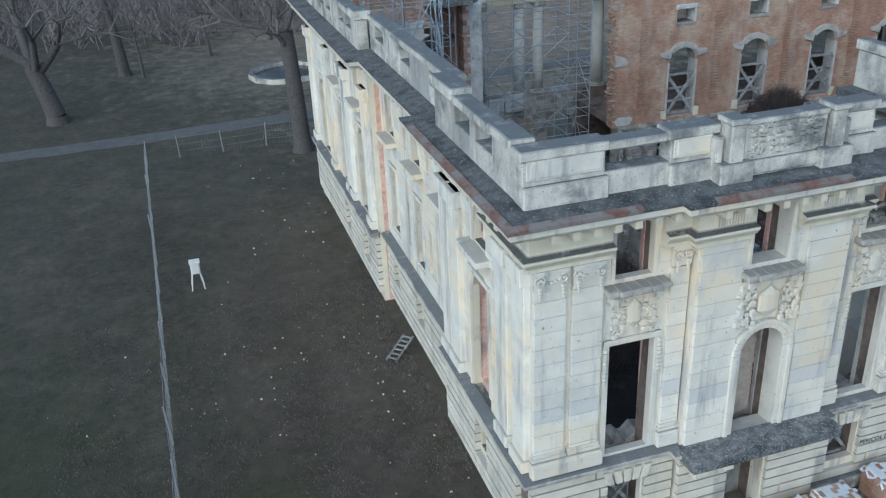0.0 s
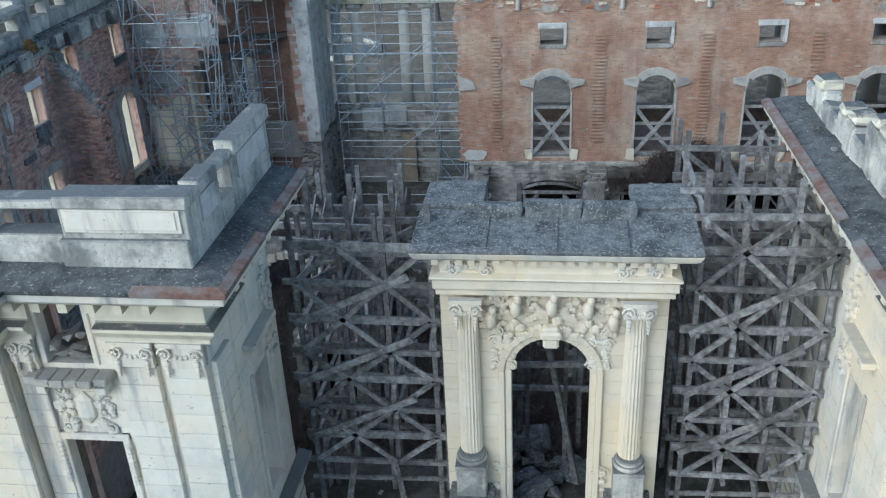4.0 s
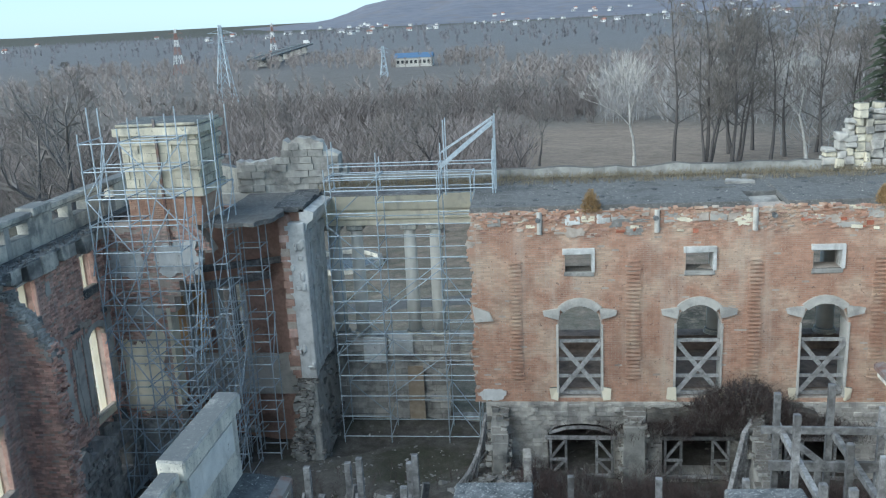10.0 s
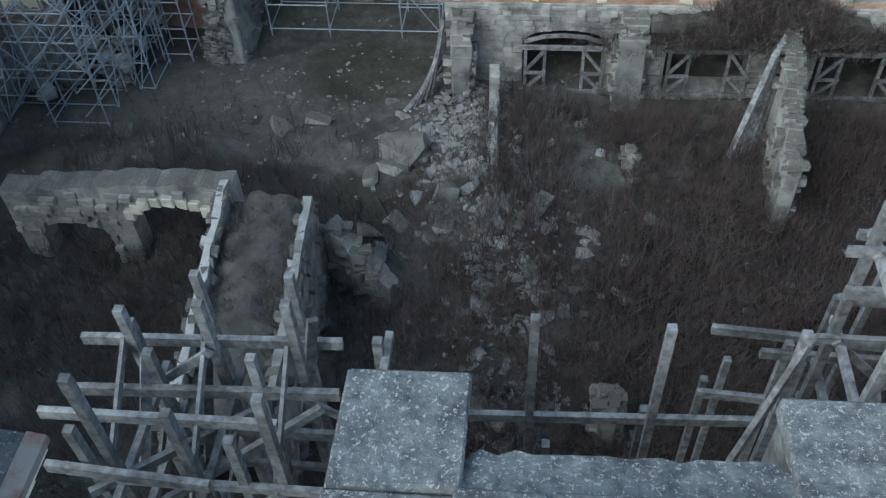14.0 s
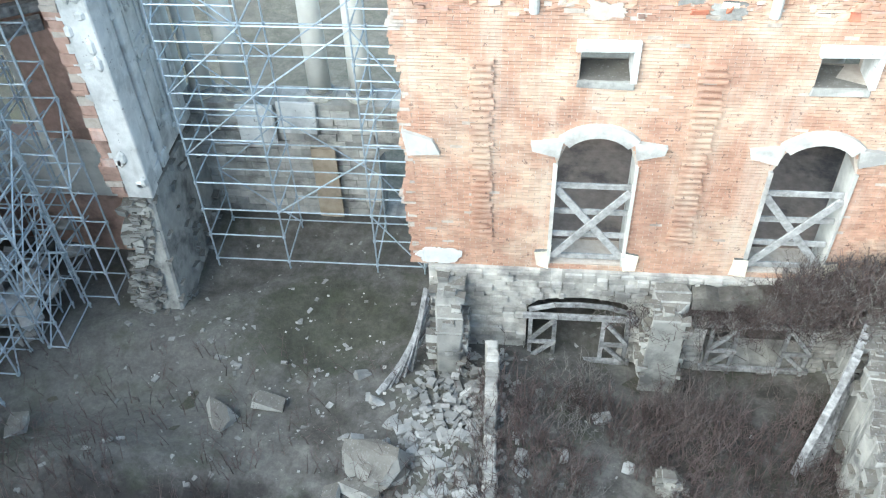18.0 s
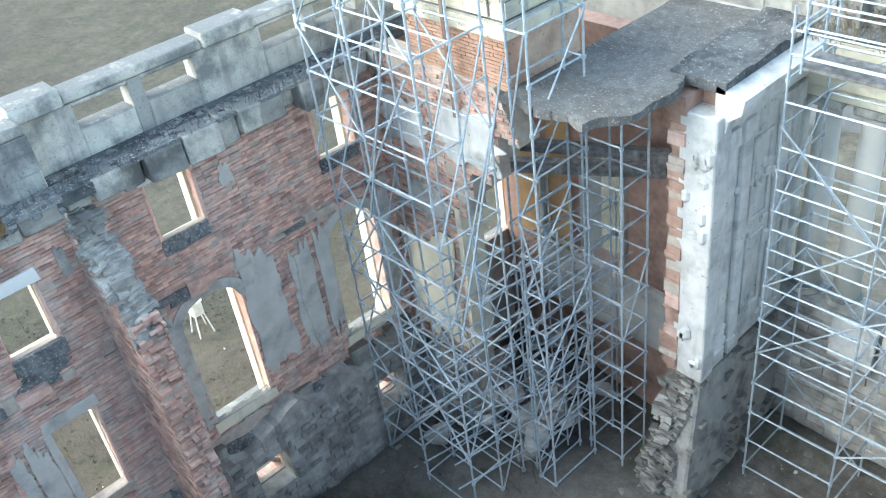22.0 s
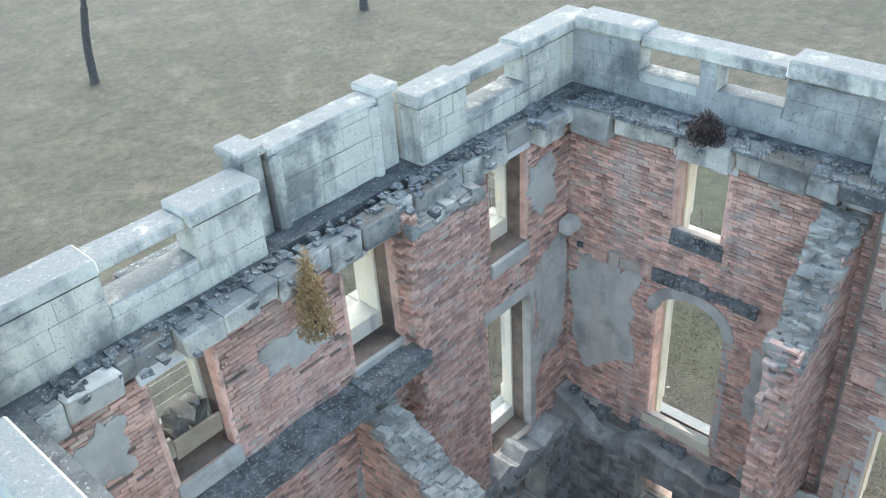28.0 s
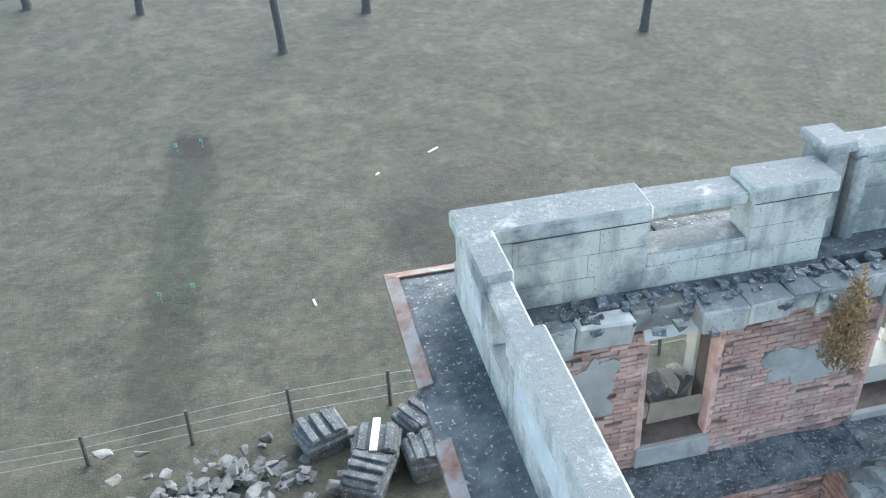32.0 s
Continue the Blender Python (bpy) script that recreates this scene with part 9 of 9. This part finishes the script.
# ---- trees ----
THIN = [0.018, 0.03]                     # least radius of twigs and of boughs
def grow(b, bt, p, d, L, r, lv, rng, up=0.25, spread=0.75):
    """Branches by forking; thick wood goes to b and thin twigs to bt."""
    segs = 2 if lv > 2 else 1
    for _ in range(segs):
        q = p + d * (L / segs)
        tgt = b if lv > 2 else bt
        r = max(r, THIN[0] if lv < 2 else THIN[1])
        tgt.tube(p, q, r, r * 0.84, 6 if lv > 3 else 3 if lv < 3 else 4, False)
        p, r = q, r * 0.84
        d = (d + Vector((rng.uniform(-1, 1), rng.uniform(-1, 1), rng.uniform(-0.6, 1))) * 0.16).normalized()
    if lv == 0:
        return
    n = 3 if lv > 1 else 4
    for k in range(n):
        ax = d.orthogonal().normalized()
        ax.rotate(Matrix.Rotation(2 * math.pi * (k + rng.random() * 0.7) / n, 3, d))
        nd = (d + ax * spread * rng.uniform(0.55, 1.25) + Vector((0, 0, up))).normalized()
        grow(b, bt, p.copy(), nd, L * rng.uniform(0.62, 0.86), r * rng.uniform(0.55, 0.75), lv - 1, rng, up, spread)


def bare_tree(seed, h, r, label, mat="bark", lv=5, at=(0, 0, 0), fork=0.3, up=0.25, spread=0.75, group="bare trees"):
    rg = random.Random(seed)
    t = thing("tree", label, "tree", group, at=at)
    b, bt = Build(), Build()
    b.tube((0, 0, -0.5), (0, 0, 0.4), r * 1.45, r * 1.05, 8, False)
    p = Vector((0, 0, 0.4))
    d = Vector((rg.uniform(-0.1, 0.1), rg.uniform(-0.1, 0.1), 1)).normalized()
    n = 3
    for _ in range(n):
        q = p + d * h * fork / n
        b.tube(p, q, r, r * 0.93, 8, False)
        p, r = q, r * 0.93
        d = (d + Vector((rg.uniform(-0.08, 0.08), rg.uniform(-0.08, 0.08), 0))).normalized()
    grow(b, bt, p, d, h * (1 - fork) * 0.27, r * 0.85, lv, rg, up, spread)
    part("trunk", b, mat, t, smooth=True)
    part("crown", bt, "twig" if mat == "bark" else mat, t)
    return t


def limbed_tree(seed, trunk, limbs, r, label, lv, at):
    """A stout trunk along the points of trunk and thick limbs that start from its top: (direction, length, radius)."""
    rg = random.Random(seed)
    t = thing("tree", label, "tree", "bare trees", at=at)
    b, bt = Build(), Build()
    pts = [Vector(p) for p in trunk]
    b.tube((0, 0, -0.5), pts[0], r * 1.5, r * 1.12, 10, False)
    for k, (p, q) in enumerate(zip(pts, pts[1:])):
        b.tube(p, q, r * (1.12 - 0.12 * k), r * (1.0 - 0.12 * k), 10, False)
    for k, (d, L, rr) in enumerate(limbs):
        p = pts[-1] if k % 2 == 0 else pts[-1].lerp(pts[-2], 0.35)
        grow(b, bt, p.copy(), Vector(d).normalized(), L, rr, lv, rg, 0.15, 0.8)
    part("trunk", b, "bark", t, smooth=True)
    part("crown", bt, "twig", t)


def park_tree(seed, h, r, label, mat="bark", at=(0, 0, 0), lean=0.06, low=0.28, wide=0.3, stems_=1):
    """A tall bare tree: one or more long stems with boughs all the way up."""
    rg = random.Random(seed)
    t = thing("tree", label, "tree", "bare trees", at=at)
    b, bt = Build(), Build()
    for s_ in range(stems_):
        a = 2 * math.pi * (s_ + rg.random() * 0.5) / stems_
        d = Vector((lean * (1 + 2 * (stems_ > 1)) * math.cos(a), lean * (1 + 2 * (stems_ > 1)) * math.sin(a), 1)).normalized()
        p, rr, n = Vector((0.3 * (stems_ > 1) * math.cos(a), 0.3 * (stems_ > 1) * math.sin(a), -0.4)), r * rg.uniform(0.8, 1.1), 14
        for k in range(n):
            q = p + d * h * rg.uniform(0.9, 1.05) / n
            b.tube(p, q, rr, rr * 0.88, 7, False)
            p, rr = q, rr * 0.88
            d = (d + Vector((rg.uniform(-0.09, 0.09), rg.uniform(-0.09, 0.09), 0.05))).normalized()
            f = (k + 1) / n
            if f > low:
                for q_ in range(2 if f < 0.8 else 3):
                    an = rg.uniform(0, 2 * math.pi)
                    nd = Vector((math.cos(an), math.sin(an), rg.uniform(0.5, 1.3))).normalized()
                    grow(b, bt, p.copy(), nd, h * wide * (1.1 - 0.75 * f) * rg.uniform(0.3, 0.55), rr * 0.5, 3, rg, 0.3, 0.7)
    part("trunk", b, mat, t, smooth=True)
    part("crown", bt, "twig" if mat == "bark" else mat, t)
    return t


limbed_tree(1, ((0, 0, 0.5), (-0.35, 0, 2.2), (-0.9, 0.1, 4.2)), (((-0.9, 0.2, 0.75), 3.6, 0.42), ((0.9, -0.2, 0.9), 3.0, 0.36), ((-0.15, 0.5, 1.0), 3.8, 0.4), ((0.2, -0.6, 1.0), 3.2, 0.3)), 0.62, "large dark bare tree with a forked trunk", 4, (-8.2, 68.6, -0.2))
limbed_tree(2, ((0, 0, 0.6), (-0.1, 0, 4.0), (-0.25, 0.1, 7.6)), (((-1, 0.1, 0.25), 2.6, 0.2), ((-0.4, -0.5, 0.9), 1.5, 0.22), ((0.5, 0.4, 0.8), 1.4, 0.2)), 0.52, "tall lopped bare tree with a scarred trunk beside the palace", 3, (7.45, 55.0, -0.2))
bare_tree(3, 14, 0.5, "dark bare tree on the lawn", at=(-3.5, 80.5, -0.3), fork=0.25, lv=5)
tA = bare_tree(4, 15, 0.3, "grey bare winter tree standing on the lawn", at=(-34.2, 7.5, -0.2), fork=0.35)
tB = bare_tree(5, 13, 0.26, "grey bare winter tree standing on the lawn", at=(-33.6, -3.0, -0.2), fork=0.3)
tC = bare_tree(6, 17, 0.24, "slender bare winter tree on the lawn", at=(20.9, -21.3, -0.2), fork=0.4, up=0.5, spread=0.55)
tW = bare_tree(7, 15.5, 0.27, "pale-barked bare tree with spreading limbs", "barkw", at=(35.4, 117.0, -1.3), fork=0.1, lv=5, up=0.35, spread=0.7)
tD = bare_tree(8, 11, 0.2, "low twiggy bare tree at the wood edge", at=(-22, 92, -0.3), fork=0.2, lv=5)
def plant(src, x, y, s=1.0, a=0):
    copy_thing(src, pose(x, y, gz(x, y) - 0.1, 0, 0, a) @ Matrix.Scale(s, 4))
rng = random.Random(21)
for x, y in ((-29.6, 31.5), (1.0, -18.6), (-15.6, -14.6), (8.2, -33.3), (15.5, -26.3), (28.9, -30.4), (36, -34), (-24, -30), (-42, 18), (-50, 2), (-44, -20), (-8, -40), (-31.9, 31.5), (44, -22), (55, -10), (62, 10)):
    plant(rng.choice((tA, tB, tC)), x, y, rng.uniform(0.85, 1.15), rng.uniform(0, 360))
tP = park_tree(31, 17, 0.24, "tall dark bare tree with several stems at the park edge", at=(44.0, 118.0, -1.3), stems_=3)
tQ = park_tree(32, 18, 0.3, "tall bare tree with fine upright boughs at the park edge", at=(52.0, 121.0, -1.4))
for x, y in ((40.5, 121), (44, 119), (47, 119), (49, 126), (56, 130), (58, 121), (61, 134), (64, 127), (68, 138), (54, 140), (72, 122), (77, 131), (50, 136)):
    plant(rng.choice((tP, tQ, tQ)), x, y, rng.uniform(0.95, 1.25), rng.uniform(0, 360))
for x, y, s in ((57, 124, 1.0),):
    plant(tW, x, y, s, rng.uniform(0, 360))
for x, y in ((-14, 74), (-20, 66), (-2, 79), (4, 84), (10, 88), (16, 84), (-30, 78), (-38, 70), (-12, 92), (0, 96), (22, 90), (8, 104), (-40, 90), (-50, 80), (-24, 100), (14, 108), (6, 118), (-8, 112), (20, 118), (-18, 120), (24, 128), (-34, 112)):
    plant(rng.choice((tD, tD, tQ, tA)), x, y, rng.uniform(0.6, 0.9), rng.uniform(0, 360))
# conifer
cf = thing("conifer", "dark shaggy conifer with drooping branches", "tree", at=(58.6, 104.0, -0.6))
part("trunk", Build().tube((0, 0, -0.5), (0, 0, 16.5), 0.32, 0.05, 8), "bark", cf)
b = Build()
for k in range(95):
    z = 2.5 + 13.8 * k / 95
    L = (17.2 - z) * 0.36 * rng.uniform(0.75, 1.15)
    a = k * 2.4
    d = Vector((math.cos(a), math.sin(a), -0.12))
    for i in range(26):
        f = (i + 1) / 26
        p = d * L * f + Vector((0, 0, z - 0.25 * L * f * f))
        for s in (-1, 1):
            w_ = Vector((-math.sin(a), math.cos(a), -0.25)) * s * (0.2 + 0.55 * (1 - f)) * rng.uniform(0.6, 1.2)
            j = len(b.v)
            b.v += [tuple(p), tuple(p + d * 0.22), tuple(p + w_ + d * 0.2)]
            b.f.append((j, j + 1, j + 2))
part("foliage", b, "conifer", cf)


def woods(n, where, h0, h1, mat, name, label, k=34, wd=0.10):
    """A far wood: upright twiggy shapes made of thin slivers."""
    b = Build()
    for _ in range(n):
        x, y = where()
        z, h = gz(x, y) - 0.3, rng.uniform(h0, h1)
        def sl_(p, q, w):
            j = len(b.v)
            b.v.extend([(p[0] - w, p[1], p[2]), (p[0] + w, p[1], p[2]), (q[0], q[1], q[2])])
            b.f.append((j, j + 1, j + 2))
        sl_((x, y, z), (x + rng.uniform(-0.6, 0.6), y, z + h * 0.9), wd * 0.9)
        for i in range(k):
            f = rng.uniform(0.06, 0.85)
            a = rng.uniform(0, 2 * math.pi)
            L = h * rng.uniform(0.12, 0.36) * (1.15 - 0.6 * f)
            p = (x + rng.uniform(-0.2, 0.2) * h * 0.4, y + rng.uniform(-0.2, 0.2) * h * 0.4, z + h * f)
            sl_(p, (p[0] + L * 0.8 * math.cos(a), p[1] + L * 0.8 * math.sin(a), p[2] + L * rng.uniform(0.5, 1.2)), wd)
    return b.obj(name, mat, label=label, category="woods", kind="stuff")


def ring(r0, r1, a0, a1):
    def f():
        while True:
            r, a = math.sqrt(rng.uniform(r0 * r0, r1 * r1)), radians(rng.uniform(a0, a1))
            x, y = 25 + r * math.sin(a), 10 + r * math.cos(a)
            if noise.noise(Vector((x * 0.012, y * 0.012, 4))) > -0.02:
                return x, y
    return f


# wood1 to wood3: haze is put into the paler or bluer twig colours
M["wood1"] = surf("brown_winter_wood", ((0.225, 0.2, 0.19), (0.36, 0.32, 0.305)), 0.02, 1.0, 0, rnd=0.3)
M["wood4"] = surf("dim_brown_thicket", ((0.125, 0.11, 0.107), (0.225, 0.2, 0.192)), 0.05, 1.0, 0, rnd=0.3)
M["wood3"] = surf("haze_tinted_far_wood", ((0.13, 0.13, 0.145), (0.21, 0.205, 0.22)), 0.02, 1.0, 0, rnd=0.2)
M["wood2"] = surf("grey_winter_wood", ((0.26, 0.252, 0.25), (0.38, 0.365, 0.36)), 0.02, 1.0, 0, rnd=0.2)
def near_wood():
    while True:
        x, y = rng.uniform(-60, 23), rng.uniform(88, 140)
        if y > 88 + 6 * noise.noise(Vector((x * 0.06, 0, 2))) - (x + 5) * 0.02 and rng.random() < 0.75:
            return x, y
woods(520, near_wood, 5, 9.5, "wood4", "park_thicket", "brown leafless thickets at the edge of the park", 60, 0.05)
woods(1000, ring(135, 260, -40, 3), 5, 10, "wood4", "brown_wood", "brown leafless thickets beyond the park", 34, 0.07)
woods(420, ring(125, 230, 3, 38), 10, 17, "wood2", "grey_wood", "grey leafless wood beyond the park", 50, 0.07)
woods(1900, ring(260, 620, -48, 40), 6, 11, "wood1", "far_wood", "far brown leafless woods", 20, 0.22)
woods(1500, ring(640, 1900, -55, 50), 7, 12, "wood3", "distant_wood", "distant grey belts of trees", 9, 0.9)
woods(500, ring(90, 200, -100, -42), 8, 14, "wood1", "west_wood", "leafless wood beyond the west lawn", 40, 0.08)
woods(500, ring(100, 220, 140, 260), 9, 15, "wood1", "south_wood", "leafless wood beyond the south lawn", 30, 0.1)
# hills, distance haze painted into their blue-grey colour
hl = Build()
na, nr = 90, 14
for j in range(nr + 1):
    for i in range(na + 1):
        a, r = radians(-30 + 100 * i / na), 2300 + 2100 * j / nr
        az_ = math.degrees(a)
        rise = 1 / (1 + math.exp(-(az_ + 10.5) / 2.4))
        hh = 185 * rise * (j / nr) * (0.75 + 0.35 * noise.fractal(Vector((az_ * 0.16, j * 0.22, 0)), 1.0, 2.0, 4))
        hl.v.append((25 + r * math.sin(a), 10 + r * math.cos(a), hh - 12))
hl.f = [(j * (na + 1) + i, j * (na + 1) + i + 1, (j + 1) * (na + 1) + i + 1, (j + 1) * (na + 1) + i) for j in range(nr) for i in range(na)]
M["hill"] = surf("haze_tinted_hillside", ((0.125, 0.135, 0.17), (0.20, 0.20, 0.23)), 0.02, 1.0, 0, stain=((0.19, 0.165, 0.16), 0.012, 0.52, 0.7))
hl.obj("hills", "hill", label="long wooded hills on the horizon with haze painted into their blue-grey", category="hills", kind="structure", smooth=True)
# far houses
def house(mat_roof, w, d, h):
    t = thing("house", "far white house with a pitched roof", "house", "far houses", at=(0, 0, -300))
    hw_ = part("wall", Build().box(-w / 2, w / 2, -d / 2, d / 2, -1, h), "whitep", t)
    b = Build()
    b.v = [(-w / 2 - 0.4, -d / 2 - 0.4, h), (w / 2 + 0.4, -d / 2 - 0.4, h), (w / 2 + 0.4, d / 2 + 0.4, h), (-w / 2 - 0.4, d / 2 + 0.4, h), (-w / 2, 0, h + d * 0.42), (w / 2, 0, h + d * 0.42)]
    b.f = [(0, 1, 5, 4), (2, 3, 4, 5), (1, 2, 5), (3, 0, 4), (3, 2, 1, 0)]
    part("roof", b, mat_roof, t)
    for s in (-1, 1):
        part("window", Build().box(s * w * 0.25 - 0.7, s * w * 0.25 + 0.7, -d / 2 - 0.06, -d / 2, 1.2, 2.8), "glass", hw_)
    return t
hs_ = [house("redp", 9, 7, 3.6), house("greyp", 10, 8, 3.4), house("greyp", 7.5, 6.5, 4.2)]
k = 0
while k < 150:
    a, r = rng.uniform(-36, 34), rng.uniform(1500, 2600)
    if a < -14 and (rng.random() < 0.8 or r > 2300) or noise.noise(Vector((a * 0.3, r * 0.003, 1))) < -0.1:
        continue
    x, y = 25 + r * math.sin(radians(a)), 10 + r * math.cos(radians(a))
    up = 185 / (1 + math.exp(-(a + 10.5) / 2.4)) * max(0.0, r - 2300) / 2100 * 0.8
    m = pose(x, y, (gz(x, y) if r < 2300 else up - 10), 0, 0, rng.uniform(-40, 40))
    k += 1
    if k <= 3:
        hs_[k - 1].matrix_basis = m
    else:
        copy_thing(rng.choice((hs_[0], hs_[1], hs_[1], hs_[2])), m)
fh = thing("farm_building", "long white building with a blue roof", "building", at=(-47, 505, -9))
fw_ = part("wall", Build().box(-10, 10, -5, 5, -1, 4.5), "plaster", fh)
part("roof", Build().hexa([(-10.5, -5.5, 4.5), (10.5, -5.5, 4.5), (10.5, 5.5, 4.5), (-10.5, 5.5, 4.5), (-10.5, -0.3, 7), (10.5, -0.3, 7), (10.5, 0.3, 7), (-10.5, 0.3, 7)]), "bluep", fh)
for k in range(8):
    part("window", Build().box(-9 + 2.4 * k, -7.6 + 2.4 * k, -5.06, -5, 1.5, 3.2), "glass", fw_)


def pylon(x, y, h, mats, label):
    z = gz(x, y)
    t = thing("pylon", label, "pylon", "power pylons", at=(x, y, z))
    lev = [0, 0.22, 0.42, 0.6, 0.76, 0.9, 1.0]
    wd = lambda f: 0.1 * h * (1 - f) ** 1.3 + 0.35
    for i, (f0, f1) in enumerate(zip(lev, lev[1:])):
        b = Build()
        a, c = wd(f0), wd(f1)
        cs0 = [(-a, -a), (a, -a), (a, a), (-a, a)]
        cs1 = [(-c, -c), (c, -c), (c, c), (-c, c)]
        for q in range(4):
            b.tube((*cs0[q], f0 * h), (*cs1[q], f1 * h), 0.17, n=4)
            b.tube((*cs0[q], f0 * h), (*cs1[(q + 1) % 4], f1 * h), 0.09, n=3)
            b.tube((*cs0[(q + 1) % 4], f0 * h), (*cs1[q], f1 * h), 0.09, n=3)
        part("lattice", b, mats[i % len(mats)], t)
    for f in (0.78, 0.9):
        part("cross_arm", Build().tube((-0.17 * h, 0, f * h), (0.17 * h, 0, f * h), 0.09, n=4).tube((-0.17 * h, 0, f * h), (0, 0, f * h + 1.2), 0.06, n=3).tube((0.17 * h, 0, f * h), (0, 0, f * h + 1.2), 0.06, n=3), mats[0], t)


pylon(25 - 330 * math.sin(radians(20)), 10 + 330 * math.cos(radians(20)), 27, ("steel",), "grey lattice power pylon")
pylon(25 - 560 * math.sin(radians(22.6)), 10 + 560 * math.cos(radians(22.6)), 26, ("redp", "whitep"), "red and white lattice pylon")
pylon(25 - 720 * math.sin(radians(16.9)), 10 + 720 * math.cos(radians(16.9)), 26, ("redp", "whitep"), "red and white lattice pylon")
pylon(25 - 420 * math.sin(radians(10.2)), 10 + 420 * math.cos(radians(10.2)), 14, ("steel",), "small grey lattice mast")

# road bridge across the fields
rb_ = thing("road_bridge", "long grey concrete road bridge across the fields", "bridge")
part("deck", Build().beam((-150, 545, -4.2), (-181, 790, -2.6), 9, 1.0), "asph", rb_)
for s_ in (-1, 1):
    part("rail", Build().beam((-150 + 4.4 * s_, 545, -3.2), (-181 + 4.4 * s_, 790, -1.6), 0.2, 0.7), "plaster", rb_)
for k in range(7):
    part("pier", Build().box(-155 - 4.0 * k - 3, -155 - 4.0 * k + 3, 574 + 32 * k, 576 + 32 * k, -14, -4.2), "plaster", rb_)
vn = thing("van", "white van driving over the bridge", "van", at=(-181, 785, -1.9))
part("body", Build().box(-2.6, 1.6, -1.1, 1.1, 0.3, 3.0), "whitep", vn, bevel=0.15)
part("cab", Build().box(1.6, 2.9, -1.05, 1.05, 0.3, 2.0), "whitep", vn, bevel=0.2)
for x in (-1.6, 1.8):
    part("wheel", Build().tube((x, -1.15, 0.35), (x, 1.15, 0.35), 0.38, n=10), "black", vn)
